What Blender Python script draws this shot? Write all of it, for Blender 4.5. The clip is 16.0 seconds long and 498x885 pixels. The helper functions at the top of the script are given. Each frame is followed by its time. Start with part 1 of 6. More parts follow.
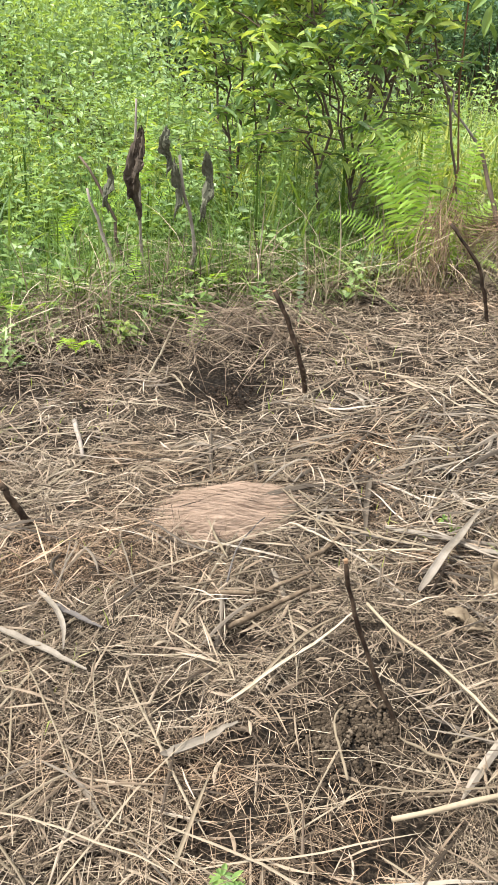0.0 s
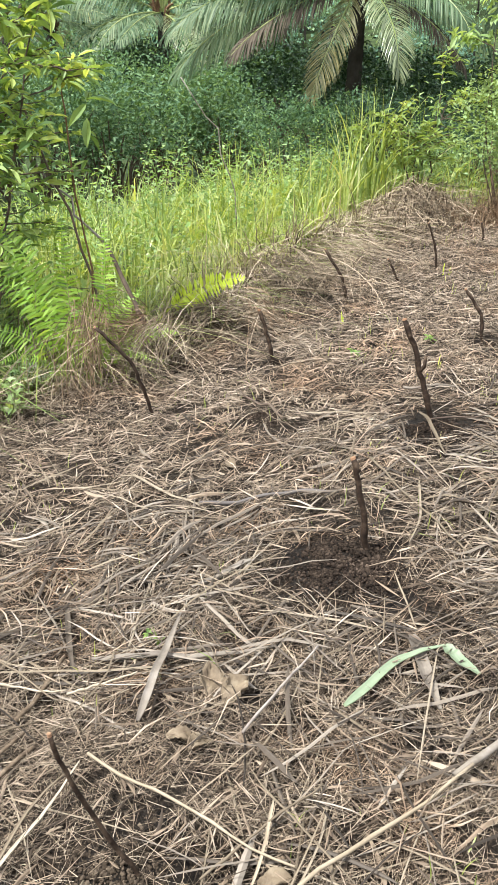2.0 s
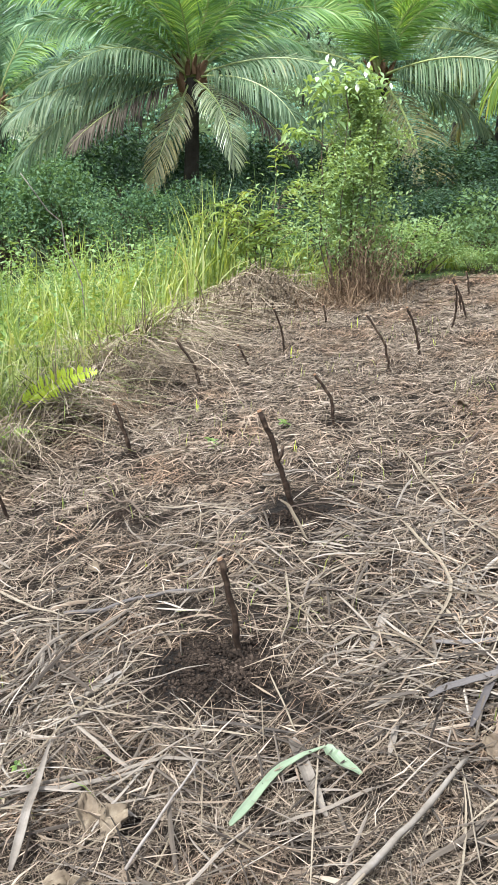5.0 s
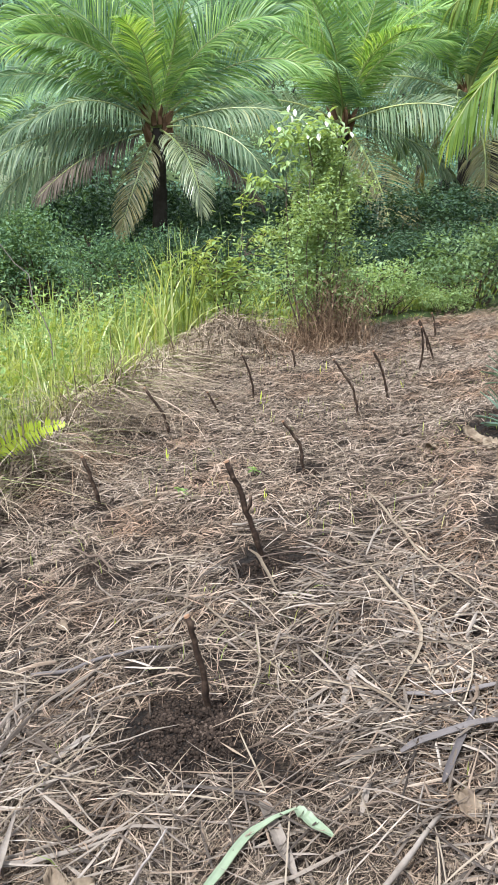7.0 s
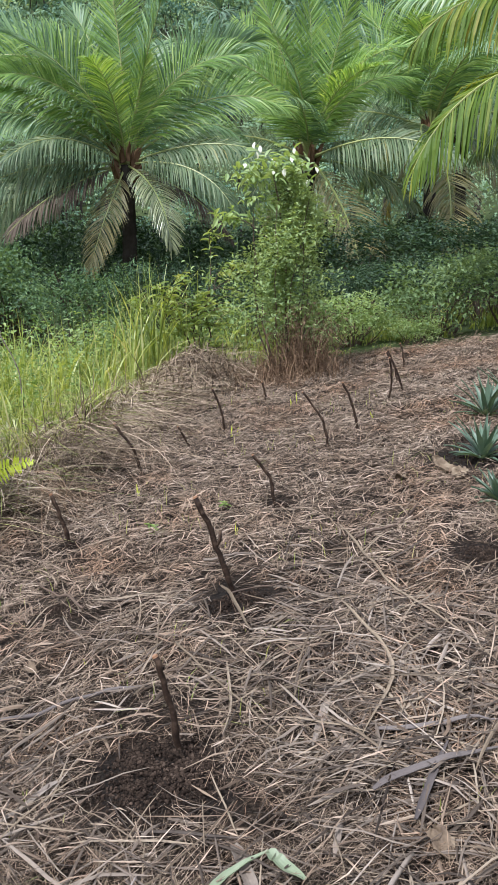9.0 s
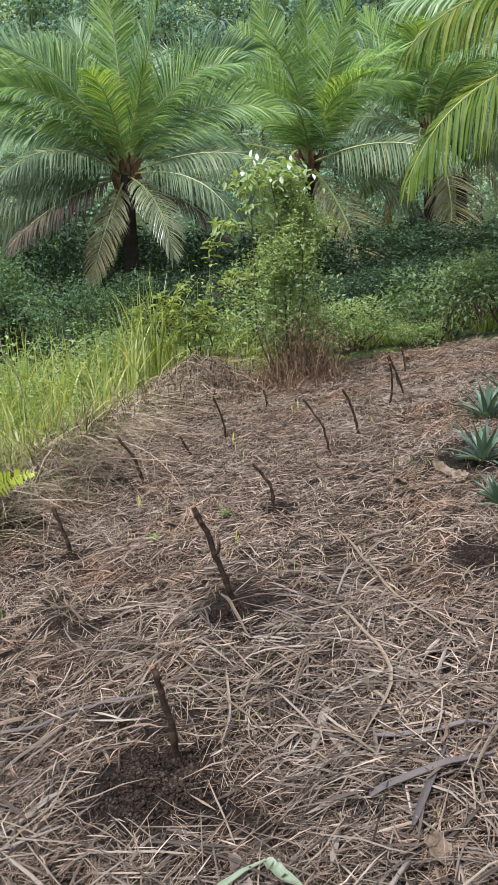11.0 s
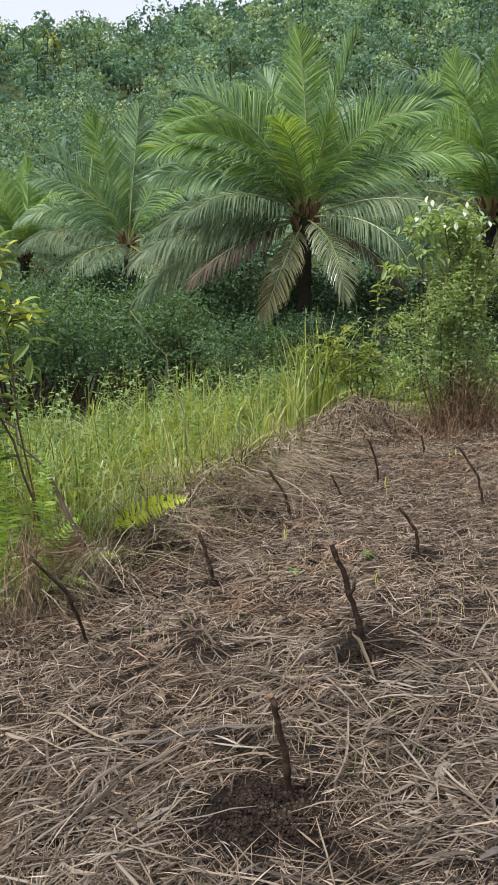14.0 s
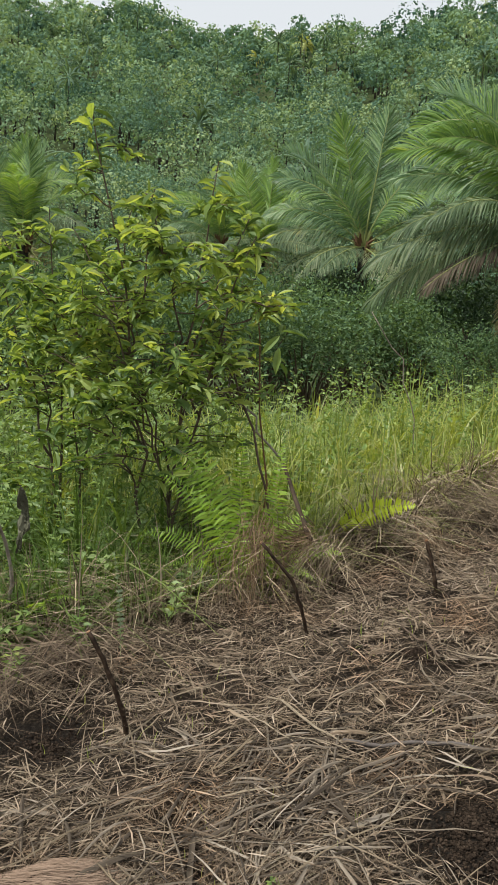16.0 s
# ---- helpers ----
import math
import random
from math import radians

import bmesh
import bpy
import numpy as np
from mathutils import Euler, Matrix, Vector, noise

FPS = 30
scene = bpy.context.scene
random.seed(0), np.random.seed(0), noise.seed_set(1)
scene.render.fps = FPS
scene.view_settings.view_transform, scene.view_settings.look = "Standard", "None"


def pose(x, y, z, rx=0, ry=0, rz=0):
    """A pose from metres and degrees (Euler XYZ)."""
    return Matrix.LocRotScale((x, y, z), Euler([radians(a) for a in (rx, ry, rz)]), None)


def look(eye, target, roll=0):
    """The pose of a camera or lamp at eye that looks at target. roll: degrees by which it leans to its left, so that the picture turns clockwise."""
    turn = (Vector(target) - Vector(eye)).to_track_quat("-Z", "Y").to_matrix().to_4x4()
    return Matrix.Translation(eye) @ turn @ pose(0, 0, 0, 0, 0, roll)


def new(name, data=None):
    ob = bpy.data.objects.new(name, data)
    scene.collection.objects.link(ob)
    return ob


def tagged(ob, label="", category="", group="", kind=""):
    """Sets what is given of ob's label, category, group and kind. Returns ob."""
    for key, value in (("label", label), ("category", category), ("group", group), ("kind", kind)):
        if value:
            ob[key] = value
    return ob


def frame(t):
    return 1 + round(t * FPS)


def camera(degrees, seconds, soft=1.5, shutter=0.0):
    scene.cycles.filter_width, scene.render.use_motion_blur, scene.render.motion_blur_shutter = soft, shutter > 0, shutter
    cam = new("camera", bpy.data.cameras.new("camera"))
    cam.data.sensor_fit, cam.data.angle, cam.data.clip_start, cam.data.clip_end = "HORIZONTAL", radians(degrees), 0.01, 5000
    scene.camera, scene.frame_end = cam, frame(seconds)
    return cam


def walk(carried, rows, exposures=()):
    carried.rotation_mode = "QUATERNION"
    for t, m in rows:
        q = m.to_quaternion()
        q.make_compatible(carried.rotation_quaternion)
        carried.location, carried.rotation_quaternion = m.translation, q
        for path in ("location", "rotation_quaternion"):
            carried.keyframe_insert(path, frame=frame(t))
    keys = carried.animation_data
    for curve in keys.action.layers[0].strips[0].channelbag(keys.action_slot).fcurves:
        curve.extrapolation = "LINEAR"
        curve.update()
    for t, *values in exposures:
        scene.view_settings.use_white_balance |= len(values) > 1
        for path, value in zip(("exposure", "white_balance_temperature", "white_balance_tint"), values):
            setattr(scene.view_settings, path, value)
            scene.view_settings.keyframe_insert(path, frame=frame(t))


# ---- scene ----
cam = camera(31.9, 16.0, 1.1)
PATH = [
    (0, (-0.218, -0.72, 1.294), (-0.978, 0.851, 0.318), 5.3),
    (0.5, (-0.174, -0.7, 1.311), (-0.787, 0.953, 0.367), 4.0),
    (1, (-0.137, -0.692, 1.352), (-0.579, 1.051, 0.477), 2.9),
    (1.5, (-0.133, -0.668, 1.386), (-0.397, 1.139, 0.57), 2.1),
    (2, (-0.18, -0.624, 1.419), (-0.324, 1.209, 0.632), 1.8),
    (2.5, (-0.204, -0.604, 1.443), (-0.243, 1.254, 0.704), 3.2),
    (3, (-0.198, -0.572, 1.465), (-0.159, 1.302, 0.768), 3.6),
    (3.5, (-0.194, -0.569, 1.482), (-0.076, 1.319, 0.834), 3.0),
    (4, (-0.196, -0.575, 1.485), (-0.049, 1.315, 0.847), 2.4),
    (6.5, (-0.167, -0.569, 1.522), (0.044, 1.341, 0.968), 0.6),
    (7, (-0.151, -0.56, 1.532), (0.077, 1.356, 1.004), 0.4),
    (7.5, (-0.145, -0.556, 1.533), (0.102, 1.366, 1.036), 0.1),
    (8, (-0.132, -0.561, 1.537), (0.139, 1.359, 1.047), -0.1),
    (8.5, (-0.124, -0.556, 1.542), (0.158, 1.367, 1.073), -0.2),
    (11, (-0.076, -0.571, 1.555), (0.194, 1.36, 1.111), -1.6),
    (11.5, (-0.051, -0.585, 1.561), (0.17, 1.36, 1.151), -1.7),
    (12, (-0.03, -0.578, 1.546), (0.112, 1.375, 1.142), -1.7),
    (12.5, (0.004, -0.575, 1.544), (0.062, 1.382, 1.138), -1.3),
    (13, (0.007, -0.584, 1.529), (-0.005, 1.374, 1.122), 0.6),
    (13.5, (0.008, -0.602, 1.536), (-0.067, 1.358, 1.149), 0.5),
    (14, (0.003, -0.621, 1.544), (-0.099, 1.346, 1.195), 0.7),
    (14.5, (-0.003, -0.625, 1.538), (-0.153, 1.337, 1.184), 1.1),
    (15, (-0.037, -0.627, 1.546), (-0.279, 1.329, 1.206), 2.3),
    (15.5, (-0.079, -0.64, 1.54), (-0.458, 1.293, 1.195), 2.5),
    (16, (-0.154, -0.634, 1.516), (-0.721, 1.249, 1.153), 4.5),
]
walk(cam, [(t, look(eye, target, roll)) for t, eye, target, roll in PATH], [(0, 1.16, 6150, 9), (2, 1.12, 5880, 9), (4, 1.07, 5600, 8), (6.5, 1.05, 5530, 12), (7.0, 1.01, 5530, 13), (7.5, 0.54, 5600, 17), (8, 0.52, 5600, 17), (11, 0.47, 5660, 18), (12.5, 0.38, 5800, 17), (14.5, 0.12, 6030, 12), (16, 0.01, 6350, 8)])

w = bpy.data.worlds.new("overcast_sky")
w.use_nodes = True
scene.world = w
wt = w.node_tree
bg = wt.nodes["Background"]
sky = wt.nodes.new("ShaderNodeTexSky")
sky.sky_type = "NISHITA"
sky.sun_disc = False
sky.sun_elevation, sky.sun_rotation = radians(57), radians(-124)
sky.air_density, sky.dust_density, sky.ozone_density = 1.0, 3.0, 1.0
veil = wt.nodes.new("ShaderNodeMix")           # thin white cloud over the blue
veil.data_type = "RGBA"
veil.inputs["Factor"].default_value = 0.78
veil.inputs["B"].default_value = (12.4, 12.5, 12.6, 1)
wt.links.new(sky.outputs[0], veil.inputs["A"])
wt.links.new(veil.outputs["Result"], bg.inputs[0])
bg.inputs[1].default_value = 0.078

sun = new("sun", bpy.data.lights.new("sun", "SUN"))
sun.data.energy, sun.data.angle, sun.data.color = 5.0, radians(9), (1.0, 0.95, 0.86)
sun.matrix_world = look((-7.5, -5, 14), (0, 0, 0))

# ---- materials ----
def nodes_of(name):
    m = bpy.data.materials.new(name)
    m.use_nodes = True
    t = m.node_tree
    return m, t, t.nodes["Principled BSDF"], t.nodes["Material Output"]


def ramp_of(t, stops):
    r = t.nodes.new("ShaderNodeValToRGB")
    e = r.color_ramp.elements
    while len(e) < len(stops):
        e.new(0.5)
    for k, (p, c) in zip(e, stops):
        k.position, k.color = p, (*c, 1)
    return r


def chance(t):
    """A random value for each loose piece, whether island or object."""
    g, o, a = t.nodes.new("ShaderNodeNewGeometry"), t.nodes.new("ShaderNodeObjectInfo"), t.nodes.new("ShaderNodeMath")
    a.operation = "ADD"
    t.links.new(g.outputs["Random Per Island"], a.inputs[0])
    t.links.new(o.outputs["Random"], a.inputs[1])
    f = t.nodes.new("ShaderNodeMath")
    f.operation = "FRACT"
    t.links.new(a.outputs[0], f.inputs[0])
    return f.outputs[0]


def noise_of(t, scale, detail=4.0, rough=0.6, space="Object"):
    c, n = t.nodes.new("ShaderNodeTexCoord"), t.nodes.new("ShaderNodeTexNoise")
    n.inputs["Scale"].default_value, n.inputs["Detail"].default_value, n.inputs["Roughness"].default_value = scale, detail, rough
    t.links.new(c.outputs[space], n.inputs["Vector"])
    return n.outputs["Fac"]


def mixed(t, a, b, fac, mode="MIX"):
    m = t.nodes.new("ShaderNodeMix")
    m.data_type, m.blend_type = "RGBA", mode
    for key, v in (("Factor", fac), ("A", a), ("B", b)):
        if isinstance(v, (int, float)):
            m.inputs[key].default_value = v
        elif isinstance(v, tuple):
            m.inputs[key].default_value = (*v, 1)
        else:
            t.links.new(v, m.inputs[key])
    return m.outputs["Result"]


def bumped(t, p, fac, depth, strength=0.6):
    b = t.nodes.new("ShaderNodeBump")
    b.inputs["Strength"].default_value, b.inputs["Distance"].default_value = strength, depth
    t.links.new(fac, b.inputs["Height"])
    t.links.new(b.outputs[0], p.inputs["Normal"])


def leaf_mat(name, stops, through_light=0.35, rough=0.45, patch=1.2, vary=0.5, gloss=0.4, tone=""):
    """Foliage: colour by piece and by broad patches, light shining through."""
    m, t, p, out = nodes_of(name)
    r = ramp_of(t, stops)
    m1 = t.nodes.new("ShaderNodeMix")
    m1.inputs["Factor"].default_value = vary
    if tone:
        at = t.nodes.new("ShaderNodeAttribute")
        at.attribute_name = tone
        t.links.new(at.outputs["Fac"], m1.inputs["A"])
    else:
        t.links.new(chance(t), m1.inputs["A"])
    st = t.nodes.new("ShaderNodeMapRange")
    st.inputs["From Min"].default_value, st.inputs["From Max"].default_value = 0.3, 0.7
    t.links.new(noise_of(t, patch, 3), st.inputs["Value"])
    t.links.new(st.outputs[0], m1.inputs["B"])
    t.links.new(m1.outputs[0], r.inputs[0])
    fine = mixed(t, r.outputs[0], (0.55, 0.55, 0.5), noise_of(t, 45, 2), "MULTIPLY")
    col = mixed(t, r.outputs[0], fine, 0.5)
    t.links.new(col, p.inputs["Base Color"])
    p.inputs["Roughness"].default_value = rough
    p.inputs["Specular IOR Level"].default_value = gloss
    tr, mx = t.nodes.new("ShaderNodeBsdfTranslucent"), t.nodes.new("ShaderNodeMixShader")
    warm = mixed(t, col, (1.5, 1.35, 0.5), 1.0, "MULTIPLY")
    t.links.new(warm, tr.inputs[0])
    mx.inputs[0].default_value = through_light
    t.links.new(p.outputs[0], mx.inputs[1])
    t.links.new(tr.outputs[0], mx.inputs[2])
    t.links.new(mx.outputs[0], out.inputs[0])
    return m


def dry_mat(name, stops, rough=0.75, grain=60.0, patch=1.6, vary=0.35, sheen=0.14, rust=0.0):
    """Dead plant matter: colour by piece, streaks and damp patches."""
    m, t, p, out = nodes_of(name)
    r = ramp_of(t, stops)
    m1 = t.nodes.new("ShaderNodeMix")
    m1.inputs["Factor"].default_value = vary
    t.links.new(chance(t), m1.inputs["A"])
    st = t.nodes.new("ShaderNodeMapRange")
    st.inputs["From Min"].default_value, st.inputs["From Max"].default_value = 0.32, 0.68
    t.links.new(noise_of(t, patch, 4), st.inputs["Value"])
    t.links.new(st.outputs[0], m1.inputs["B"])
    t.links.new(m1.outputs[0], r.inputs[0])
    col = mixed(t, r.outputs[0], (0.5, 0.46, 0.42), noise_of(t, grain, 3), "MULTIPLY")
    col = mixed(t, r.outputs[0], col, 0.6)
    if rust:
        sp = t.nodes.new("ShaderNodeMapRange")
        sp.inputs["From Min"].default_value, sp.inputs["From Max"].default_value, sp.inputs["To Max"].default_value = 0.48, 0.7, rust
        t.links.new(noise_of(t, 1.9, 5), sp.inputs["Value"])
        col = mixed(t, col, mixed(t, col, (1.03, 0.79, 0.61), 1.0, "MULTIPLY"), sp.outputs[0])
    t.links.new(col, p.inputs["Base Color"])
    p.inputs["Roughness"].default_value = rough
    p.inputs["Specular IOR Level"].default_value = sheen
    bumped(t, p, noise_of(t, grain * 3, 2), 0.002, 0.4)
    return m


def earth_mat(name, stops, scale=14.0, depth=0.012):
    m, t, p, out = nodes_of(name)
    r = ramp_of(t, stops)
    t.links.new(noise_of(t, scale, 8, 0.7), r.inputs[0])
    col = mixed(t, r.outputs[0], (0.55, 0.5, 0.46), noise_of(t, 1.3, 4), "MULTIPLY")
    col = mixed(t, r.outputs[0], col, 0.6)
    t.links.new(col, p.inputs["Base Color"])
    p.inputs["Roughness"].default_value = 0.95
    p.inputs["Specular IOR Level"].default_value = 0.15
    bumped(t, p, noise_of(t, scale * 5, 6, 0.7), depth, 0.9)
    return m


# the darkest stops put shade between pieces into the straw's colour
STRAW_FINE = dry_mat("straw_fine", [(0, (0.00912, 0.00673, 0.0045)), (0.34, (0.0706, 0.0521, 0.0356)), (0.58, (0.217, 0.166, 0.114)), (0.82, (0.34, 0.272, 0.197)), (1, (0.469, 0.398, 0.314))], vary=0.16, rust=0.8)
STRAW = dry_mat("straw_blades", [(0, (0.0167, 0.0122, 0.00836)), (0.38, (0.102, 0.0747, 0.0509)), (0.68, (0.216, 0.162, 0.112)), (0.9, (0.314, 0.251, 0.182)), (1, (0.393, 0.336, 0.266))], rough=0.55, vary=0.18)
STALK = dry_mat("straw_stalks", [(0, (0.09603, 0.07281, 0.04741)), (0.5, (0.2049, 0.1632, 0.1107)), (1, (0.3154, 0.2639, 0.194))], rough=0.65, sheen=0.2)
PALE_STALK = dry_mat("pale_stalks", [(0, (0.24, 0.192, 0.128)), (0.5, (0.3496, 0.2888, 0.2052)), (1, (0.444, 0.3848, 0.296))], rough=0.6, patch=12, vary=0.5)
ROTTEN = dry_mat("rotten_branch", [(0, (0.04, 0.028, 0.018)), (0.5, (0.13, 0.095, 0.062)), (1, (0.3, 0.24, 0.17))], grain=90, patch=22, vary=0.8)
CANE = dry_mat("dry_cane", [(0, (0.12, 0.098, 0.078)), (0.5, (0.2024, 0.173, 0.138)), (1, (0.289, 0.255, 0.2167))], rough=0.6, grain=120, patch=14, vary=0.6)
DRIFT = dry_mat("drift_blades", [(0, (0.026, 0.02, 0.015)), (0.45, (0.1, 0.08, 0.06)), (0.8, (0.21, 0.175, 0.137)), (1, (0.4, 0.35, 0.285))], rough=0.55, vary=0.12)
STRAW_PALE = dry_mat("pale_straw", [(0, (0.0697, 0.0524, 0.0382)), (0.35, (0.218, 0.167, 0.12)), (0.7, (0.371, 0.296, 0.22)), (1, (0.488, 0.409, 0.324))], rough=0.6, vary=0.2, rust=0.7)
DARK_BLADE = dry_mat("grey_dead_blade", [(0, (0.06, 0.052, 0.05)), (1, (0.17, 0.15, 0.135))], rough=0.6)
HAY = dry_mat("hay", [(0, (0.121, 0.08798, 0.056)), (0.35, (0.319, 0.2438, 0.155)), (0.75, (0.528, 0.424, 0.29)), (1, (0.704, 0.5936, 0.43))], vary=0.2)
DEAD_LEAF = dry_mat("dead_leaf", [(0, (0.08, 0.058, 0.04)), (0.5, (0.17, 0.13, 0.085)), (1, (0.31, 0.26, 0.18))], rough=0.6, grain=60, patch=30, vary=0.7)
BLACK_LEAF = dry_mat("withered_leaf", [(0, (0.035, 0.027, 0.02)), (0.6, (0.085, 0.066, 0.048)), (1, (0.2, 0.16, 0.115))], grain=25, patch=20, vary=0.8)
BARK = dry_mat("cutting_bark", [(0, (0.014, 0.009, 0.006)), (0.5, (0.04, 0.026, 0.017)), (1, (0.12, 0.084, 0.056))], grain=110, patch=25, vary=0.8)
PALE_BARK = dry_mat("grey_bark", [(0, (0.16, 0.13, 0.11)), (0.6, (0.3, 0.26, 0.22)), (1, (0.42, 0.38, 0.33))], grain=80, patch=18, vary=0.8)
CUT_WOOD = dry_mat("cut_wood", [(0, (0.2, 0.11, 0.06)), (1, (0.36, 0.22, 0.13))], grain=150)
TRUNK = dry_mat("palm_trunk", [(0, (0.02, 0.017, 0.014)), (1, (0.065, 0.055, 0.045))], grain=12, patch=5, vary=0.8)
FIBRE = dry_mat("palm_fibre", [(0, (0.07, 0.04, 0.02)), (1, (0.22, 0.13, 0.07))], grain=25)
SOIL = dry_mat("dark_soil", [(0, (0.01, 0.0075, 0.0055)), (0.45, (0.026, 0.0185, 0.013)), (0.8, (0.064, 0.046, 0.033)), (1, (0.13, 0.097, 0.072))], rough=0.95, grain=200, patch=9, vary=0.4, sheen=0.1)
# near-black stops stand in for the shade in gaps under straw
THATCH = earth_mat("gap_shaded_thatch", [(0.36, (0.00585, 0.00439, 0.00292)), (0.5, (0.0292, 0.0214, 0.0141)), (0.68, (0.108, 0.081, 0.054))], 90, 0.02)
SOIL_BED = earth_mat("soil_bed", [(0.34, (0.008, 0.006, 0.0045)), (0.5, (0.023, 0.018, 0.013)), (0.66, (0.055, 0.044, 0.034))], 60, 0.03)
SOIL_DRY = dry_mat("drier_soil", [(0, (0.02, 0.015, 0.01)), (0.5, (0.055, 0.041, 0.028)), (0.85, (0.115, 0.088, 0.062)), (1, (0.2, 0.16, 0.12))], rough=0.95, grain=300, patch=9, vary=0.4, sheen=0.1)
TAN = earth_mat("tan_thatch", [(0.3, (0.3, 0.2125, 0.1562)), (0.6, (0.384, 0.282, 0.21)), (0.8, (0.46, 0.3507, 0.2702))], 90, 0.004)
G = leaf_mat
GRASS = G("meadow_grass", [(0, (0.06, 0.095, 0.022)), (0.35, (0.225, 0.305, 0.07)), (0.72, (0.43, 0.485, 0.15)), (0.88, (0.56, 0.57, 0.3)), (0.96, (0.54, 0.45, 0.27)), (1, (0.3, 0.22, 0.13))], 0.45, 0.38, patch=1.3, vary=0.3)
WEED = G("weed_leaves", [(0, (0.14, 0.22, 0.0928)), (0.5, (0.27, 0.38, 0.1508)), (1, (0.42, 0.52, 0.2204))], 0.38)
FERN = G("fern_fronds", [(0, (0.15, 0.28, 0.035)), (0.5, (0.31, 0.49, 0.07)), (1, (0.48, 0.64, 0.12))], 0.45, patch=3)
FERN_BRIGHT = G("fern_bright", [(0, (0.45, 0.58, 0.04)), (1, (0.58, 0.68, 0.07))], 0.45, patch=6)
FERN_PALE = G("fern_pale", [(0, (0.2, 0.28, 0.17)), (1, (0.34, 0.43, 0.3))], 0.3, patch=6)
SHRUB = G("shrub_leaves", [(0, (0.04, 0.085, 0.035)), (0.3, (0.13, 0.215, 0.075)), (0.68, (0.32, 0.43, 0.14)), (0.9, (0.5, 0.58, 0.19)), (0.96, (0.58, 0.52, 0.14)), (1, (0.5, 0.3, 0.1))], 0.5, 0.45, 1.5, 0.3, 0.3)
SAPLING = G("sapling_leaves", [(0, (0.13, 0.21, 0.07)), (0.6, (0.29, 0.38, 0.12)), (1, (0.48, 0.49, 0.16))], 0.45, patch=2)
BUSH = G("bush_leaves", [(0, (0.14, 0.215, 0.09)), (0.5, (0.28, 0.385, 0.17)), (1, (0.46, 0.55, 0.28))], 0.4, 0.55, patch=1.5, gloss=0.2)
BUSH_DARK = G("edge_bush_leaves", [(0, (0.08, 0.13, 0.06)), (0.5, (0.17, 0.255, 0.12)), (1, (0.3, 0.39, 0.2))], 0.35, 0.6, patch=1.5, gloss=0.12)
LIME = G("lime_leaves", [(0, (0.1, 0.18, 0.055)), (0.6, (0.22, 0.33, 0.1)), (1, (0.4, 0.46, 0.15))], 0.4, gloss=0.25)
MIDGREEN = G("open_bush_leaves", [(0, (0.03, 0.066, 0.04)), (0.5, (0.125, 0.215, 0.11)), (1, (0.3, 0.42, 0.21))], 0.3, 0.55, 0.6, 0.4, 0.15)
# shade under the palms is put into this darker copy of MIDGREEN
DARK = G("shaded_understory_leaves", [(0, (0.01, 0.024, 0.015)), (0.5, (0.036, 0.072, 0.038)), (1, (0.12, 0.19, 0.085))], 0.22, 0.5, 0.5, 0.4, 0.2)
# bluish, lightened greens: distance haze is put into these two leaf colours
WOODS = G("hazed_hillside_leaves", [(0, (0.05, 0.11, 0.09)), (0.35, (0.13, 0.225, 0.165)), (0.7, (0.235, 0.355, 0.225)), (1, (0.43, 0.53, 0.3))], 0.25, 1.0, 0.05, 0.28, 0.0, "tone")
FARPALM = G("hazed_hill_palm_leaves", [(0, (0.07, 0.13, 0.1)), (1, (0.19, 0.28, 0.19))], 0.25, 0.7, 0.2, 0.5, 0.1)
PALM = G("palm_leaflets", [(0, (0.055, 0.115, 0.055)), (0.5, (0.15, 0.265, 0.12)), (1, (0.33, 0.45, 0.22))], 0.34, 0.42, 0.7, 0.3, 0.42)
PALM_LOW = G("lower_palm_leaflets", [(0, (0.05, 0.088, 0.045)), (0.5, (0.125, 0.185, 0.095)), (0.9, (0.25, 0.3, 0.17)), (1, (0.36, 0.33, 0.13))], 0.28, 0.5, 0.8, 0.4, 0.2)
# backlit yellow-green glow put into the leaflet colour; yellowed tips are real
PALM_MID = G("sunlit_hanging_leaflets", [(0, (0.06, 0.12, 0.02)), (0.5, (0.135, 0.22, 0.033)), (0.85, (0.24, 0.29, 0.045)), (1, (0.38, 0.28, 0.055))], 0.45, 0.5, 0.7, 0.35, 0.2)
# brighter copy of PALM: sunlight on young upper fronds put into the colour
PALM_LIT = G("young_sunlit_leaflets", [(0, (0.09, 0.185, 0.05)), (0.5, (0.22, 0.37, 0.1)), (1, (0.43, 0.55, 0.18))], 0.45, 0.45, 0.7, 0.3, 0.35)
PALM_OLD = G("old_palm_leaflets", [(0, (0.1, 0.11, 0.05)), (0.5, (0.2, 0.195, 0.085)), (1, (0.36, 0.3, 0.13))], 0.3, 0.45, 1.0, 0.5)
PALM_YELLOW = G("yellow_palm_leaves", [(0, (0.3, 0.36, 0.12)), (1, (0.5, 0.52, 0.2))], 0.3)
PALM_DEAD = dry_mat("dead_palm_leaflets", [(0, (0.045, 0.036, 0.027)), (1, (0.14, 0.112, 0.08))], grain=20)
# pale grey stands in for the sky's reflection on the front fronds
PALM_SKYSHEEN = G("sky_sheen_leaflets", [(0, (0.17, 0.21, 0.12)), (0.5, (0.27, 0.31, 0.18)), (1, (0.4, 0.42, 0.25))], 0.3, 0.3, 0.7, 0.4)
WITHER = dry_mat("grey_withered_leaf", [(0, (0.06, 0.062, 0.042)), (0.6, (0.13, 0.132, 0.09)), (1, (0.24, 0.235, 0.17))], grain=25, patch=20, vary=0.8)
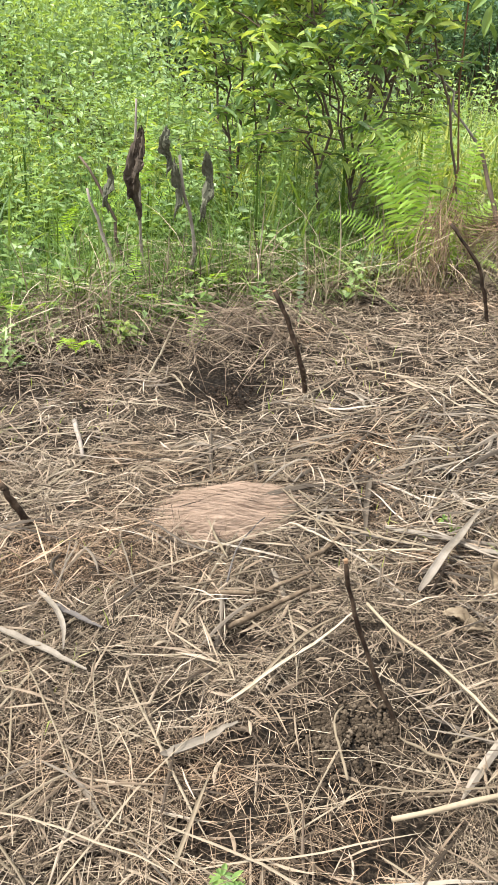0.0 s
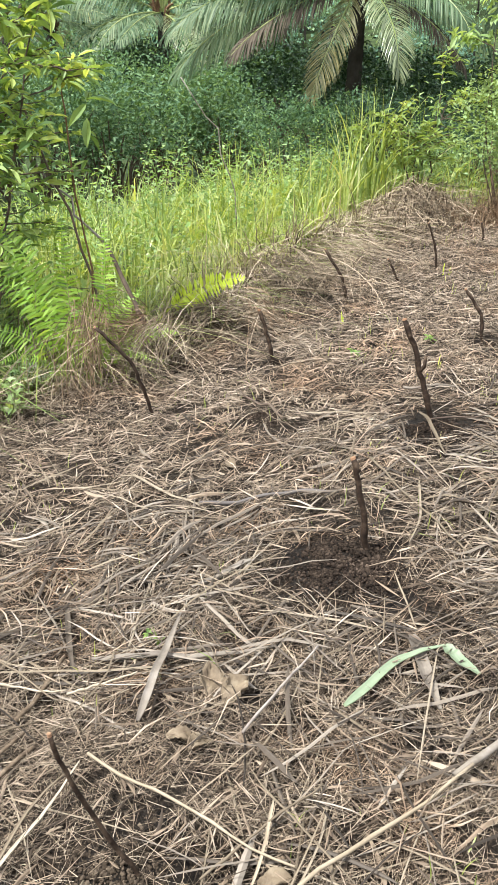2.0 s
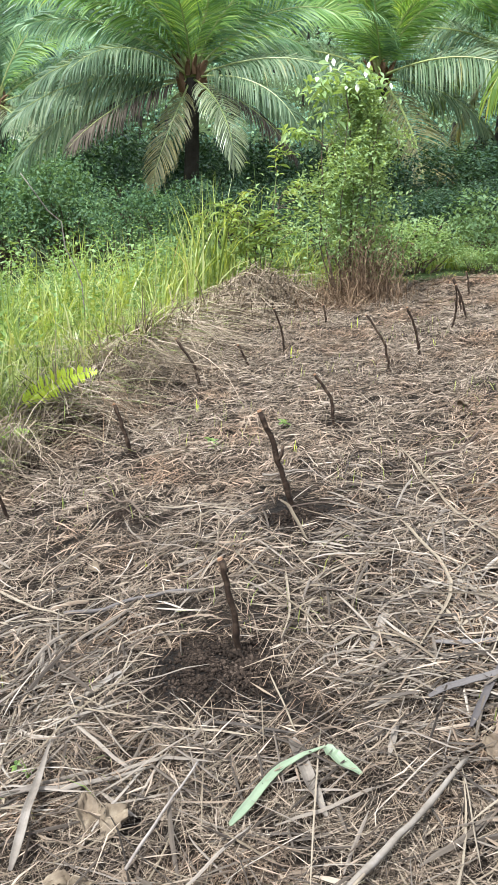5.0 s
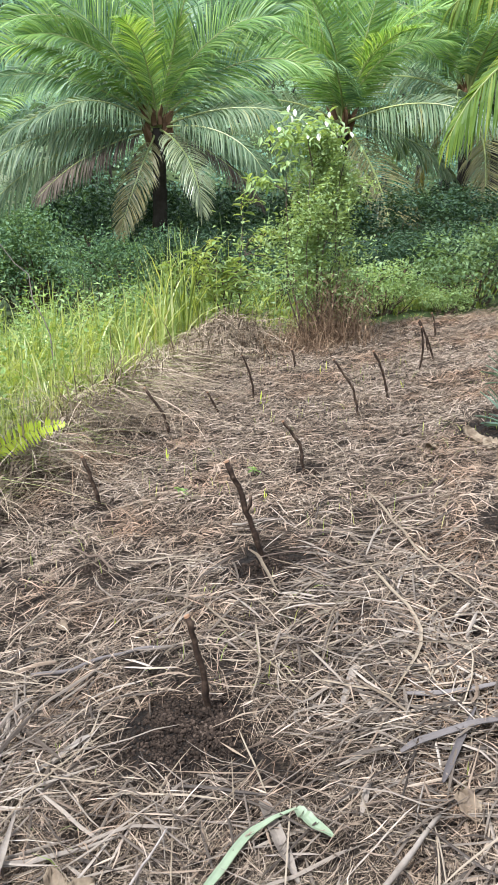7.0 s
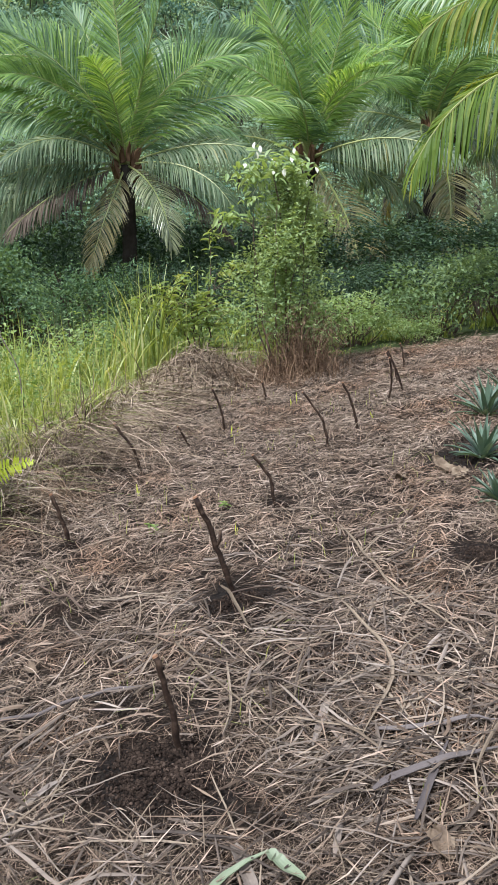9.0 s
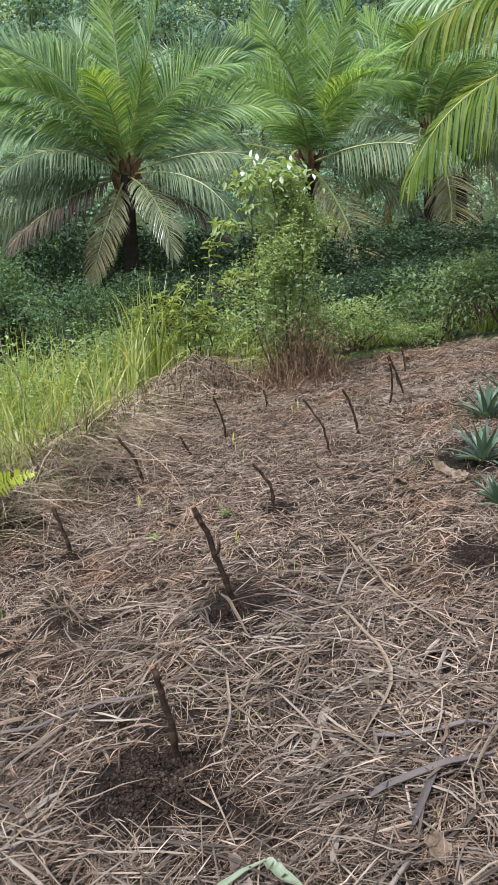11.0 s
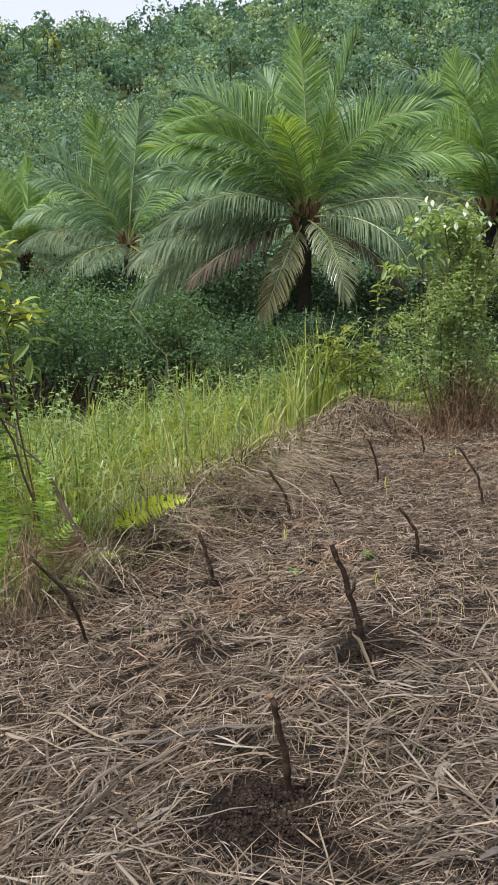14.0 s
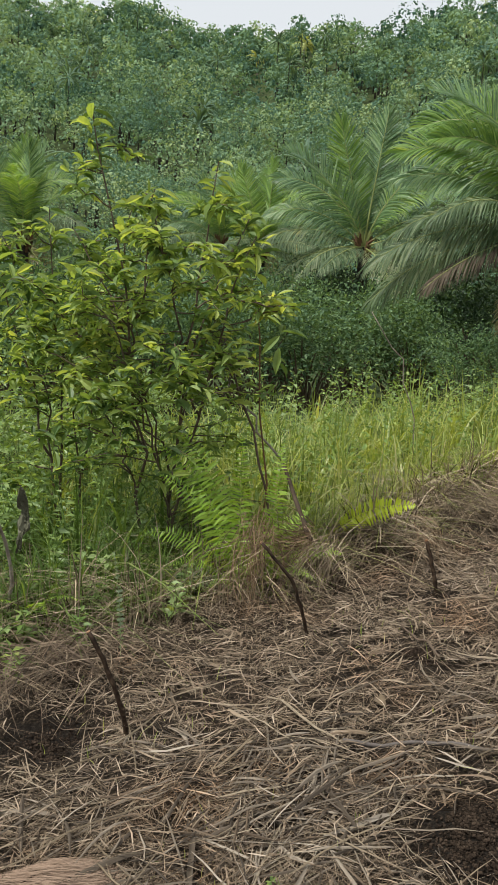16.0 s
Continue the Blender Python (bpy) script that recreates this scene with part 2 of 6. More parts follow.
RACHIS = G("palm_midrib", [(0, (0.22, 0.28, 0.08)), (1, (0.4, 0.42, 0.16))], 0.1, patch=3)
WHITE_LEAF = G("white_bracts", [(0, (0.7, 0.72, 0.62)), (1, (0.85, 0.86, 0.78))], 0.3)
PINE = G("pineapple_leaves", [(0, (0.05, 0.09, 0.055)), (0.6, (0.11, 0.17, 0.115)), (1, (0.2, 0.27, 0.19))], 0.15, 0.45, 3)
GREEN_BLADE = G("green_blade", [(0, (0.19, 0.245, 0.15)), (1, (0.29, 0.34, 0.22))], 0.25, 0.5, 9)
# darker copy of GRASS: the shrub's shade is put into its colour
SHADE_GRASS = G("shrub_shaded_grass", [(0, (0.035, 0.07, 0.018)), (0.4, (0.095, 0.165, 0.04)), (0.8, (0.19, 0.28, 0.075)), (1, (0.34, 0.36, 0.16))], 0.4, 0.5, patch=1.6, vary=0.3, gloss=0.2)
DRY_GRASS = dry_mat("edge_dry_grass", [(0, (0.028, 0.021, 0.014)), (0.3, (0.128, 0.0978, 0.0638)), (0.65, (0.36, 0.285, 0.195)), (0.9, (0.588, 0.483, 0.357)), (1, (0.756, 0.662, 0.525))], vary=0.3)
DRY_STEM = dry_mat("dry_stems", [(0, (0.05, 0.034, 0.022)), (0.6, (0.15, 0.105, 0.068)), (1, (0.3, 0.23, 0.155))], vary=0.3)
DEAD_VINE = dry_mat("dead_vine", [(0, (0.06, 0.04, 0.022)), (0.5, (0.19, 0.126, 0.075)), (1, (0.38, 0.27, 0.17))], vary=0.2)
TWIG = dry_mat("twig_bark", [(0, (0.055, 0.04, 0.03)), (1, (0.18, 0.135, 0.1))], grain=70, patch=8, vary=0.7)
GROUND_FAR = earth_mat("forest_floor", [(0.3, (0.02, 0.028, 0.011)), (0.6, (0.055, 0.08, 0.026)), (0.8, (0.11, 0.15, 0.05))], 1.5, 0.05)
ROOF = earth_mat("roof_sheet", [(0.2, (0.8, 0.81, 0.82)), (0.8, (0.88, 0.89, 0.9))], 3, 0.003)
WALL = earth_mat("house_wall", [(0.2, (0.4, 0.38, 0.34)), (0.8, (0.5, 0.48, 0.43))], 3, 0.003)

# ---- geometry helpers ----
rng = np.random.default_rng(7)
SLOPE = math.tan(radians(7.5))
EYE_X, EYE_Y = -0.1, -0.6
# loose soil heaps, most at the foot of the cuttings: x, y, radius, height
HEAPS = [(-0.53, 0.55, 0.2, 0.012), (-0.04, 1.76, 0.23, 0.012), (0.36, 2.85, 0.2, 0.015), (0.74, 4.03, 0.1, 0.015), (1.47, 2.87, 0.16, 0.02),
         # dark soil stands in for the hole at (-0.42, 3.12); the last is sunken
         (-0.42, 3.12, 0.1, 0.02), (-0.42, 3.98, 0.08, 0.01), (1.95, 4.3, 0.25, 0.02), (-1.68, 2.1, 0.2, -0.06)]
# heaps of cut hay: x, y, radius, height
HAYS = [(0.6, 8.1, 0.6, 0.27), (-0.15, 6.7, 0.42, 0.2), (-0.36, 6.1, 0.32, 0.13), (-0.78, 5.1, 0.3, 0.14), (-0.62, 5.6, 0.38, 0.2), (-1.0, 4.7, 0.35, 0.13), (-1.95, 2.6, 0.32, 0.04), (-2.7, 2.3, 0.4, 0.06)]


def soft(t):
    t = np.clip(t, 0, 1)
    return t * t * (3 - 2 * t)


def ridge(az):
    """Elevation of the hill's ridge, in degrees, by azimuth."""
    e = np.interp(az, [-180, -70, -45, -30, -25, -22, -9, -4, 6, 30, 60, 180], [3, 9, 14.0, 14.6, 14.8, 14.4, 15.5, 16.4, 17.5, 17, 11, 3])
    return e + 0.25 * np.sin(az * 0.7) + 0.15 * np.sin(az * 1.9 + 1)


def hz(x, y):
    """Height of the ground."""
    x, y = np.asarray(x, float), np.asarray(y, float)
    z = SLOPE * 12 * np.tanh(x / 12) - 0.026
    r = np.hypot(x - EYE_X, y - EYE_Y)
    az = np.degrees(np.arctan2(x - EYE_X, y - EYE_Y))
    z = z - 0.05 * np.clip(y - 9, 0, 45)
    near = 1 - soft((r - 9) / 8)
    z = z + near * (0.011 * np.sin(5.1 * x + 1.3 * y) * np.sin(4.3 * y - 2 * x) + 0.009 * np.sin(2.2 * x - 1.1) * np.sin(1.9 * y + 0.7) + 0.010 * np.sin(13 * x + 5 * y) * np.sin(11 * y - 6 * x) + 0.006 * np.sin(23 * x - 9 * y) * np.sin(21 * y + 8 * x))
    for a, b, s, h in HEAPS + HAYS:
        z = z + h * np.exp(-((x - a) ** 2 + (y - b) ** 2) / (0.5 * s * s))
    t = np.clip((r - 45) / 205, 0, 1)
    z = z + t ** 1.15 * (250 * np.tan(np.radians(ridge(az))) + 3)
    return z - 0.1 * np.clip(r - 255, 0, 400)


BOUND_X = [-4.5, -3.4, -2.8, -2.45, -2.15, -1.9, -1.6, -1.35, -1.05, -0.75, -0.42, -0.1, 0.8, 2.0, 4.0, 7.0]
BOUND_Y = [0.4, 1.4, 2.0, 2.4, 2.85, 3.25, 3.6, 3.85, 4.25, 4.95, 5.8, 6.8, 7.8, 8.3, 8.2, 7.6]


def clear(x, y):
    """Metres inside the cut clearing (positive) or outside it, by its far edge."""
    e = np.interp(x, BOUND_X, BOUND_Y)
    return e - np.asarray(y)


def mesh_of(name, verts, faces, mats, slots=None, smooth=False):
    """A mesh from arrays; faces is an array or a list of arrays of equal-sided faces."""
    me = bpy.data.meshes.new(name)
    groups = faces if isinstance(faces, list) else [faces]
    groups = [np.asarray(g) for g in groups if len(g)]
    loops = np.concatenate([g.ravel() for g in groups]).astype(np.int32)
    sizes = np.concatenate([np.full(len(g), g.shape[1]) for g in groups])
    me.vertices.add(len(verts))
    me.vertices.foreach_set("co", np.ascontiguousarray(verts, np.float32).ravel())
    me.loops.add(len(loops))
    me.loops.foreach_set("vertex_index", loops)
    me.polygons.add(len(sizes))
    me.polygons.foreach_set("loop_start", np.concatenate([[0], np.cumsum(sizes)[:-1]]).astype(np.int32))
    for m in mats if isinstance(mats, (list, tuple)) else [mats]:
        me.materials.append(m)
    if slots is not None:
        me.polygons.foreach_set("material_index", np.asarray(slots, np.int32))
    me.polygons.foreach_set("use_smooth", np.full(len(sizes), smooth))
    me.update(calc_edges=True)
    me.validate()
    return me


class Heap:
    """Gathers pieces of geometry into one mesh."""

    def __init__(self):
        self.v, self.f, self.s, self.n = [], [], [], 0

    def add(self, verts, faces, slot=0):
        self.v.append(np.asarray(verts, float))
        for f in faces if isinstance(faces, list) else [faces]:
            f = np.asarray(f) + self.n
            self.f.append(f)
            self.s.append(np.full(len(f), slot))
        self.n += len(verts)
        return self

    def mesh(self, name, mats, smooth=False):
        return mesh_of(name, np.concatenate(self.v), self.f, mats, np.concatenate(self.s), smooth)


def thing(name, label, category, me=None, at=None, group="", kind=""):
    ob = tagged(new(name, me), label, category, group, kind)
    if at is not None:
        ob.location = at
    return ob


def part(name, me, parent, label=""):
    ob = new(name, me)
    ob.parent = parent
    if label:
        ob["label"] = label
    return ob


def tube(points, radii, sides=6):
    """A tube along points, closed at both ends."""
    p, r = np.asarray(points, float), np.asarray(radii, float)
    d = np.gradient(p, axis=0)
    d /= np.linalg.norm(d, axis=1)[:, None] + 1e-9
    ref = np.where(np.abs(d[:, 2:3]) > 0.9, [[1.0, 0, 0]], [[0, 0, 1.0]])
    a = np.cross(d, ref)
    a /= np.linalg.norm(a, axis=1)[:, None] + 1e-9
    for i in range(1, len(a)):
        if a[i] @ a[i - 1] < 0:
            a[i] = -a[i]
    b = np.cross(d, a)
    ang = np.arange(sides) * 2 * np.pi / sides
    ring = (a[:, None] * np.cos(ang)[None, :, None] + b[:, None] * np.sin(ang)[None, :, None]) * r[:, None, None] + p[:, None]
    v = np.concatenate([ring.reshape(-1, 3), p[:1], p[-1:]])
    n, k = len(p), np.arange(sides)
    kn = (k + 1) % sides
    q = np.concatenate([np.stack([i * sides + k, i * sides + kn, (i + 1) * sides + kn, (i + 1) * sides + k], 1) for i in range(n - 1)])
    t = np.concatenate([np.stack([kn, k, np.full(sides, n * sides)], 1), np.stack([(n - 1) * sides + k, (n - 1) * sides + kn, np.full(sides, n * sides + 1)], 1)])
    return v, [q, t]


def bent(a, b, sag, n=7, wob=0.0, g=rng):
    """Points from a to b, bowed by the vector sag, with small kinks."""
    s = np.linspace(0, 1, n)[:, None]
    p = np.asarray(a, float) * (1 - s) + np.asarray(b, float) * s + np.asarray(sag, float) * 4 * s * (1 - s)
    k = g.normal(0, wob, (n, 3))
    k[0] = k[-1] = 0
    return p + k


def strips(cx, cy, cz, side, width):
    """Flat ribbons with a raised middle: centre lines (n, k), side vectors (n, 3) and widths (n, k)."""
    n, k = cx.shape
    c = np.stack([cx, cy, cz], -1)
    off = side[:, None, :] * width[..., None] / 2
    up = np.zeros_like(c)
    up[..., 2] = width * 0.22
    v = np.stack([c - off, c + up, c + off], 2).reshape(-1, 3)
    i = (np.arange(n)[:, None] * k + np.arange(k - 1)[None]).ravel() * 3
    f = np.concatenate([np.stack([i, i + 1, i + 4, i + 3], 1), np.stack([i + 1, i + 2, i + 5, i + 4], 1)])
    return v, f


def strip_parts(name, v, k, mat, parent):
    """Makes every ribbon of a strips() array a part of its own."""
    n = len(v) // (3 * k)
    i = np.arange(k - 1) * 3
    f = np.concatenate([np.stack([i, i + 1, i + 4, i + 3], 1), np.stack([i + 1, i + 2, i + 5, i + 4], 1)])
    for j in range(n):
        part(name, mesh_of(name, v[j * 3 * k:(j + 1) * 3 * k], f, mat), parent)


def thin_strips(cx, cy, cz, side, width):
    n, k = cx.shape
    c = np.stack([cx, cy, cz], -1)
    off = side[:, None, :] * width[..., None] / 2
    v = np.stack([c - off, c + off], 2).reshape(-1, 3)
    i = (np.arange(n)[:, None] * k + np.arange(k - 1)[None]).ravel() * 2
    return v, np.stack([i, i + 1, i + 3, i + 2], 1)


def lay_straw(x, y, turn, length, width, bend, lift, pitch, k, thick, arch=None, g=rng):
    """Straw lying on the ground: follows it, lifted by lift, tipped by pitch, bowed by bend."""
    s = np.linspace(-0.5, 0.5, k)[None]
    u, v = length[:, None] * s, length[:, None] * bend[:, None] * (4 * s * s - 0.5) * 0.5
    c, q = np.cos(turn)[:, None], np.sin(turn)[:, None]
    cx, cy = x[:, None] + c * u - q * v, y[:, None] + q * u + c * v
    cz = hz(cx, cy) + lift[:, None] + np.abs(pitch)[:, None] * length[:, None] * 0.5 + pitch[:, None] * u
    if arch is not None:
        cz = cz + arch[:, None] * length[:, None] * (1 - 4 * s * s)
    roll = g.normal(0, 0.5, len(x))
    side = np.stack([-np.sin(turn) * np.cos(roll), np.cos(turn) * np.cos(roll), np.sin(roll)], -1)
    taper = np.clip(1 - (2 * np.abs(s)) ** 4 * 0.75, 0.15, 1) * width[:, None]
    return (strips if thick else thin_strips)(cx, cy, cz, side, taper)


def blades(x, y, height, width, turn, lean, k, base=None, g=rng):
    """Upright grass blades that lean over towards turn."""
    s = np.linspace(0, 1, k)[None]
    h = height[:, None]
    out = h * lean[:, None] * s ** 2.2
    cx, cy = x[:, None] + np.cos(turn)[:, None] * out, y[:, None] + np.sin(turn)[:, None] * out
    z0 = hz(x, y) - 0.02 if base is None else base
    cz = z0[:, None] + h * s * (1 - np.clip(lean, 0, 1.4)[:, None] * 0.42 * s ** 1.6)
    f = turn + np.pi / 2 + g.normal(0, 0.5, len(x))
    side = np.stack([np.cos(f), np.sin(f), 0 * f], -1)
    return thin_strips(cx, cy, cz, side, width[:, None] * (1 - s ** 2) * 0.92 + width[:, None] * 0.08)


LEAF_V = np.array([[0, 0, 0], [0.4, 0.5, 0.1], [0.42, 0, -0.03], [0.4, -0.5, 0.1], [1, 0, -0.1]])
LEAF_F = np.array([[0, 2, 1], [1, 2, 4], [0, 3, 2], [2, 3, 4]])
BIG_V = np.array([[0, 0, 0], [0.2, 0.32, 0.07], [0.22, 0, 0.0], [0.2, -0.32, 0.07], [0.55, 0.48, 0.07], [0.57, 0, -0.04], [0.55, -0.48, 0.07], [0.82, 0.28, -0.02], [0.83, 0, -0.1], [0.82, -0.28, -0.02], [1, 0, -0.2]])
BIG_F = [np.array([[0, 2, 1], [0, 3, 2], [7, 8, 10], [8, 9, 10]]), np.array([[1, 2, 5, 4], [2, 3, 6, 5], [4, 5, 8, 7], [5, 6, 9, 8]])]


def turned(heading, tip, roll):
    """Rotations (n, 3, 3) that take x to a heading and elevation, rolled."""
    ch, sh, ct, st = np.cos(heading), np.sin(heading), np.cos(tip), np.sin(tip)
    x = np.stack([ch * ct, sh * ct, st], -1)
    y0, z0 = np.stack([-sh, ch, 0 * sh], -1), np.stack([-ch * st, -sh * st, ct], -1)
    cr, sr = np.cos(roll)[:, None], np.sin(roll)[:, None]
    return np.stack([x, y0 * cr + z0 * sr, z0 * cr - y0 * sr], -1)


def scatter(tv, tf, pos, rot, length, breadth):
    """Copies of a template at places, turned and stretched, as arrays."""
    n, k = len(pos), len(tv)
    t = tv[None] * np.stack([length, breadth, length], -1)[:, None]
    v = np.einsum("nij,nkj->nki", rot, t) + pos[:, None]
    fs = tf if isinstance(tf, list) else [tf]
    base = (np.arange(n) * k)[:, None, None]
    return v.reshape(-1, 3), [(f[None] + base).reshape(-1, f.shape[1]) for f in fs]


def leaves_at(pos, length, ratio, g, tip=(-0.2, 0.5), heading=None, big=False):
    n = len(pos)
    hd = g.uniform(0, 2 * np.pi, n) if heading is None else heading
    rot = turned(hd, g.normal(tip[0], tip[1], n), g.normal(0, 0.5, n))
    ln = g.uniform(length[0], length[1], n)
    return scatter(BIG_V if big else LEAF_V, BIG_F if big else LEAF_F, pos, rot, ln, ln * ratio)

# ---- ground and hill ----
def build_ground():
    az = np.concatenate([np.linspace(-60, 45, 260, endpoint=False), np.linspace(45, 300, 110, endpoint=False)])
    rad = [0.25]
    while rad[-1] < 900:
        rad.append(rad[-1] + max(0.03, 0.026 * rad[-1]))
    rad = np.array(rad)
    a = np.radians(az)
    x = EYE_X + rad[:, None] * np.sin(a)[None]
    y = EYE_Y + rad[:, None] * np.cos(a)[None]
    v = np.stack([x, y, hz(x, y)], -1).reshape(-1, 3)
    v = np.concatenate([v, [[EYE_X, EYE_Y, float(hz(EYE_X, EYE_Y))]]])
    n, k = len(rad), len(az)
    j = np.arange(k)
    jn = (j + 1) % k
    q = np.concatenate([np.stack([i * k + jn, i * k + j, (i + 1) * k + j, (i + 1) * k + jn], 1) for i in range(n - 1)])[:, ::-1]
    t = np.stack([jn, j, np.full(k, n * k)], 1)
    mid = v[q].mean(1)
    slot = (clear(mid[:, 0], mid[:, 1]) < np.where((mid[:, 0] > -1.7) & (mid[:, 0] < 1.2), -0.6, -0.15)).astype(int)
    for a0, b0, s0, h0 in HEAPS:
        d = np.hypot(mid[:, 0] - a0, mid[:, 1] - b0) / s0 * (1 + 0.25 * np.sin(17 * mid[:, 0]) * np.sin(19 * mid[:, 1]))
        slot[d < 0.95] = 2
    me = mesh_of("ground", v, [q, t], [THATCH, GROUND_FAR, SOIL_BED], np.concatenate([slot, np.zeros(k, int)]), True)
    thing("ground", "sloping brown earth under cut straw, rising to a wooded hill", "ground", me, kind="structure")


build_ground()


def hill_places(n, g, near, far):
    az = g.uniform(-50, 40, n)
    r = near + (far - near) * g.uniform(0, 1, n) ** 0.75
    return EYE_X + r * np.sin(np.radians(az)), EYE_Y + r * np.cos(np.radians(az)), r, az


CARD_V = np.array([[-0.6, 0, 0], [0, 0.42, 0.1], [0.1, -0.42, 0.14], [0.6, 0.1, -0.15]])      # a spray of leaves
CARD_F = np.array([[0, 2, 1], [1, 2, 3]])


def build_woods():
    """Wooded hillside: every crown a heap of leafy billows round an inner mass of leaves, on a thin trunk."""
    g = np.random.default_rng(21)
    n = 2700
    x, y, r, az = hill_places(n, g, 38, 262)
    keep = ~((az > -24) & (az < -8) & (r > 236) & (g.random(n) < 0.93))
    keep &= ~((np.minimum(np.abs(az + 15.3), np.abs(az + 18.1)) < 0.55) & (r > 155) & (r < 197))
    keep &= ~((az > 2.9) & (az < 4.3) & (r > 97) & (r < 110))
    x, y, r = x[keep], y[keep], r[keep]
    n = len(x)
    z = hz(x, y)
    high = g.uniform(3.0, 9.0, n) * np.where(g.random(n) < 0.1, 1.4, 1)
    wide = high * g.uniform(0.36, 0.54, n)
    shade, tone = g.random(n), []
    h = Heap()
    for sel, q, k, fine in ((r < 85, 15, 26, 0.0022), ((r >= 85) & (r < 140), 12, 18, 0.0023), (r >= 140, 9, 12, 0.0025)):
        m = int(sel.sum())
        c0 = np.stack([x[sel], y[sel], z[sel] + high[sel] * 0.55], -1)
        ax = np.stack([wide[sel], wide[sel], high[sel] * 0.44], -1)
        w = 3 * q
        d = g.normal(0, 1, (m, w, 3))
        d /= np.linalg.norm(d, axis=2)[..., None]
        c = (c0[:, None] + d * ax[:, None] * g.uniform(0.4, 0.8, (m, w, 1))).reshape(-1, 3)
        ln = np.repeat(np.clip(r[sel] * fine, 0.11, 0.6), w) * g.uniform(1.2, 2.4, m * w)
        v, f = scatter(CARD_V, CARD_F, c, turned(g.uniform(0, 6.28, m * w), g.normal(-0.5, 0.5, m * w), g.normal(0, 0.5, m * w)), ln, ln)
        h.add(v, f)
        tone.append(np.repeat(shade[sel], 4 * w))
        b = g.normal(0, 1, (m, q, 3))
        b /= np.linalg.norm(b, axis=2)[..., None]
        b[..., 2] = np.abs(b[..., 2]) * 1.2 - 0.4
        bc = c0[:, None] + b * ax[:, None] * g.uniform(0.5, 0.85, (m, q, 1))
        br = wide[sel][:, None] * g.uniform(0.26, 0.5, (m, q))
        d = g.normal(0, 1, (m, q, k, 3)) + b[:, :, None] * 0.5 + [0, 0, 0.4]
        d /= np.linalg.norm(d, axis=3)[..., None]
        c = (bc[:, :, None] + d * br[..., None, None] * g.uniform(0.78, 1.1, (m, q, k, 1)) * [1, 1, 0.8]).reshape(-1, 3)
        e = m * q * k
        ln = np.repeat(np.clip(r[sel] * fine, 0.11, 0.6), q * k) * g.uniform(0.55, 1.5, e)
        up = d.reshape(-1, 3) + g.normal(0, 0.35, (e, 3)) + [0, 0, 0.1]
        up /= np.linalg.norm(up, axis=1)[:, None]
        side = np.cross(up, g.normal(0, 1, (e, 3)))
        side /= np.linalg.norm(side, axis=1)[:, None] + 1e-9
        rot = np.stack([side, np.cross(up, side), up], -1)
        v, f = scatter(CARD_V, CARD_F, c, rot, ln, ln)
        h.add(v, f)
        tone.append(np.repeat(shade[sel], 4 * q * k))
    p = np.stack([x, y, z], -1)
    tv = np.array([[0.03, 0, 0], [-0.015, 0.026, 0], [-0.015, -0.026, 0], [0.01, 0, 0.4], [-0.005, 0.008, 0.4], [-0.005, -0.008, 0.4]])
    tv, tf = scatter(tv, np.array([[0, 1, 4, 3], [1, 2, 5, 4], [2, 0, 3, 5]]), p, turned(np.zeros(n), np.zeros(n), np.zeros(n)), high, high)
    h.add(tv, tf, 1)
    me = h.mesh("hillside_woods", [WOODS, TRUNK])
    tone = np.concatenate(tone + [np.zeros(len(me.vertices))])[:len(me.vertices)]
    me.attributes.new("tone", "FLOAT", "POINT").data.foreach_set("value", tone.astype(np.float32))
    thing("hillside_woods", "dense green tropical woods covering the far hillside", "woods", me, kind="stuff")


def build_hill_palms():
    g = np.random.default_rng(5)
    n = 95
    x, y, r, az = hill_places(n, g, 50, 205)
    h = Heap()
    s = np.linspace(0, 1, 6)
    for i in range(n):
        top = float(hz(x[i], y[i])) + g.uniform(4.5, 9)
        c = np.array([x[i], y[i], top])
        h.add(*tube([c - [0, 0, g.uniform(3, 7)], c], [0.08, 0.055], 4), 1)
        m = 30
        hd, e0 = g.uniform(0, 6.28, m), np.radians(g.uniform(-25, 80, m))
        ln = g.uniform(1.9, 3.0, m)
        el = e0[:, None] - s[None] ** 1.5 * 1.15
        out = np.cumsum(np.cos(el), 1) * ln[:, None] / 6
        up = np.cumsum(np.sin(el), 1) * ln[:, None] / 6
        cx, cy, cz = c[0] + np.cos(hd)[:, None] * out, c[1] + np.sin(hd)[:, None] * out, c[2] + up
        for sg in (1, -1):
            wd = np.array([0.03, 0.13, 0.16, 0.15, 0.1, 0.02])[None] * np.ones((m, 1))
            ex, ey = cx - sg * np.sin(hd)[:, None] * wd, cy + sg * np.cos(hd)[:, None] * wd
            v = np.stack([np.stack([cx, cy, cz], -1), np.stack([ex, ey, cz - wd * 0.6], -1)], 2).reshape(-1, 3)
            b = (np.arange(m)[:, None] * 6 + np.arange(5)[None]).ravel() * 2
            h.add(v, np.stack([b, b + 1, b + 3, b + 2], 1))
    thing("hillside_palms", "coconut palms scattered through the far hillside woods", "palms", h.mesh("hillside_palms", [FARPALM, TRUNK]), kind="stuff")


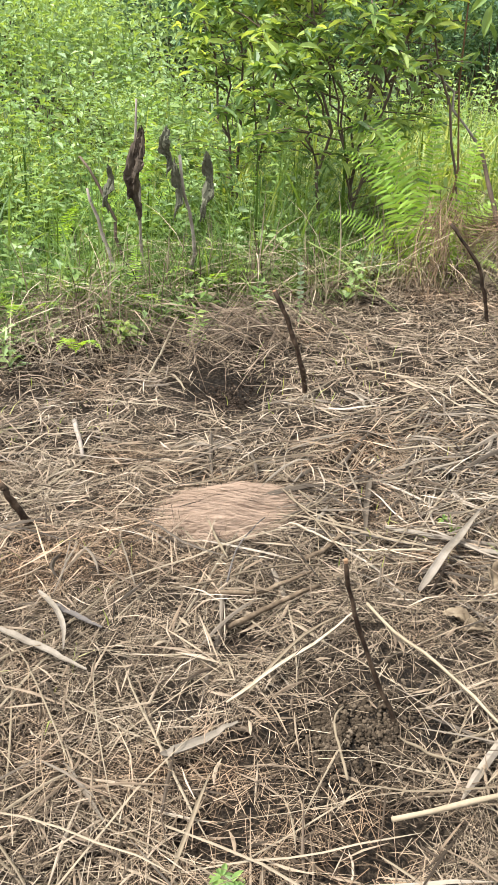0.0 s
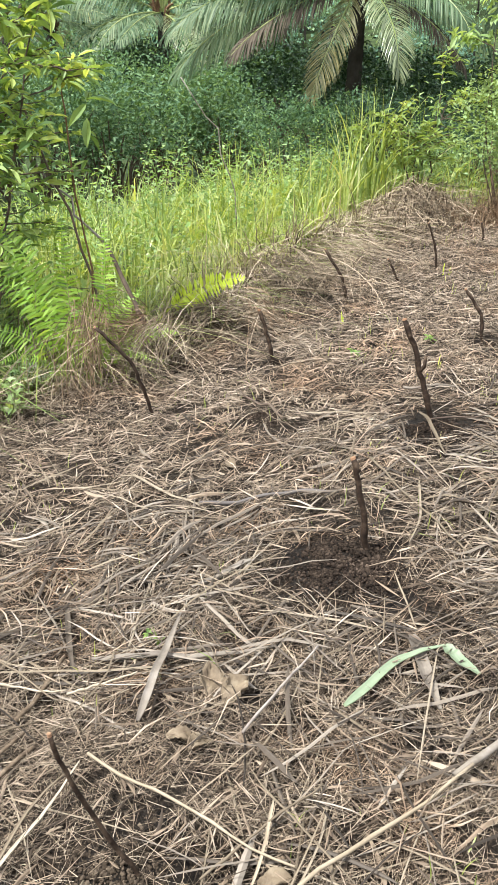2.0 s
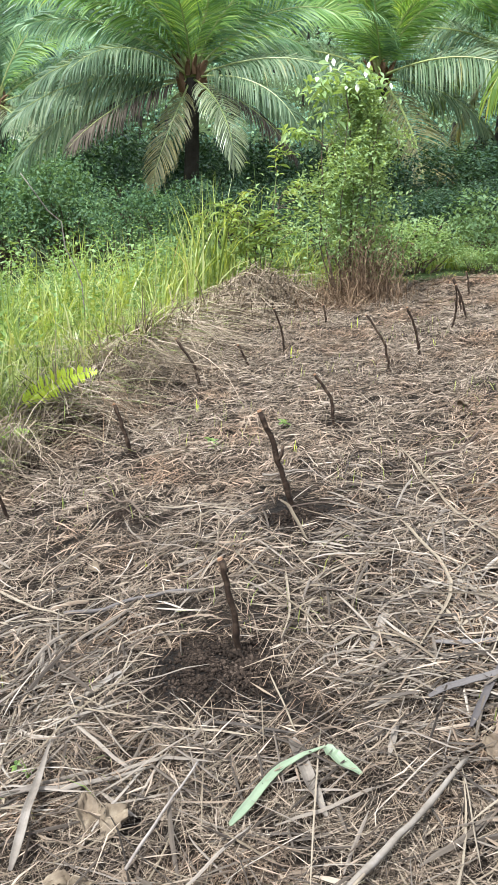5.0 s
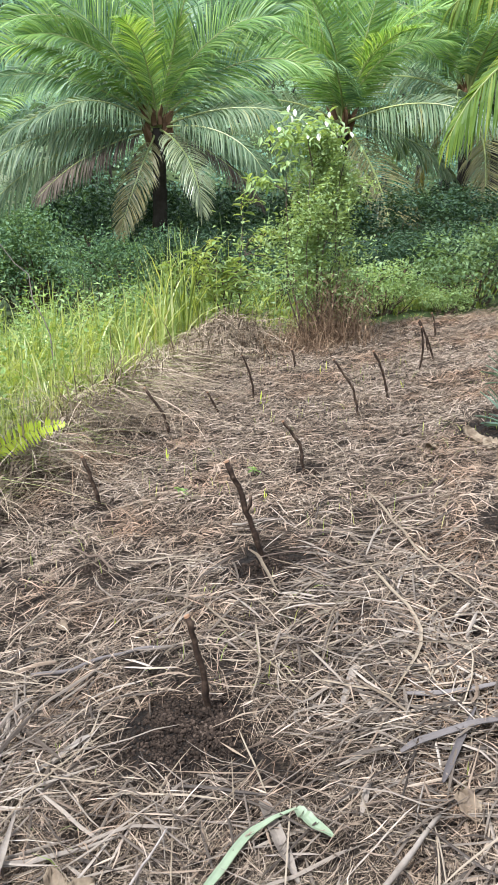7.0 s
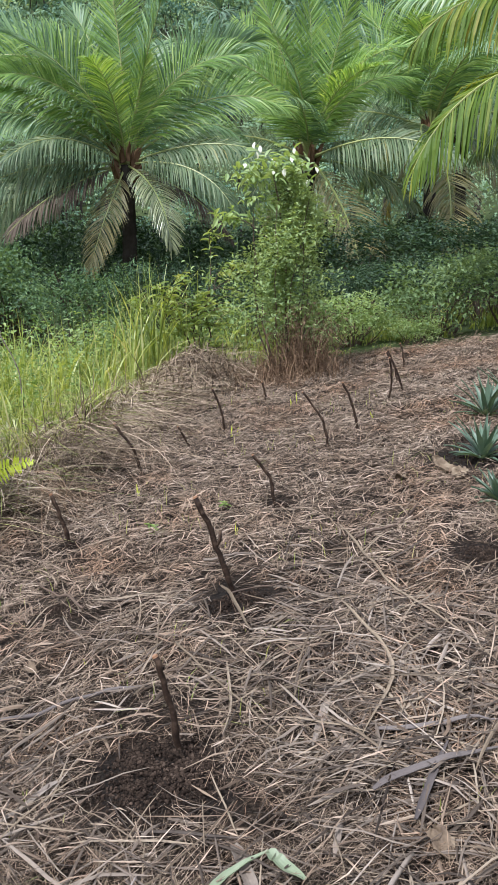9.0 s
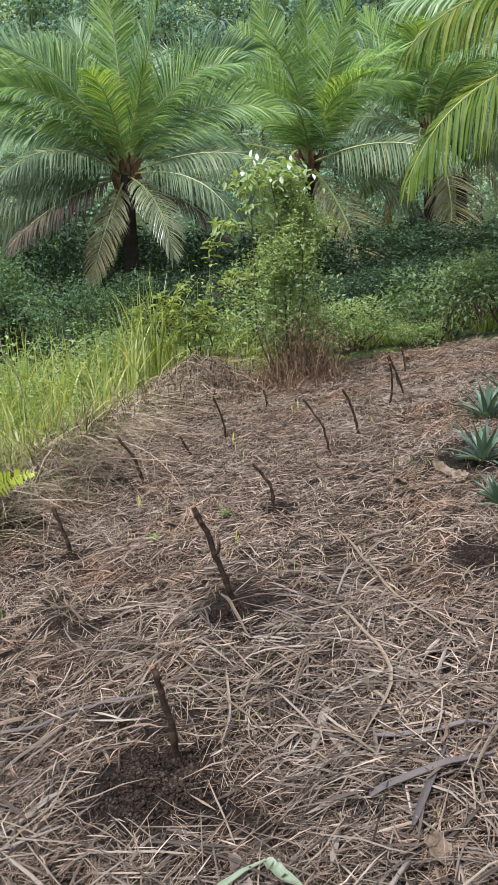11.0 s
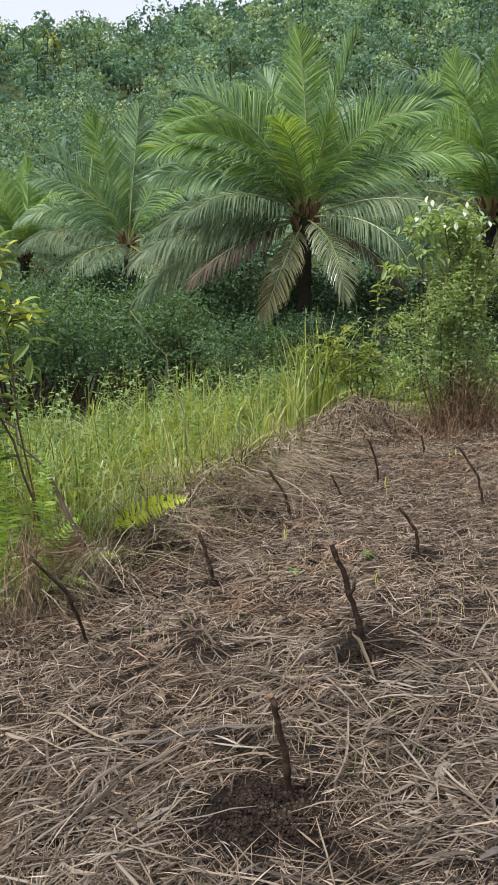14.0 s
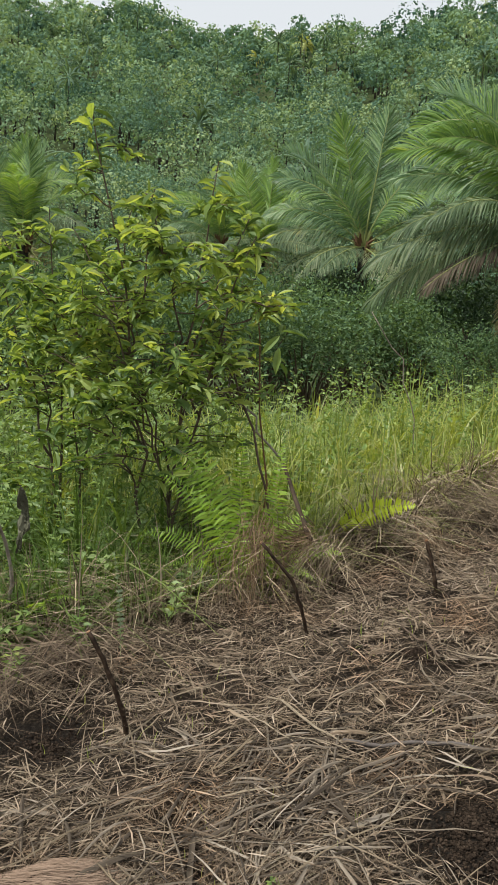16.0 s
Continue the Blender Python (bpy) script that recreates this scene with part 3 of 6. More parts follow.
def build_ridge_palm(x, y, z, high, seed, label):
    """A single pale palm that stands clear of the hillside trees."""
    g = np.random.default_rng(seed)
    ob = thing("coconut_palm", label, "palm", at=(x, y, z - high), group="coconut palms")
    part("trunk", Heap().add(*tube(bent((0, 0, -2), (0, 0, high), (0.2, 0, 0), 6), [0.22, 0.2, 0.18, 0.16, 0.15, 0.14], 6)).mesh("trunk", [PALE_BARK]), ob)
    s = np.linspace(0, 1, 6)
    for i in range(20):
        e0, hd, ln = radians(g.uniform(-30, 80)), g.uniform(0, 6.28), g.uniform(2.2, 3.0)
        el = e0 - s ** 1.5 * 1.3
        out, up = np.cumsum(np.cos(el)) * ln / 6, np.cumsum(np.sin(el)) * ln / 6
        c = np.stack([np.cos(hd) * out, np.sin(hd) * out, high + up], -1)
        sd = np.array([-math.sin(hd), math.cos(hd), 0.0])
        w = np.array([0.05, 0.25, 0.32, 0.3, 0.2, 0.02])[:, None]
        v = np.stack([c - sd * w - [0, 0, 0.15], c, c + sd * w - [0, 0, 0.15]], 1).reshape(-1, 3)
        b = np.arange(5) * 3
        part("frond", Heap().add(v, np.concatenate([np.stack([b, b + 1, b + 4, b + 3], 1), np.stack([b + 1, b + 2, b + 5, b + 4], 1)])).mesh("frond", [PALM_YELLOW]), ob)


build_woods()
build_hill_palms()
build_ridge_palm(-51.35, 186.7, 51.0, 6.5, 1, "yellowing palm with a pale bare trunk on the hillside")
build_ridge_palm(-60.5, 184.0, 47.5, 4.5, 2, "yellowing palm among hillside trees")


def build_house():
    r = 108.0
    a = radians(3.7)
    x, y = EYE_X + r * math.sin(a), EYE_Y + r * math.cos(a)
    z = 1.5 + r * math.tan(radians(10.5)) - 2.0
    ob = thing("house", "small far house with a pale metal roof among palms", "house", at=(x, y, z))
    ob.rotation_euler, ob.scale = (0, 0, radians(64)), (0.36, 0.34, 0.4)
    h = Heap()
    v = np.array([[sx * 2.2, sy * 3, sz] for sz in (-3, 2.6) for sx, sy in ((-1, -1), (1, -1), (1, 1), (-1, 1))])
    part("wall", Heap().add(v, np.array([[0, 1, 5, 4], [1, 2, 6, 5], [2, 3, 7, 6], [3, 0, 4, 7], [4, 5, 6, 7]])).mesh("wall", [WALL]), ob)
    v = np.array([[-2.8, -3.6, 2.5], [2.8, -3.6, 2.5], [2.8, 3.6, 2.5], [-2.8, 3.6, 2.5], [0, -3.6, 4.2], [0, 3.6, 4.2]])
    v = np.concatenate([v, v + [0, 0, 0.08]])
    f4 = np.array([[6, 10, 11, 9], [7, 8, 11, 10], [0, 3, 5, 4], [1, 4, 5, 2], [0, 4, 10, 6], [4, 1, 7, 10], [3, 9, 11, 5], [2, 5, 11, 8], [0, 6, 9, 3], [1, 2, 8, 7]])
    part("roof", Heap().add(v, f4).mesh("roof", [ROOF]), ob, "pale metal roof")


build_house()


# ---- coconut palms ----
def frond_mesh(length, e0, e1, seed, mat, hang=0.5, vee=0.25, twist=0.0, pairs=104, leaf=0.9, wide=0.027, bow=1.5):
    """A feather-shaped palm leaf from its stalk along +x; e0 and e1 are the first and last slope, twist the turn of the blade about its midrib, in degrees."""
    g = np.random.default_rng(seed)
    n = 22
    s = np.linspace(0, 1, n)
    el = np.radians(e0 + (e1 - e0) * s ** bow)
    step = length / (n - 1)
    swing = np.cumsum(np.full(n, g.normal(0, 0.014)))
    p = np.stack([np.cumsum(np.cos(el)) * step, np.cumsum(np.sin(swing)) * step * 0.6, np.cumsum(np.sin(el)) * step], -1)
    p -= p[0]
    h = Heap().add(*tube(p, np.interp(s, [0, 0.12, 0.5, 1], [0.05, 0.027, 0.016, 0.004]) * length / 3.4, 5), 1)
    t0 = np.linspace(0.13, 0.99, pairs)
    for sg in (1, -1):
        t = np.clip(t0 + g.normal(0, 0.2 / pairs, pairs), 0, 1)
        t = t[(g.random(pairs) > 0.03) & (np.sin(t0 * 37 + seed * 1.7 + sg) + g.normal(0, 0.25, pairs) > -1.25)]
        k = len(t)
        q = np.stack([np.interp(t, s, p[:, i]) for i in range(3)], -1)
        ex = np.interp(t, s, el)
        tan = np.stack([np.cos(ex), 0 * ex, np.sin(ex)], -1)
        nor = np.stack([-np.sin(ex), 0 * ex, np.cos(ex)], -1)
        tb = np.radians(twist) * np.clip(t * 3, 0, 1)[:, None]
        side = np.array([[0, 1.0, 0]]) * np.cos(tb) + nor * np.sin(tb)
        nor = nor * np.cos(tb) - np.array([[0, 1.0, 0]]) * np.sin(tb)
        # neighbours lean together in small sheaves
        sheaf = 0.5 * np.sin(t * 61 + seed) + 0.5 * np.sin(t * 23 + 2 * seed + sg)
        a = np.interp(t, [0.13, 0.4, 0.8, 1], [0.55, 0.62, 0.85, 1.3]) + 0.05 * sheaf + g.normal(0, 0.045, k)
        dv = sg * side * np.cos(a)[:, None] + tan * np.sin(a)[:, None] + nor * (vee + 0.07 * sheaf + g.normal(0, 0.05, k))[:, None]
        dv /= np.linalg.norm(dv, axis=1)[:, None]
        ln = leaf * length / 3.3 * np.interp(t, [0.13, 0.28, 0.55, 0.82, 1], [0.6, 0.95, 1.0, 0.72, 0.38]) * g.uniform(0.88, 1.06, k)
        fall = (hang * (1 + 0.25 * sheaf) * g.uniform(0.75, 1.25, k))[:, None]
        at, line = q, []
        for share, sink in ((0.36, 0.15), (0.34, 0.7), (0.3, 1.7)):
            way = dv + np.array([0, 0, -1.0])[None] * fall * sink
            at = at + way / np.linalg.norm(way, axis=1)[:, None] * (ln * share)[:, None]
            line.append(at)
        p1, p2, p3 = line
        w = np.cross(dv, np.cross(tan, dv))
        w /= np.linalg.norm(w, axis=1)[:, None] + 1e-6
        up = np.cross(w, dv)
        tw = g.normal(0.25 * sg, 0.35, k)[:, None]
        w = (w * np.cos(tw) + up * np.sin(tw)) * wide / 2 * length / 3.3
        v = np.stack([q - w * 0.4, q + w * 0.4, p1 - w, p1 + w, p2 - w * 0.75, p2 + w * 0.75, p3], 1).reshape(-1, 3)
        b = (np.arange(k) * 7)[:, None]
        h.add(v, [np.concatenate([b + [0, 1, 3, 2], b + [2, 3, 5, 4]]), b + [4, 5, 6]])
    return h.mesh("frond", [mat, RACHIS])


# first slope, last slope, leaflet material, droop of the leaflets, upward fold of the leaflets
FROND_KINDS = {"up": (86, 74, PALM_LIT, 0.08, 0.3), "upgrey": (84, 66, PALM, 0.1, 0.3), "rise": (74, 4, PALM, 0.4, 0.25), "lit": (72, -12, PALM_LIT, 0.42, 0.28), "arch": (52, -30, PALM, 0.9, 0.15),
               "level": (22, -34, PALM_LOW, 1.4, 0.1), "curtain": (24, -62, PALM_MID, 2.4, 0.0), "front": (-22, -80, PALM_SKYSHEEN, 0.45, 0.05), "hang": (2, -50, PALM_LOW, 1.2, 0.05),
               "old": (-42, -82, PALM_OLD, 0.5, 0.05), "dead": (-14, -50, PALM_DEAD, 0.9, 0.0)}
FRONDS = {}


def palm(x, y, crown, leaves, label, size=1.0, radius=0.16):
    """A coconut palm: trunk with rings, fibre at the heart, leaves (heading, kind, length, roll, first slope, last slope); slopes are the kind's own where left out."""
    z = float(hz(x, y))
    ob = thing("coconut_palm", label, "palm", at=(x, y, z), group="coconut palms")
    hgt = crown - z
    n = max(8, int(hgt * 9))
    s = np.linspace(0, 1, n)
    pts = np.stack([0.12 * np.sin(s * 2 + x), 0.1 * np.sin(s * 2.5 + y), s * hgt - 0.1], -1)
    pts[:, :2] -= pts[-1, :2]
    rad = radius * (1.25 - 0.4 * s) * np.where(np.arange(n) % 2 == 0, 1.0, 0.93)
    part("trunk", Heap().add(*tube(pts, rad, 10)).mesh("trunk", [TRUNK]), ob)
    g = np.random.default_rng(int(abs(x * 100)) + 3)
    h = Heap()
    top = pts[-1]
    for i in range(34):
        a = g.uniform(0, 6.28)
        b = top + np.array([math.cos(a) * 0.15, math.sin(a) * 0.15, g.uniform(-0.3, 0.1)])
        e = b + np.array([math.cos(a) * g.uniform(0.02, 0.22), math.sin(a) * g.uniform(0.02, 0.22), g.uniform(0.1, 0.42)])
        h.add(*tube(bent(b, e, (0, 0, 0.04), 4, 0.01, g), [0.05, 0.04, 0.025, 0.006], 5))
    part("fibre_sheath", h.mesh("fibre_sheath", [FIBRE]), ob, "brown fibrous leaf bases")
    for i, (head, kind, ln, roll, *slopes) in enumerate(leaves):
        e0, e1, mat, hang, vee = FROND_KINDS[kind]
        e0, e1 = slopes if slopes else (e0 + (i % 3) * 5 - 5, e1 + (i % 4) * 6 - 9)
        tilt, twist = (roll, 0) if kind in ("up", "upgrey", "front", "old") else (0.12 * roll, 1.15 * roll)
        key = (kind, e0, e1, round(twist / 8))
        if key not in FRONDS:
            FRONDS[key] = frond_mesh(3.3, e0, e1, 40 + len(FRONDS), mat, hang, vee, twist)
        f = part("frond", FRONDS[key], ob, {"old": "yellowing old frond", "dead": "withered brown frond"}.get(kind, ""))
        turn = Euler((0, 0, radians(head))).to_matrix().to_4x4() @ Euler((radians(tilt), 0, 0)).to_matrix().to_4x4()
        f.matrix_basis = Matrix.Translation(top) @ turn @ Matrix.Scale(ln * size / 3.3, 4)
    return ob


def crown_of(seed, dense=20, lit=0.4):
    """A spiral of leaves, upright at the heart and hanging below."""
    g = np.random.default_rng(seed)
    out = []
    for i in range(dense):
        u = i / (dense - 1)
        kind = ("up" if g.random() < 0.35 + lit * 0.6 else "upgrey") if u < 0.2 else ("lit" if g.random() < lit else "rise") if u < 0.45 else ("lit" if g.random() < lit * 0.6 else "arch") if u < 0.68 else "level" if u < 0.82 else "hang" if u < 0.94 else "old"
        head = (i * 137.5 + g.uniform(-12, 12)) % 360
        roll = g.uniform(-12, 12) + 38 * math.cos(radians(head))
        if kind in ("up", "upgrey"):
            head, roll = (-90 if i % 2 else 90) + g.uniform(-25, 25), (i - 2) * 11 + g.uniform(-6, 6)
        out.append((head, kind, g.uniform(2.7, 3.5), roll))
    return out


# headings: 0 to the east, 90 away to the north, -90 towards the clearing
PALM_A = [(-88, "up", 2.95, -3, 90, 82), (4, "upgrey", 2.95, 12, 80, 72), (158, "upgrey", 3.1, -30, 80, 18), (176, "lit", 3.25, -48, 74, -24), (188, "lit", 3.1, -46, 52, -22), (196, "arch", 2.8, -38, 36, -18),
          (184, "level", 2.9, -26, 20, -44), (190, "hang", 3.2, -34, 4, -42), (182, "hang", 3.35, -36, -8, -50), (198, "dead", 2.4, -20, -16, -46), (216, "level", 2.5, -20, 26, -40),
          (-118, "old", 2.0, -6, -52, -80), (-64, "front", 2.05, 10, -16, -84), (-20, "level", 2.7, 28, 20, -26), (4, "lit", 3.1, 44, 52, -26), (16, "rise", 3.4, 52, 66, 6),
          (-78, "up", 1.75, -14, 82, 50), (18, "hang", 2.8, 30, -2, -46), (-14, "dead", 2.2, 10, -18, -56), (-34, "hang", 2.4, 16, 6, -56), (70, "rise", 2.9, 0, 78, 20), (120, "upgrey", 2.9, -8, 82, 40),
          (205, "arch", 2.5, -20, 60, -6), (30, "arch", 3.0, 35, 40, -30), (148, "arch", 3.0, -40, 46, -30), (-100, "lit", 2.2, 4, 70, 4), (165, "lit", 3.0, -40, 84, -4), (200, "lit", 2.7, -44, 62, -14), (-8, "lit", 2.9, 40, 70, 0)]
palm(0.12, 14.9, 2.84, PALM_A, "coconut palm with arching green and yellowing drooping fronds", 1.0, 0.13)
palm(3.9, 17.8, 3.2, crown_of(11, 24, 0.9), "bright green young coconut palm behind a leafy bush", 1.0)
palm(6.9, 19.0, 3.9, crown_of(12, 24, 0.3), "dark green coconut palm over shaded undergrowth", 1.1, 0.14)
palm(8.6, 21.5, 4.2, crown_of(15, 20, 0.3), "coconut palm with a dark slender trunk", 1.0, 0.14)
PALM_B = [(-92, "upgrey", 3.5, -4, 90, 84), (-80, "up", 3.3, 16, 86, 76), (170, "upgrey", 3.3, -30, 76, 30), (178, "rise", 3.3, -45, 62, -6), (184, "arch", 3.1, -40, 44, -30), (200, "level", 3.0, -30, 24, -40),
          (230, "hang", 2.7, -10, 0, -60), (-60, "front", 2.4, 10, -10, -70), (0, "lit", 3.1, 44, 66, -10), (6, "arch", 3.0, 40, 44, -24), (-20, "level", 2.9, 30, 20, -40), (14, "rise", 3.2, 40, 74, 20),
          (90, "arch", 3.0, 0), (120, "rise", 3.0, -15), (50, "rise", 3.0, 20), (-100, "hang", 2.4, 0), (190, "hang", 3.0, -30, -4, -54), (-4, "hang", 2.8, 28, -6, -50)]
palm(-4.55, 23.2, 2.75, PALM_B, "coconut palm with one broad upright frond above bushes", 1.0)
palm(-8.1, 25.5, 2.6, crown_of(17, 20, 0.85), "small coconut palm beyond the bushes", 0.82)
palm(-11.4, 31.0, 2.9, crown_of(21, 20, 0.4), "coconut palm far down the slope", 0.9)
palm(-14.5, 22.5, 2.2, crown_of(18, 20, 0.3), "coconut palm on the valley slope", 0.9)
palm(-17.5, 27.0, 3.0, crown_of(19, 20, 0.3), "coconut palm low on the valley slope", 0.95)
PALM_D = [(184, "curtain", 3.7, -24, 22, -66), (176, "curtain", 3.6, -30, 46, -46), (205, "curtain", 3.4, -20, 10, -70), (160, "arch", 3.6, -30), (228, "arch", 3.3, -10), (250, "arch", 3.2, 0), (90, "up", 3.2, 0), (20, "arch", 3.4, 30),
          (300, "level", 3.2, 20), (60, "arch", 3.2, 15), (340, "arch", 3.2, 30), (195, "old", 2.6, 0), (110, "level", 3.2, -10), (190, "rise", 3.6, -30)]
palm(6.1, 8.5, 3.15, PALM_D, "tall coconut palm, yellow-tipped fronds with sunlight put into their colour", 1.0, 0.15)

# ---- bushes and undergrowth ----
def bush_mesh(name, wide, high, count, leaf, seed, mat, ratio=0.45, stems=7, lumps=9):
    """A bush: stems, twigs and leaves gathered in uneven lumps with gaps."""
    g = np.random.default_rng(seed)
    h, lf = Heap(), Heap()
    cs = []
    for i in range(lumps):
        a, r = g.uniform(0, 6.28), wide * 0.62 * math.sqrt(g.random())
        top = np.array([math.cos(a) * r, math.sin(a) * r, high * g.uniform(0.3, 0.82)])
        cs.append((top, wide * g.uniform(0.3, 0.5) * (9 / lumps) ** 0.33))
        b = np.array([math.cos(a) * r * 0.15, math.sin(a) * r * 0.15, -0.1])
        h.add(*tube(bent(b, top * [0.8, 0.8, 0.7], (g.normal(0, 0.06), g.normal(0, 0.06), 0.05), 6, 0.015, g), np.linspace(0.018, 0.005, 6) * wide, 5))
    pts = []
    for i in range(count):
        c, r = cs[g.integers(lumps)]
        d = g.normal(0, 1, 3)
        d[2] += 0.35
        d /= np.linalg.norm(d)
        q = c + d * r * g.random() ** 0.22 * (1 + 0.25 * math.sin(5 * d[0] + i % 3)) * np.array([1, 1, 0.8])
        if q[2] > 0.02:
            pts.append(q)
    pts = np.array(pts)
    lf.add(*leaves_at(pts, leaf, ratio, g))
    return h.mesh("wood", [TWIG]), lf.mesh(name, [mat])


# the first two carry shade in their leaf colour, the others stand open
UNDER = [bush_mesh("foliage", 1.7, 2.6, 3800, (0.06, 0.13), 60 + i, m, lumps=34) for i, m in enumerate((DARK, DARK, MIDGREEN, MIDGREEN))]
LOW = [bush_mesh("foliage", 1.0, 1.15, 2900, (0.04, 0.085), 70 + i, m, lumps=22) for i, m in enumerate((BUSH_DARK, WEED))]


def plant_bush(x, y, me, scale, turn, label, group="", lift=1.0):
    ob = thing("bush", label, "bush", None, (x, y, float(hz(x, y)) - 0.03), group)
    part("wood", me[0], ob)
    part("foliage", me[1], ob)
    ob.rotation_euler = (0, 0, turn)
    ob.scale = (scale, scale, scale * lift)
    return ob


g0 = np.random.default_rng(90)
for i in range(44):
    a = -44 + i * 1.72 + g0.uniform(-0.8, 0.8)
    r = (17.0, 20.5, 24.5)[i % 3] + g0.uniform(-0.8, 0.8) + (3.0 if -13 < a < -5 and i % 3 == 0 else 0)
    x, y = EYE_X + r * math.sin(radians(a)), EYE_Y + r * math.cos(radians(a))
    sc = g0.uniform(0.85, 1.2)
    lift = (1.6 + r * 0.02 - float(hz(x, y))) / (2.4 * sc)
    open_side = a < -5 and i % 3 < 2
    plant_bush(x, y, UNDER[i % 2 + (2 if open_side else 0)], sc, g0.uniform(0, 6), "rounded green bush in the open before palms" if open_side else "dense green bush under palms, shade put into its leaf colour", "undergrowth bushes", max(0.55, lift * g0.uniform(0.82, 1.05)))
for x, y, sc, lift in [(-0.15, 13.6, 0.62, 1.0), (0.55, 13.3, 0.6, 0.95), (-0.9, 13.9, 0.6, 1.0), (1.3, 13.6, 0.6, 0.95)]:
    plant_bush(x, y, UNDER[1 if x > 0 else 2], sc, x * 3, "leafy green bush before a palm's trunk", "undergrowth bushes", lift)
for i in range(16):
    a = 8 + i * 1.9
    r = 11.8 + (i % 2) * 1.6
    x, y = EYE_X + r * math.sin(radians(a)), EYE_Y + r * math.cos(radians(a))
    plant_bush(x, y, UNDER[(i + 1) % 2], 0.55, i * 1.3, "low green bush at the foot of palms, leaves coloured for shade", "undergrowth bushes", 0.7)
for x, y, k, sc, lift in [(3.5, 9.1, 0, 0.95, 0.95), (4.4, 9.0, 0, 0.9, 1.0), (2.6, 9.4, 1, 0.75, 0.8), (5.4, 9.3, 0, 1.0, 0.95), (2.1, 9.8, 0, 0.7, 0.85), (3.1, 8.75, 1, 0.45, 0.7), (6.4, 8.8, 0, 1.0, 1.0),
                          (0.9, 10.4, 0, 0.8, 0.8), (-0.1, 10.9, 0, 0.8, 0.8), (1.9, 9.3, 0, 0.7, 0.95), (2.0, 8.75, 1, 0.42, 0.6), (-6.4, 7.6, 1, 1.3, 1.2), (-5.0, 6.2, 1, 0.9, 1.0), (-8.0, 8.6, 1, 1.5, 1.3), (-4.3, 8.6, 1, 0.9, 1.0), (-9.0, 6.5, 1, 1.5, 1.2)]:
    plant_bush(x, y, LOW[k], sc, x * 2.1, "rounded green bush at the edge of the clearing" if k == 0 else "leafy green weeds grown into a bush", "edge bushes", lift)


def build_vine_bush():
    """Tall leafy column with a spray of white bracts at its top and dead growth at its foot."""
    x, y = 1.5, 7.95
    z = float(hz(x, y))
    ob = thing("vine_covered_bush", "tall pale-green bush with white bracts above dead brown stalks", "bush", at=(x, y, z))
    g = np.random.default_rng(31)
    st, lf, tl, dd = Heap(), Heap(), Heap(), Heap()
    for i in range(9):
        a = g.uniform(0, 6.28)
        e = np.array([math.cos(a) * 0.3, math.sin(a) * 0.26, g.uniform(1.0, 1.8)])
        st.add(*tube(bent((e[0] * 0.2, e[1] * 0.2, -0.05), e, g.normal(0, 0.05, 3), 8, 0.02, g), np.linspace(0.009, 0.003, 8), 5))
    st.add(*tube(bent((0, 0, -0.05), (-0.12, 0, 2.0), (0.06, 0, 0), 8, 0.02, g), np.linspace(0.018, 0.006, 8), 5))
    st.add(*tube(bent((-0.1, 0, 1.3), (-0.5, 0, 1.55), (0, 0, 0.04), 6, 0.01, g), np.linspace(0.009, 0.004, 6), 5))
    n = 10500
    hgt = g.beta(1.7, 1.4, n) * 1.56 + 0.4
    r = np.interp(hgt, [0.4, 0.7, 1.1, 1.5, 1.8, 1.95], [0.34, 0.5, 0.52, 0.4, 0.24, 0.12]) * np.sqrt(g.random(n)) * g.uniform(0.7, 1.3, n)
    a = g.uniform(0, 6.28, n)
    r = r * (0.82 + 0.24 * np.sin(2 * a + 9 * hgt) + 0.15 * np.sin(5 * a - 13 * hgt))
    q = np.stack([np.cos(a) * r + 0.05 + 0.09 * np.sin(hgt * 5), np.sin(a) * r, hgt + 0.1 * np.sin(a * 3)], -1)
    lf.add(*leaves_at(q, (0.03, 0.062), 0.46, g, tip=(-0.1, 0.45)))
    for c, k, rr in [((-0.12, 0, 2.03), 150, 0.33), ((-0.3, 0, 1.9), 60, 0.2), ((-0.52, 0, 1.56), 60, 0.16), ((0.1, 0, 2.0), 60, 0.2), ((-0.28, 0, 1.7), 30, 0.15)]:
        p = np.array(c) + g.normal(0, 0.5, (k, 3)) * rr * [1, 1, 0.55]
        tl.add(*leaves_at(p, (0.07, 0.12), 0.42, g, big=True))
    p = np.array([-0.1, -0.15, 2.06]) + g.normal(0, 1, (13, 3)) * [0.22, 0.1, 0.1]
    for k in range(13):
        part("white_bract", Heap().add(*leaves_at(p[k:k + 1], (0.05, 0.085), 0.6, g, tip=(-0.9, 0.3), heading=g.uniform(-2.2, -0.9, 1), big=True)).mesh("white_bract", [WHITE_LEAF]), ob, "white leaf-like bract")
    n = 270
    bx, by = g.normal(0.14, 0.17, n), g.normal(-0.2, 0.15, n)
    top = g.uniform(0.25, 0.8, n)
    dd.add(*blades(bx + x, by + y, top, g.uniform(0.003, 0.007, n), g.uniform(0, 6.28, n), np.abs(g.normal(0.3, 0.25, n)), 5, g=g))
    k = 9
    t = np.tile(np.linspace(0.15, 0.95, k), n)
    q = np.stack([np.repeat(bx + x, k), np.repeat(by + y, k), np.repeat(hz(bx + x, by + y), k) + np.repeat(top, k) * t], -1) + g.normal(0, 0.02, (n * k, 3))
    dd.add(*leaves_at(q, (0.03, 0.07), 0.2, g, tip=(-0.7, 0.6)))
    n = 1100
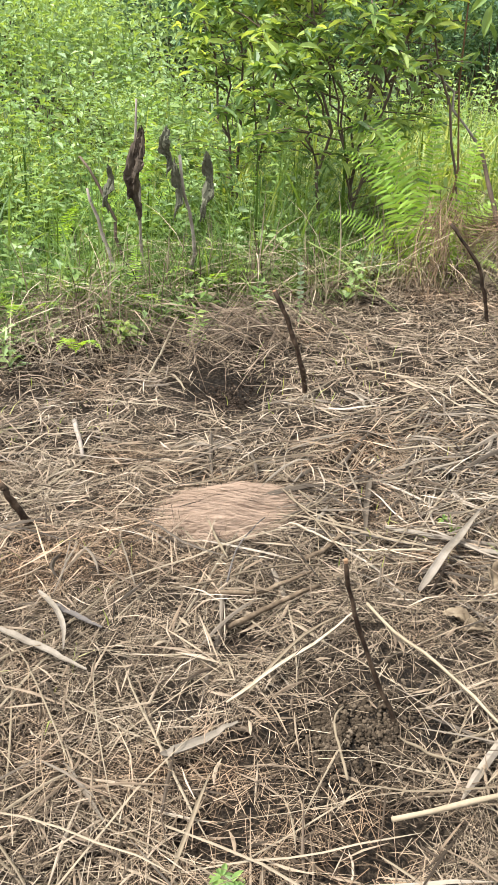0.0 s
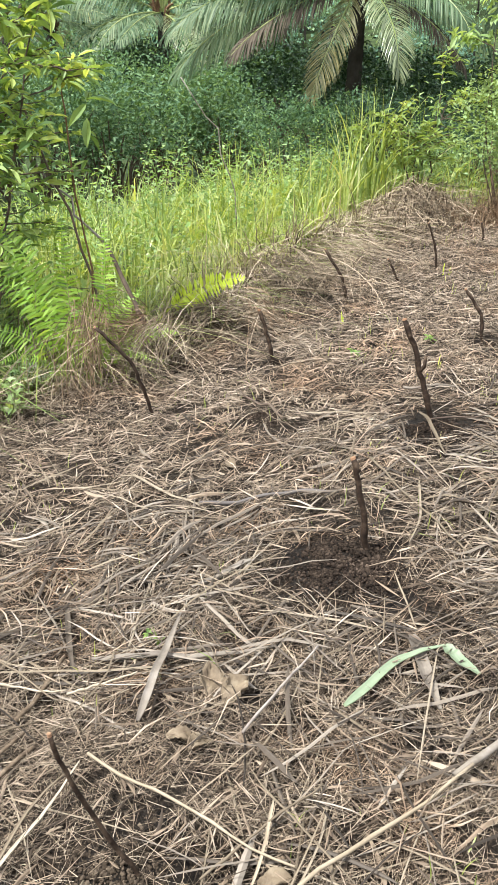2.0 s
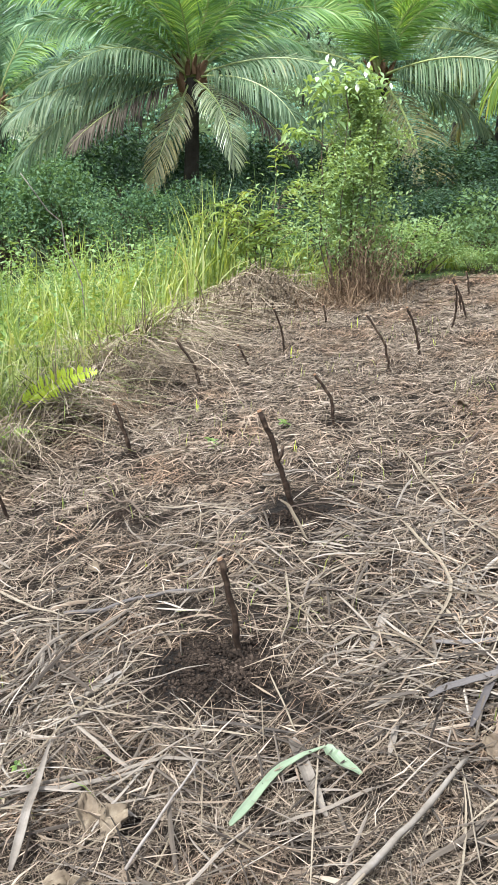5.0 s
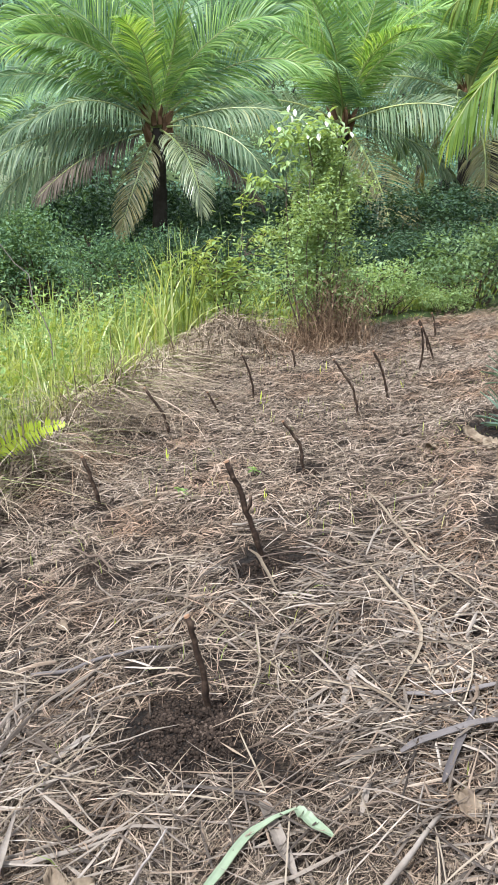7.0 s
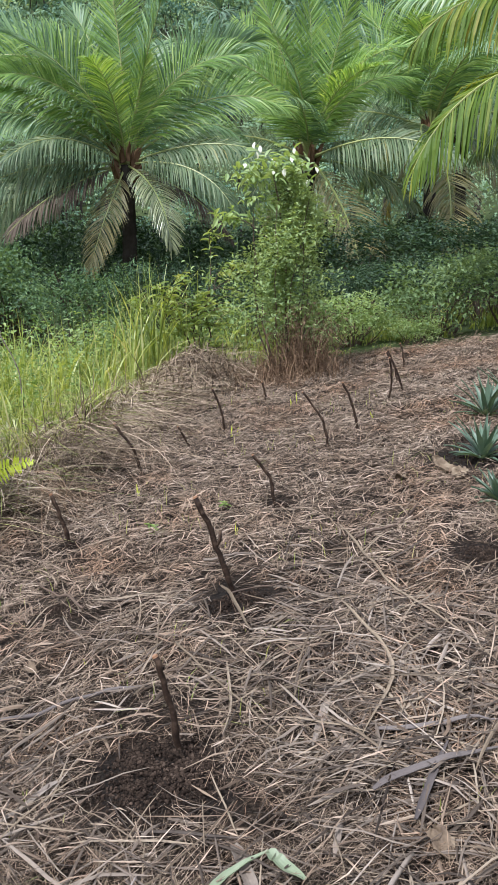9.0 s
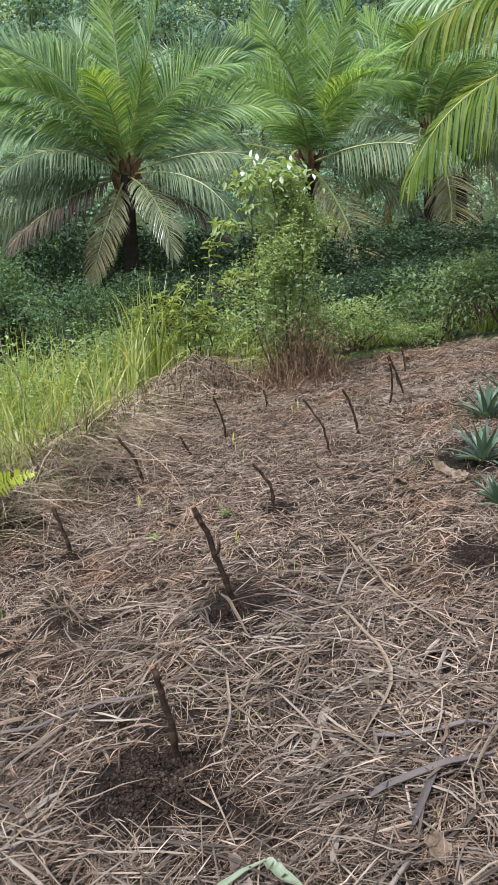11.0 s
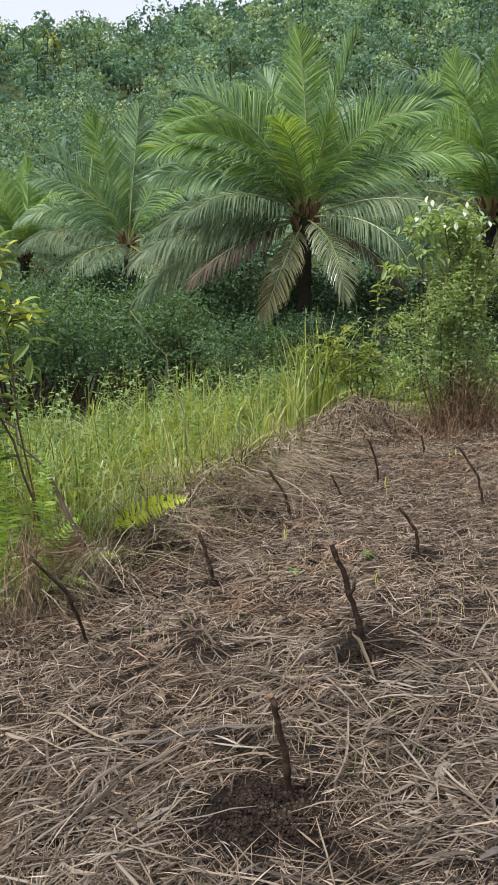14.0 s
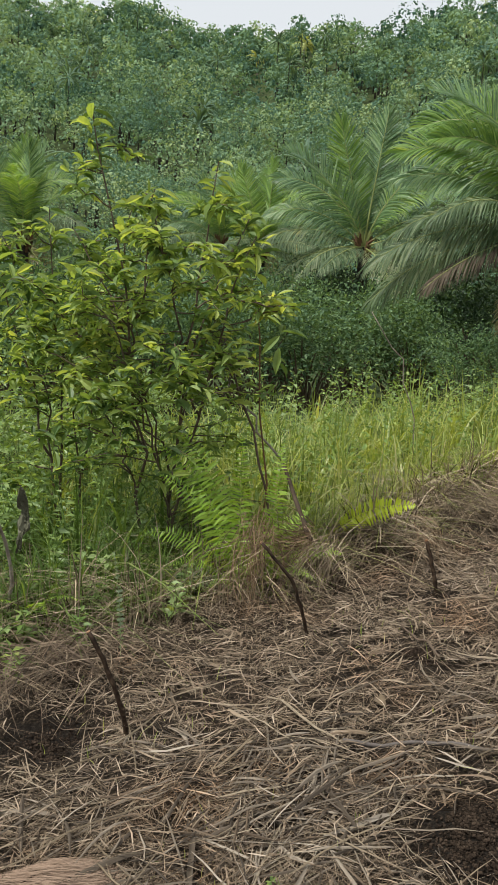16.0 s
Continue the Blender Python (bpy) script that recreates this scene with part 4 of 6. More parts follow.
    bx, by = g.normal(0.0, 0.3, n), g.normal(-0.16, 0.22, n)
    dd.add(*blades(bx + x, by + y, g.uniform(0.1, 0.45, n), g.uniform(0.003, 0.007, n), g.uniform(0, 6.28, n), np.abs(g.normal(0.9, 0.6, n)), 5, g=g))
    part("wood", st.mesh("wood", [TWIG]), ob)
    part("leaves", lf.mesh("leaves", [BUSH]), ob)
    part("top_leaves", tl.mesh("top_leaves", [WEED]), ob, "large bright green leaves")
    d = part("dead_growth", dd.mesh("dead_growth", [DEAD_VINE]), ob, "dry brown dead stalks")
    d.location = (-x, -y, -z)


build_vine_bush()


def build_weed_clump(x, y, high, count, seed, mat, label):
    """Upright weeds: thin stems with pairs of leaves."""
    z = float(hz(x, y))
    g = np.random.default_rng(seed)
    ob = thing("weed_clump", label, "weeds", at=(x, y, z), group="tall weeds")
    for i in range(count):
        lf = Heap()
        a, r = g.uniform(0, 6.28), 0.45 * math.sqrt(g.random())
        b = np.array([math.cos(a) * r, math.sin(a) * r, -0.03])
        e = b + np.array([math.cos(a) * 0.24 * high + g.normal(0, 0.1), math.sin(a) * 0.24 * high + g.normal(0, 0.1), high * g.uniform(0.5, 1.05)])
        p = bent(b, e, g.normal(0, 0.03, 3), 7, 0.008, g)
        lf.add(*tube(p, np.linspace(0.006, 0.002, 7), 4), 1)
        k = 24
        t = np.linspace(0.25, 1, k) * 6
        q = np.stack([np.interp(t, np.arange(7), p[:, j]) for j in range(3)], -1)
        hd = np.arange(k) * 1.57 + g.uniform(0, 6)
        ln = g.uniform(0.05, 0.115, k) * np.linspace(1.15, 0.7, k) * (0.7 + 0.35 * high)
        q = q + np.stack([np.cos(hd), np.sin(hd), 0 * hd], -1) * g.uniform(0, 0.05 * high, k)[:, None]
        lf.add(*scatter(LEAF_V, LEAF_F, q, turned(hd, g.normal(0.15, 0.3, k), g.normal(0, 0.3, k)), ln, ln * 0.5))
        part("leafy_stem", lf.mesh("leafy_stem", [mat, WEED]), ob)


for i, (x, y, hh, c, mt) in enumerate([(1.05, 8.9, 1.4, 10, WEED), (0.4, 9.1, 1.0, 9, WEED), (-0.4, 9.3, 0.9, 8, WEED), (-1.0, 9.6, 0.95, 8, WEED),
                                       (-1.7, 9.2, 1.05, 12, WEED), (-2.4, 8.6, 1.15, 12, WEED), (-2.9, 7.4, 1.15, 12, WEED), (-3.6, 6.6, 1.35, 16, LIME), (-3.4, 5.2, 1.1, 16, LIME), (-4.2, 4.6, 1.2, 16, LIME),
                                       (-3.6, 4.0, 0.8, 14, LIME), (-4.6, 3.6, 1.1, 14, LIME), (-4.1, 5.8, 1.3, 14, WEED), (-5.2, 5.0, 1.3, 14, WEED), (-3.0, 4.6, 0.8, 12, LIME), (-5.6, 6.4, 1.4, 14, WEED), (-3.9, 3.1, 0.7, 14, LIME), (-5.2, 7.2, 1.7, 16, LIME), (-6.2, 6.0, 1.7, 16, LIME), (-4.6, 7.9, 1.6, 16, WEED), (-7.0, 7.2, 2.0, 16, LIME), (-6.0, 8.4, 1.9, 16, WEED), (-7.6, 5.6, 1.7, 16, LIME), (-5.0, 3.9, 1.3, 16, LIME), (-2.55, 4.0, 0.7, 14, WEED), (-2.9, 3.6, 0.55, 14, LIME), (-1.95, 4.5, 0.6, 12, WEED), (-2.75, 2.45, 0.28, 16, WEED), (-3.05, 2.1, 0.3, 16, WEED), (-2.45, 2.75, 0.3, 14, LIME), (-3.0, 2.75, 0.4, 16, LIME), (-2.0, 3.6, 0.35, 12, WEED)]):
    build_weed_clump(x, y, hh, c, 200 + i, mt, "tall yellow-green leafy weeds among grass" if mt == LIME else "tall green leafy weeds among grass")


def build_meadow():
    """Uncut grass beyond the clearing, in uneven tufts: tall in the middle, shorter on the edge."""
    g = np.random.default_rng(8)
    m = 6600
    tx, ty = g.uniform(-9, 8, m), g.uniform(0.4, 12.5, m)
    d = -clear(tx, ty)
    lush = 0.5 + 0.5 * np.sin(2.3 * tx + 1.1 * np.sin(1.9 * ty)) * np.sin(2.1 * ty + 0.8 * np.sin(2.7 * tx))
    keep = (d > np.where((tx > -1.5) & (g.random(m) < 0.8), 0.5, 0.08)) & (g.random(m) < np.clip(1.25 - d / 7, 0.2, 1)) & (g.random(m) < 0.45 + 0.7 * lush) & ~((np.hypot(tx + 1.6, ty - 3.75) < 0.45) & (g.random(m) < 0.85)) & ~((tx > 0.3) & (tx < 1.8) & (d < 0.5))
    tx, ty, d, lush = tx[keep], ty[keep], d[keep], lush[keep]
    m = len(tx)
    tall = (0.16 + 0.66 * np.clip((d - 0.4) / 1.0, 0, 1)) * np.exp(g.normal(0, 0.34, m)).clip(0.4, 1.6) * (0.7 + 0.45 * lush + 0.12 * (lush > 0.72))
    tall = tall * np.where(tx < -2.6, 0.62, 1) * np.where((tx > -0.6) & (ty > 7.4), 0.66, 1) * np.where(tx > 1.8, 0.5, 1)
    k = 9
    x, y = np.repeat(tx, k) + g.normal(0, 0.05, m * k), np.repeat(ty, k) + g.normal(0, 0.05, m * k)
    high = np.minimum(np.repeat(tall, k) * g.uniform(0.35, 1.15, m * k), np.where(g.random(m * k) < 0.04, g.uniform(0.9, 1.25, m * k), g.uniform(0.65, 0.95, m * k)))
    turn = np.arctan2(y - np.repeat(ty, k), x - np.repeat(tx, k)) + g.normal(0, 0.6, m * k)
    v, f = blades(x, y, high, np.exp(g.normal(math.log(0.0165), 0.35, m * k)).clip(0.007, 0.024), turn, np.abs(g.normal(0.66, 0.5, m * k)), 6, g=g)
    # blades round the shrub take the grass colour darkened for its shade
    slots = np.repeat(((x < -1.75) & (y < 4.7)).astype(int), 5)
    n = 130
    tx, ty = g.normal(0.15, 0.2, n), g.normal(8.5, 0.2, n)
    tv, tf = blades(tx, ty, g.uniform(0.6, 1.45, n), g.uniform(0.012, 0.022, n), g.uniform(0, 6.28, n), np.abs(g.normal(0.3, 0.25, n)), 7, g=g)
    thing("tall_grass_clump", "tall bright green grass clump beside a sapling", "grass", mesh_of("tall_grass_clump", tv, tf, GRASS), kind="stuff")
    thing("meadow_grass", "tall uncut yellow-green grass round the clearing", "grass", mesh_of("meadow_grass", v, f, [GRASS, SHADE_GRASS], slots), kind="stuff")
    m = 760
    tx, ty = g.uniform(-7, 1.4, m), g.uniform(2.5, 11, m)
    d = -clear(tx, ty)
    keep = (d > 0.9) & (d < 5.5) & (g.random(m) < 0.1 + 0.35 * d)
    tx, ty, d = tx[keep], ty[keep], d[keep]
    m = len(tx)
    hh = g.uniform(0.55, 1.12, m) * np.where(tx < -2.6, 0.8, 1)
    k = 26
    t = np.tile(np.linspace(0.4, 1, k), m)
    lean = np.repeat(g.normal(0, 0.12, (m, 2)), k, 0)
    q = np.stack([np.repeat(tx, k) + g.normal(0, 0.02, m * k) + lean[:, 0] * t ** 2, np.repeat(ty, k) + g.normal(0, 0.02, m * k) + lean[:, 1] * t ** 2, np.repeat(hz(tx, ty), k) + np.repeat(hh, k) * t], -1)
    ln = g.uniform(0.035, 0.075, m * k) * np.tile(np.linspace(1.2, 0.6, k), m)
    lv = Heap().add(*scatter(LEAF_V, LEAF_F, q, turned(np.arange(m * k) * 1.6 + np.repeat(g.uniform(0, 6, m), k), g.normal(0.2, 0.35, m * k), g.normal(0, 0.4, m * k)), ln, ln * 0.46))
    lv.add(*blades(tx, ty, hh, np.full(m, 0.008), g.uniform(0, 6.28, m), np.full(m, 0.03), 4, g=g), 1)
    thing("meadow_weeds", "small-leaved green weeds among tall grass", "weeds", lv.mesh("meadow_weeds", [LIME, WEED]), kind="stuff")
    # dry, bent and trodden growth along the edge, clump by clump
    n = 2600
    cx, cy = g.uniform(-2.9, 0.95, n), g.uniform(1.8, 8.6, n)
    d = -clear(cx, cy)
    keep = (d > -0.15) & (d < 1.0) & (g.random(n) < np.clip(1.1 - np.abs(d - 0.3), 0.1, 1))
    cx, cy = cx[keep], cy[keep]
    n, k = len(cx), 18
    size = (0.1 + 0.42 * g.random(n) ** 1.5) * np.where(cx > 0.2, 0.6, 1)
    x, y = np.repeat(cx, k) + g.normal(0, 0.07, n * k), np.repeat(cy, k) + g.normal(0, 0.07, n * k)
    way = np.repeat(g.normal(-1.2, 1.0, n), k) + g.normal(0, 0.7, n * k)
    v, f = blades(x, y, np.repeat(size, k) * g.uniform(0.4, 1.5, n * k), g.uniform(0.003, 0.009, n * k) * (0.55 + 0.17 * y), way, np.abs(g.normal(1.0, 0.7, n * k)), 6, g=g)
    thing("dry_grass", "dry bent brown grass on the clearing's edge", "grass", mesh_of("dry_grass", v, f, DRY_GRASS), kind="stuff")
    # green clumps coming up through it
    n = 2700
    cx, cy = g.uniform(-3.6, 0.3, n), g.uniform(1.4, 7.4, n)
    d = -clear(cx, cy)
    keep = (d > np.where((cx > -1.5) & (cx < -0.4), -0.22, -0.02)) & (d < 0.95) & (g.random(n) < 0.32 + 0.8 * d)
    cx, cy, d = cx[keep], cy[keep], d[keep]
    n, k = len(cx), 22
    size = g.uniform(0.12, 0.4, n) + 0.25 * d
    x, y = np.repeat(cx, k) + g.normal(0, 0.045, n * k), np.repeat(cy, k) + g.normal(0, 0.045, n * k)
    v, f = blades(x, y, np.repeat(size, k) * g.uniform(0.4, 1.2, n * k), g.uniform(0.005, 0.014, n * k), g.uniform(0, 6.28, n * k), np.abs(g.normal(0.9, 0.55, n * k)), 7, g=g)
    # shade-toned grass colour again beside the shrub
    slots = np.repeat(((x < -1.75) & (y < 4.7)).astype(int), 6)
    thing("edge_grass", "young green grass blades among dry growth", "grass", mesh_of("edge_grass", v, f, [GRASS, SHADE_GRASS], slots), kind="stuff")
    n = 4200
    x, y = g.uniform(-3, 2.5, n), g.uniform(0, 7.5, n)
    keep = (clear(x, y) > 0) & (np.sin(x * 4 + 1) * np.sin(y * 3.3) > 0.2)
    x, y = x[keep], y[keep]
    n = len(x)
    v, f = blades(x, y, g.uniform(0.03, 0.12, n), g.uniform(0.003, 0.006, n), g.uniform(0, 6.28, n), np.abs(g.normal(0.4, 0.4, n)), 4, g=g)
    thing("sprouting_grass", "thin yellow-green grass shoots through straw", "grass", mesh_of("sprouting_grass", v, f, GRASS), kind="stuff")


build_meadow()


# ---- ferns ----
def fern_frond(length, e0, e1, seed, mat, wide=0.15, pairs=26, fat=0.62, droop=0.25, bare=0.1, twist=0.0):
    """A sword-shaped fern leaf along +x: midrib with narrow, pointed leaflets set apart."""
    g = np.random.default_rng(seed)
    n = 18
    s = np.linspace(0, 1, n)
    el = np.radians(e0 + (e1 - e0) * s ** 1.4)
    p = np.stack([np.cumsum(np.cos(el)), 0.05 * np.sin(s * 3 + seed), np.cumsum(np.sin(el))], -1) * length / n
    p -= p[0]
    h = Heap().add(*tube(p, np.linspace(0.0042, 0.0012, n), 4), 1)
    for sg in (1, -1):
        t = np.linspace(bare, 0.985, pairs) + g.normal(0, 0.12 / pairs, pairs)
        t = t[g.random(pairs) > 0.04]
        k = len(t)
        q = np.stack([np.interp(t, s, p[:, j]) for j in range(3)], -1)
        ex = np.interp(t, s, el)
        ln = length * wide * np.interp((t - bare) / (1 - bare), [0, 0.16, 0.45, 0.78, 1], [0.5, 0.9, 1, 0.62, 0.14]) * g.uniform(0.86, 1.1, k)
        tan = np.stack([np.cos(ex), 0 * ex, np.sin(ex)], -1)
        nor = np.stack([-np.sin(ex), 0 * ex, np.cos(ex)], -1)
        tb = np.radians(twist) * np.clip(t * 3, 0, 1)[:, None]
        side = np.array([[0, 1.0, 0]]) * np.cos(tb) + nor * np.sin(tb)
        nor = nor * np.cos(tb) - np.array([[0, 1.0, 0]]) * np.sin(tb)
        dv = sg * side * 0.93 + tan * g.normal(0.3, 0.08, k)[:, None] + nor * g.normal(0.1, 0.14, k)[:, None]
        tw = g.normal(0.15, 0.4, k)[:, None]
        w = tan * np.cos(tw) + nor * np.sin(tw)
        fall = g.uniform(0.5, 1.5, k) * droop
        b = [q + dv * (ln * u)[:, None] + np.array([[0, 0, -1.0]]) * (ln * fall * u * u)[:, None] for u in (0, 0.3, 0.68, 1)]
        gap = length / pairs * fat * (0.6 + 0.4 * ln / ln.max())[:, None]
        v = np.stack([b[0] - w * gap * 0.25, b[0] + w * gap * 0.25, b[1] - w * gap * 0.5, b[1] + w * gap * 0.5, b[2] - w * gap * 0.36, b[2] + w * gap * 0.36, b[3]], 1).reshape(-1, 3)
        i = (np.arange(k) * 7)[:, None]
        h.add(v, [np.concatenate([i + [0, 1, 3, 2], i + [2, 3, 5, 4]]), i + [4, 5, 6]])
    return h.mesh("frond", [mat, mat])


# first slope, last slope, material, breadth, pairs, fullness, droop, bare share of the stalk
FERN_KINDS = {("g", 0): (80, 22, FERN, 0.115, 32, 0.5, 0.2, 0.1), ("g", 1): (62, -22, FERN, 0.12, 30, 0.52, 0.25, 0.1), ("b", 0): (62, 4, FERN_BRIGHT, 0.105, 32, 0.66, 0.2, 0.42), ("p", 0): (55, -35, FERN_PALE, 0.13, 25, 0.6, 0.25, 0.1),
              ("t", 0): (88, 68, FERN_PALE, 0.05, 22, 0.6, 0.25, 0.1), ("u", 0): (88, 78, FERN, 0.105, 40, 0.6, 0.15, 0.1), ("d", 0): (50, -60, DRY_STEM, 0.1, 22, 0.5, 0.5, 0.1)}
FERNS = {}


def fern(x, y, lift, leaves, label):
    """leaves: kind, variant, heading, length, twist."""
    ob = thing("fern", label, "fern", at=(x, y, float(hz(x, y)) + lift), group="ferns")
    for k, v, head, sc, twist in leaves:
        e0, e1, mat, wide, pairs, fat, droop, bare = FERN_KINDS[(k, v)]
        key = (k, v, round(twist / 10))
        if key not in FERNS:
            FERNS[key] = fern_frond(1, e0, e1, 1 + len(FERNS), mat, wide, pairs, fat, droop, bare, twist)
        f = part("frond", FERNS[key], ob, "brown dead frond" if k == "d" else "")
        f.matrix_basis = Euler((0, 0, radians(head))).to_matrix().to_4x4() @ Matrix.Scale(sc, 4)


fern(-1.33, 3.85, 0.05, [("u", 0, 95, 0.86, -3), ("u", 0, -70, 0.5, -12), ("g", 1, 30, 0.55, 30), ("g", 0, 60, 0.6, 20), ("g", 1, -30, 0.42, 20), ("d", 0, -60, 0.5, 0), ("d", 0, -110, 0.45, 0)], "upright light green fern beside a leaning pole")
fern(-1.5, 3.8, 0, [("g", 0, 168, 1.05, -50), ("g", 0, 150, 1.15, -44), ("g", 0, 190, 0.9, -46), ("g", 1, 178, 0.75, -50), ("u", 0, 120, 0.95, -20), ("g", 0, 20, 0.7, 40), ("g", 1, 205, 0.5, -30),
     ("p", 0, 200, 0.42, -50), ("p", 0, 228, 0.36, -30), ("g", 1, 255, 0.36, 0), ("d", 0, 215, 0.45, -20), ("d", 0, 290, 0.4, 0)], "bright green fern clump at the clearing's edge")
fern(-1.27, 4.45, 0, [("b", 0, 2, 0.88, 68), ("g", 1, 20, 0.4, 30), ("g", 1, 120, 0.4, 0), ("g", 1, 200, 0.4, -30), ("g", 1, -20, 0.32, 20)], "fern with one vivid yellow-green spreading frond")
fern(-3.2, 3.3, 0.32, [("u", 0, 90, 0.36, 0), ("g", 0, 40, 0.3, 20), ("g", 1, 170, 0.3, -20)], "small bright fern standing among weeds")
fern(-1.72, 2.8, 0, [("t", 0, 150, 0.55, 10)], "slender pale dying fern beside a planted cutting")
fern(-1.75, 4.6, 0, [("g", 1, 20, 0.5, 20), ("g", 0, 150, 0.6, -20), ("g", 1, 260, 0.4, 0), ("g", 1, 330, 0.45, 20)], "light green fern standing in tall weeds")
fern(-3.5, 4.1, 0, [("u", 0, 90, 0.9, 0), ("g", 0, 30, 0.7, 30), ("g", 1, 200, 0.6, -30), ("g", 0, 150, 0.7, -30), ("g", 1, 280, 0.6, 0)], "light green fern standing in tall weeds")
fern(-3.7, 3.5, 0, [("g", 0, 60, 0.7, 0), ("g", 1, 130, 0.6, 0), ("g", 1, 240, 0.5, 0), ("g", 0, 330, 0.6, 0)], "light green fern standing in tall weeds")
fern(-2.35, 1.95, 0.1, [("g", 1, -70, 0.3, 10), ("g", 1, -20, 0.25, 0)], "small green fern lying over cut straw")
fern(-2.3, 2.95, 0.12, [("g", 1, -40, 0.35, 0), ("g", 1, 10, 0.35, 0), ("g", 1, 250, 0.35, 0)], "low green fern over a heap of cut straw")
fern(-2.85, 2.2, 0.05, [("g", 1, -60, 0.4, 0), ("g", 1, 0, 0.35, 0), ("g", 1, 200, 0.4, 0)], "low green fern spreading over cut straw")
fern(-2.55, 2.65, 0.05, [("g", 1, -30, 0.4, 0), ("g", 1, 240, 0.4, 0), ("g", 0, 120, 0.4, 0)], "low green fern spreading over cut straw")

# ---- the leafy shrub at the clearing's edge ----
def build_shrub(x, y, seed, ends, label, singles, leaf=1.0, mat=SHRUB):
    """Stems to given ends, side twigs and rosettes of long leaves; the outer leaves are single pieces."""
    z = float(hz(x, y))
    g = np.random.default_rng(seed)
    ob = thing("shrub", label, "shrub", at=(x, y, z))
    places, heads, tips, lens, limbs = [], [], [], [], []

    def rosette(p, way, k, big):
        for j in range(k):
            places.append(p - way * 0.022 * j * g.uniform(0.4, 1.4))
            heads.append(j * 2.4 + g.uniform(-0.4, 0.4))
            tips.append(g.normal(0.15, 0.4) - 0.03 * j)
            lens.append(leaf * big * g.uniform(0.6, 1.1))

    for i, (ex, ey, ez, twigs) in enumerate(ends):
        e = np.array([ex - x, ey - y, ez - z])
        a = math.atan2(e[1], e[0])
        b = np.array([math.cos(a) * 0.06, math.sin(a) * 0.06, -0.05]) if i < 3 else limbs[i % 3][2 + i % 4]
        p = bent(b, e, (-e[0] * 0.1, -e[1] * 0.1, 0.06), 12, 0.018, g)
        limbs.append(p)
        stem = part("stem", Heap().add(*tube(p, np.linspace(0.011 if i < 3 else 0.007, 0.003, 12), 6)).mesh("stem", [TWIG]), ob)
        rosette(p[-1], np.array([0, 0, 1.0]), 12, 0.17)
        rosette(p[-2], np.array([0, 0, 1.0]), 5, 0.16)
        for j in range(twigs):
            t = g.uniform(0.14, 0.97)
            o = np.array([np.interp(t * 11, np.arange(12), p[:, c]) for c in range(3)])
            h = a + g.normal(0, 1.3)
            ln = g.uniform(0.18, 0.5) * (1.25 - 0.7 * t)
            d = np.array([math.cos(h), math.sin(h), g.uniform(-0.15, 0.55)])
            q = bent(o, o + d * ln, (0, 0, 0.06 * ln), 6, 0.012, g)
            part("twig", Heap().add(*tube(q, np.linspace(0.005, 0.0018, 6), 4)).mesh("twig", [TWIG]), stem)
            for sx in (2, 3, 4):
                rosette(q[sx], d, 4, 0.095)
            rosette(q[-1], d, 8, 0.13)
    places, heads, tips, lens = np.array(places), np.array(heads), np.array(tips), np.array(lens)
    order = np.argsort(places[:, 1] - 0.4 * places[:, 2])
    near, rest = order[:singles], order[singles:]
    rot = turned(heads, tips, g.normal(0, 0.5, len(heads)))
    ratio = g.uniform(0.24, 0.4, len(heads))
    v, f = scatter(BIG_V, BIG_F, places[rest], rot[rest], lens[rest], lens[rest] * ratio[rest])
    part("foliage", Heap().add(v, f).mesh("foliage", [mat]), ob)
    shapes = [Heap().add(BIG_V * [1, r, 1 + 0.6 * r], BIG_F).mesh("leaf", [mat]) for r in (0.26, 0.32, 0.38)]
    for k in near:
        lf = part("leaf", shapes[k % 3], ob)
        m = Matrix(rot[k].tolist()).to_4x4()
        lf.matrix_basis = Matrix.Translation(places[k]) @ m @ Matrix.Scale(lens[k], 4)
    return ob


build_shrub(-2.14, 4.15, 3, [(-2.7, 4.15, 2.42, 12), (-1.9, 4.15, 2.16, 18), (-1.62, 4.1, 1.78, 14), (-2.3, 4.2, 2.0, 18), (-2.85, 4.25, 1.75, 18), (-3.2, 4.2, 1.45, 16), (-1.42, 4.0, 1.4, 12), (-2.1, 3.85, 1.75, 18), (-2.55, 3.8, 1.5, 18),
                             (-2.95, 3.9, 1.05, 14), (-1.75, 4.35, 1.9, 14), (-1.9, 3.75, 1.0, 12), (-2.4, 3.7, 0.85, 12)], "tall open leafy shrub with olive leaves and brown stems", 290, 0.88)
build_shrub(-3.1, 4.8, 4, [(-3.4, 4.9, 1.9, 18), (-2.8, 5.0, 2.0, 18), (-3.7, 4.7, 1.5, 18), (-2.7, 4.6, 1.6, 16), (-3.2, 4.5, 1.4, 18), (-3.9, 5.1, 1.7, 16)], "bushy green shrub behind a taller shrub", 0)
build_shrub(0.75, 8.6, 5, [(0.87, 8.55, 1.66, 7), (0.55, 8.5, 1.2, 9), (0.3, 8.45, 1.08, 9), (1.05, 8.4, 1.3, 8), (0.75, 8.3, 1.0, 9), (0.1, 8.6, 0.95, 8), (0.45, 8.3, 0.85, 8)], "slender yellow-green sapling among weeds", 0, 0.72, SAPLING)


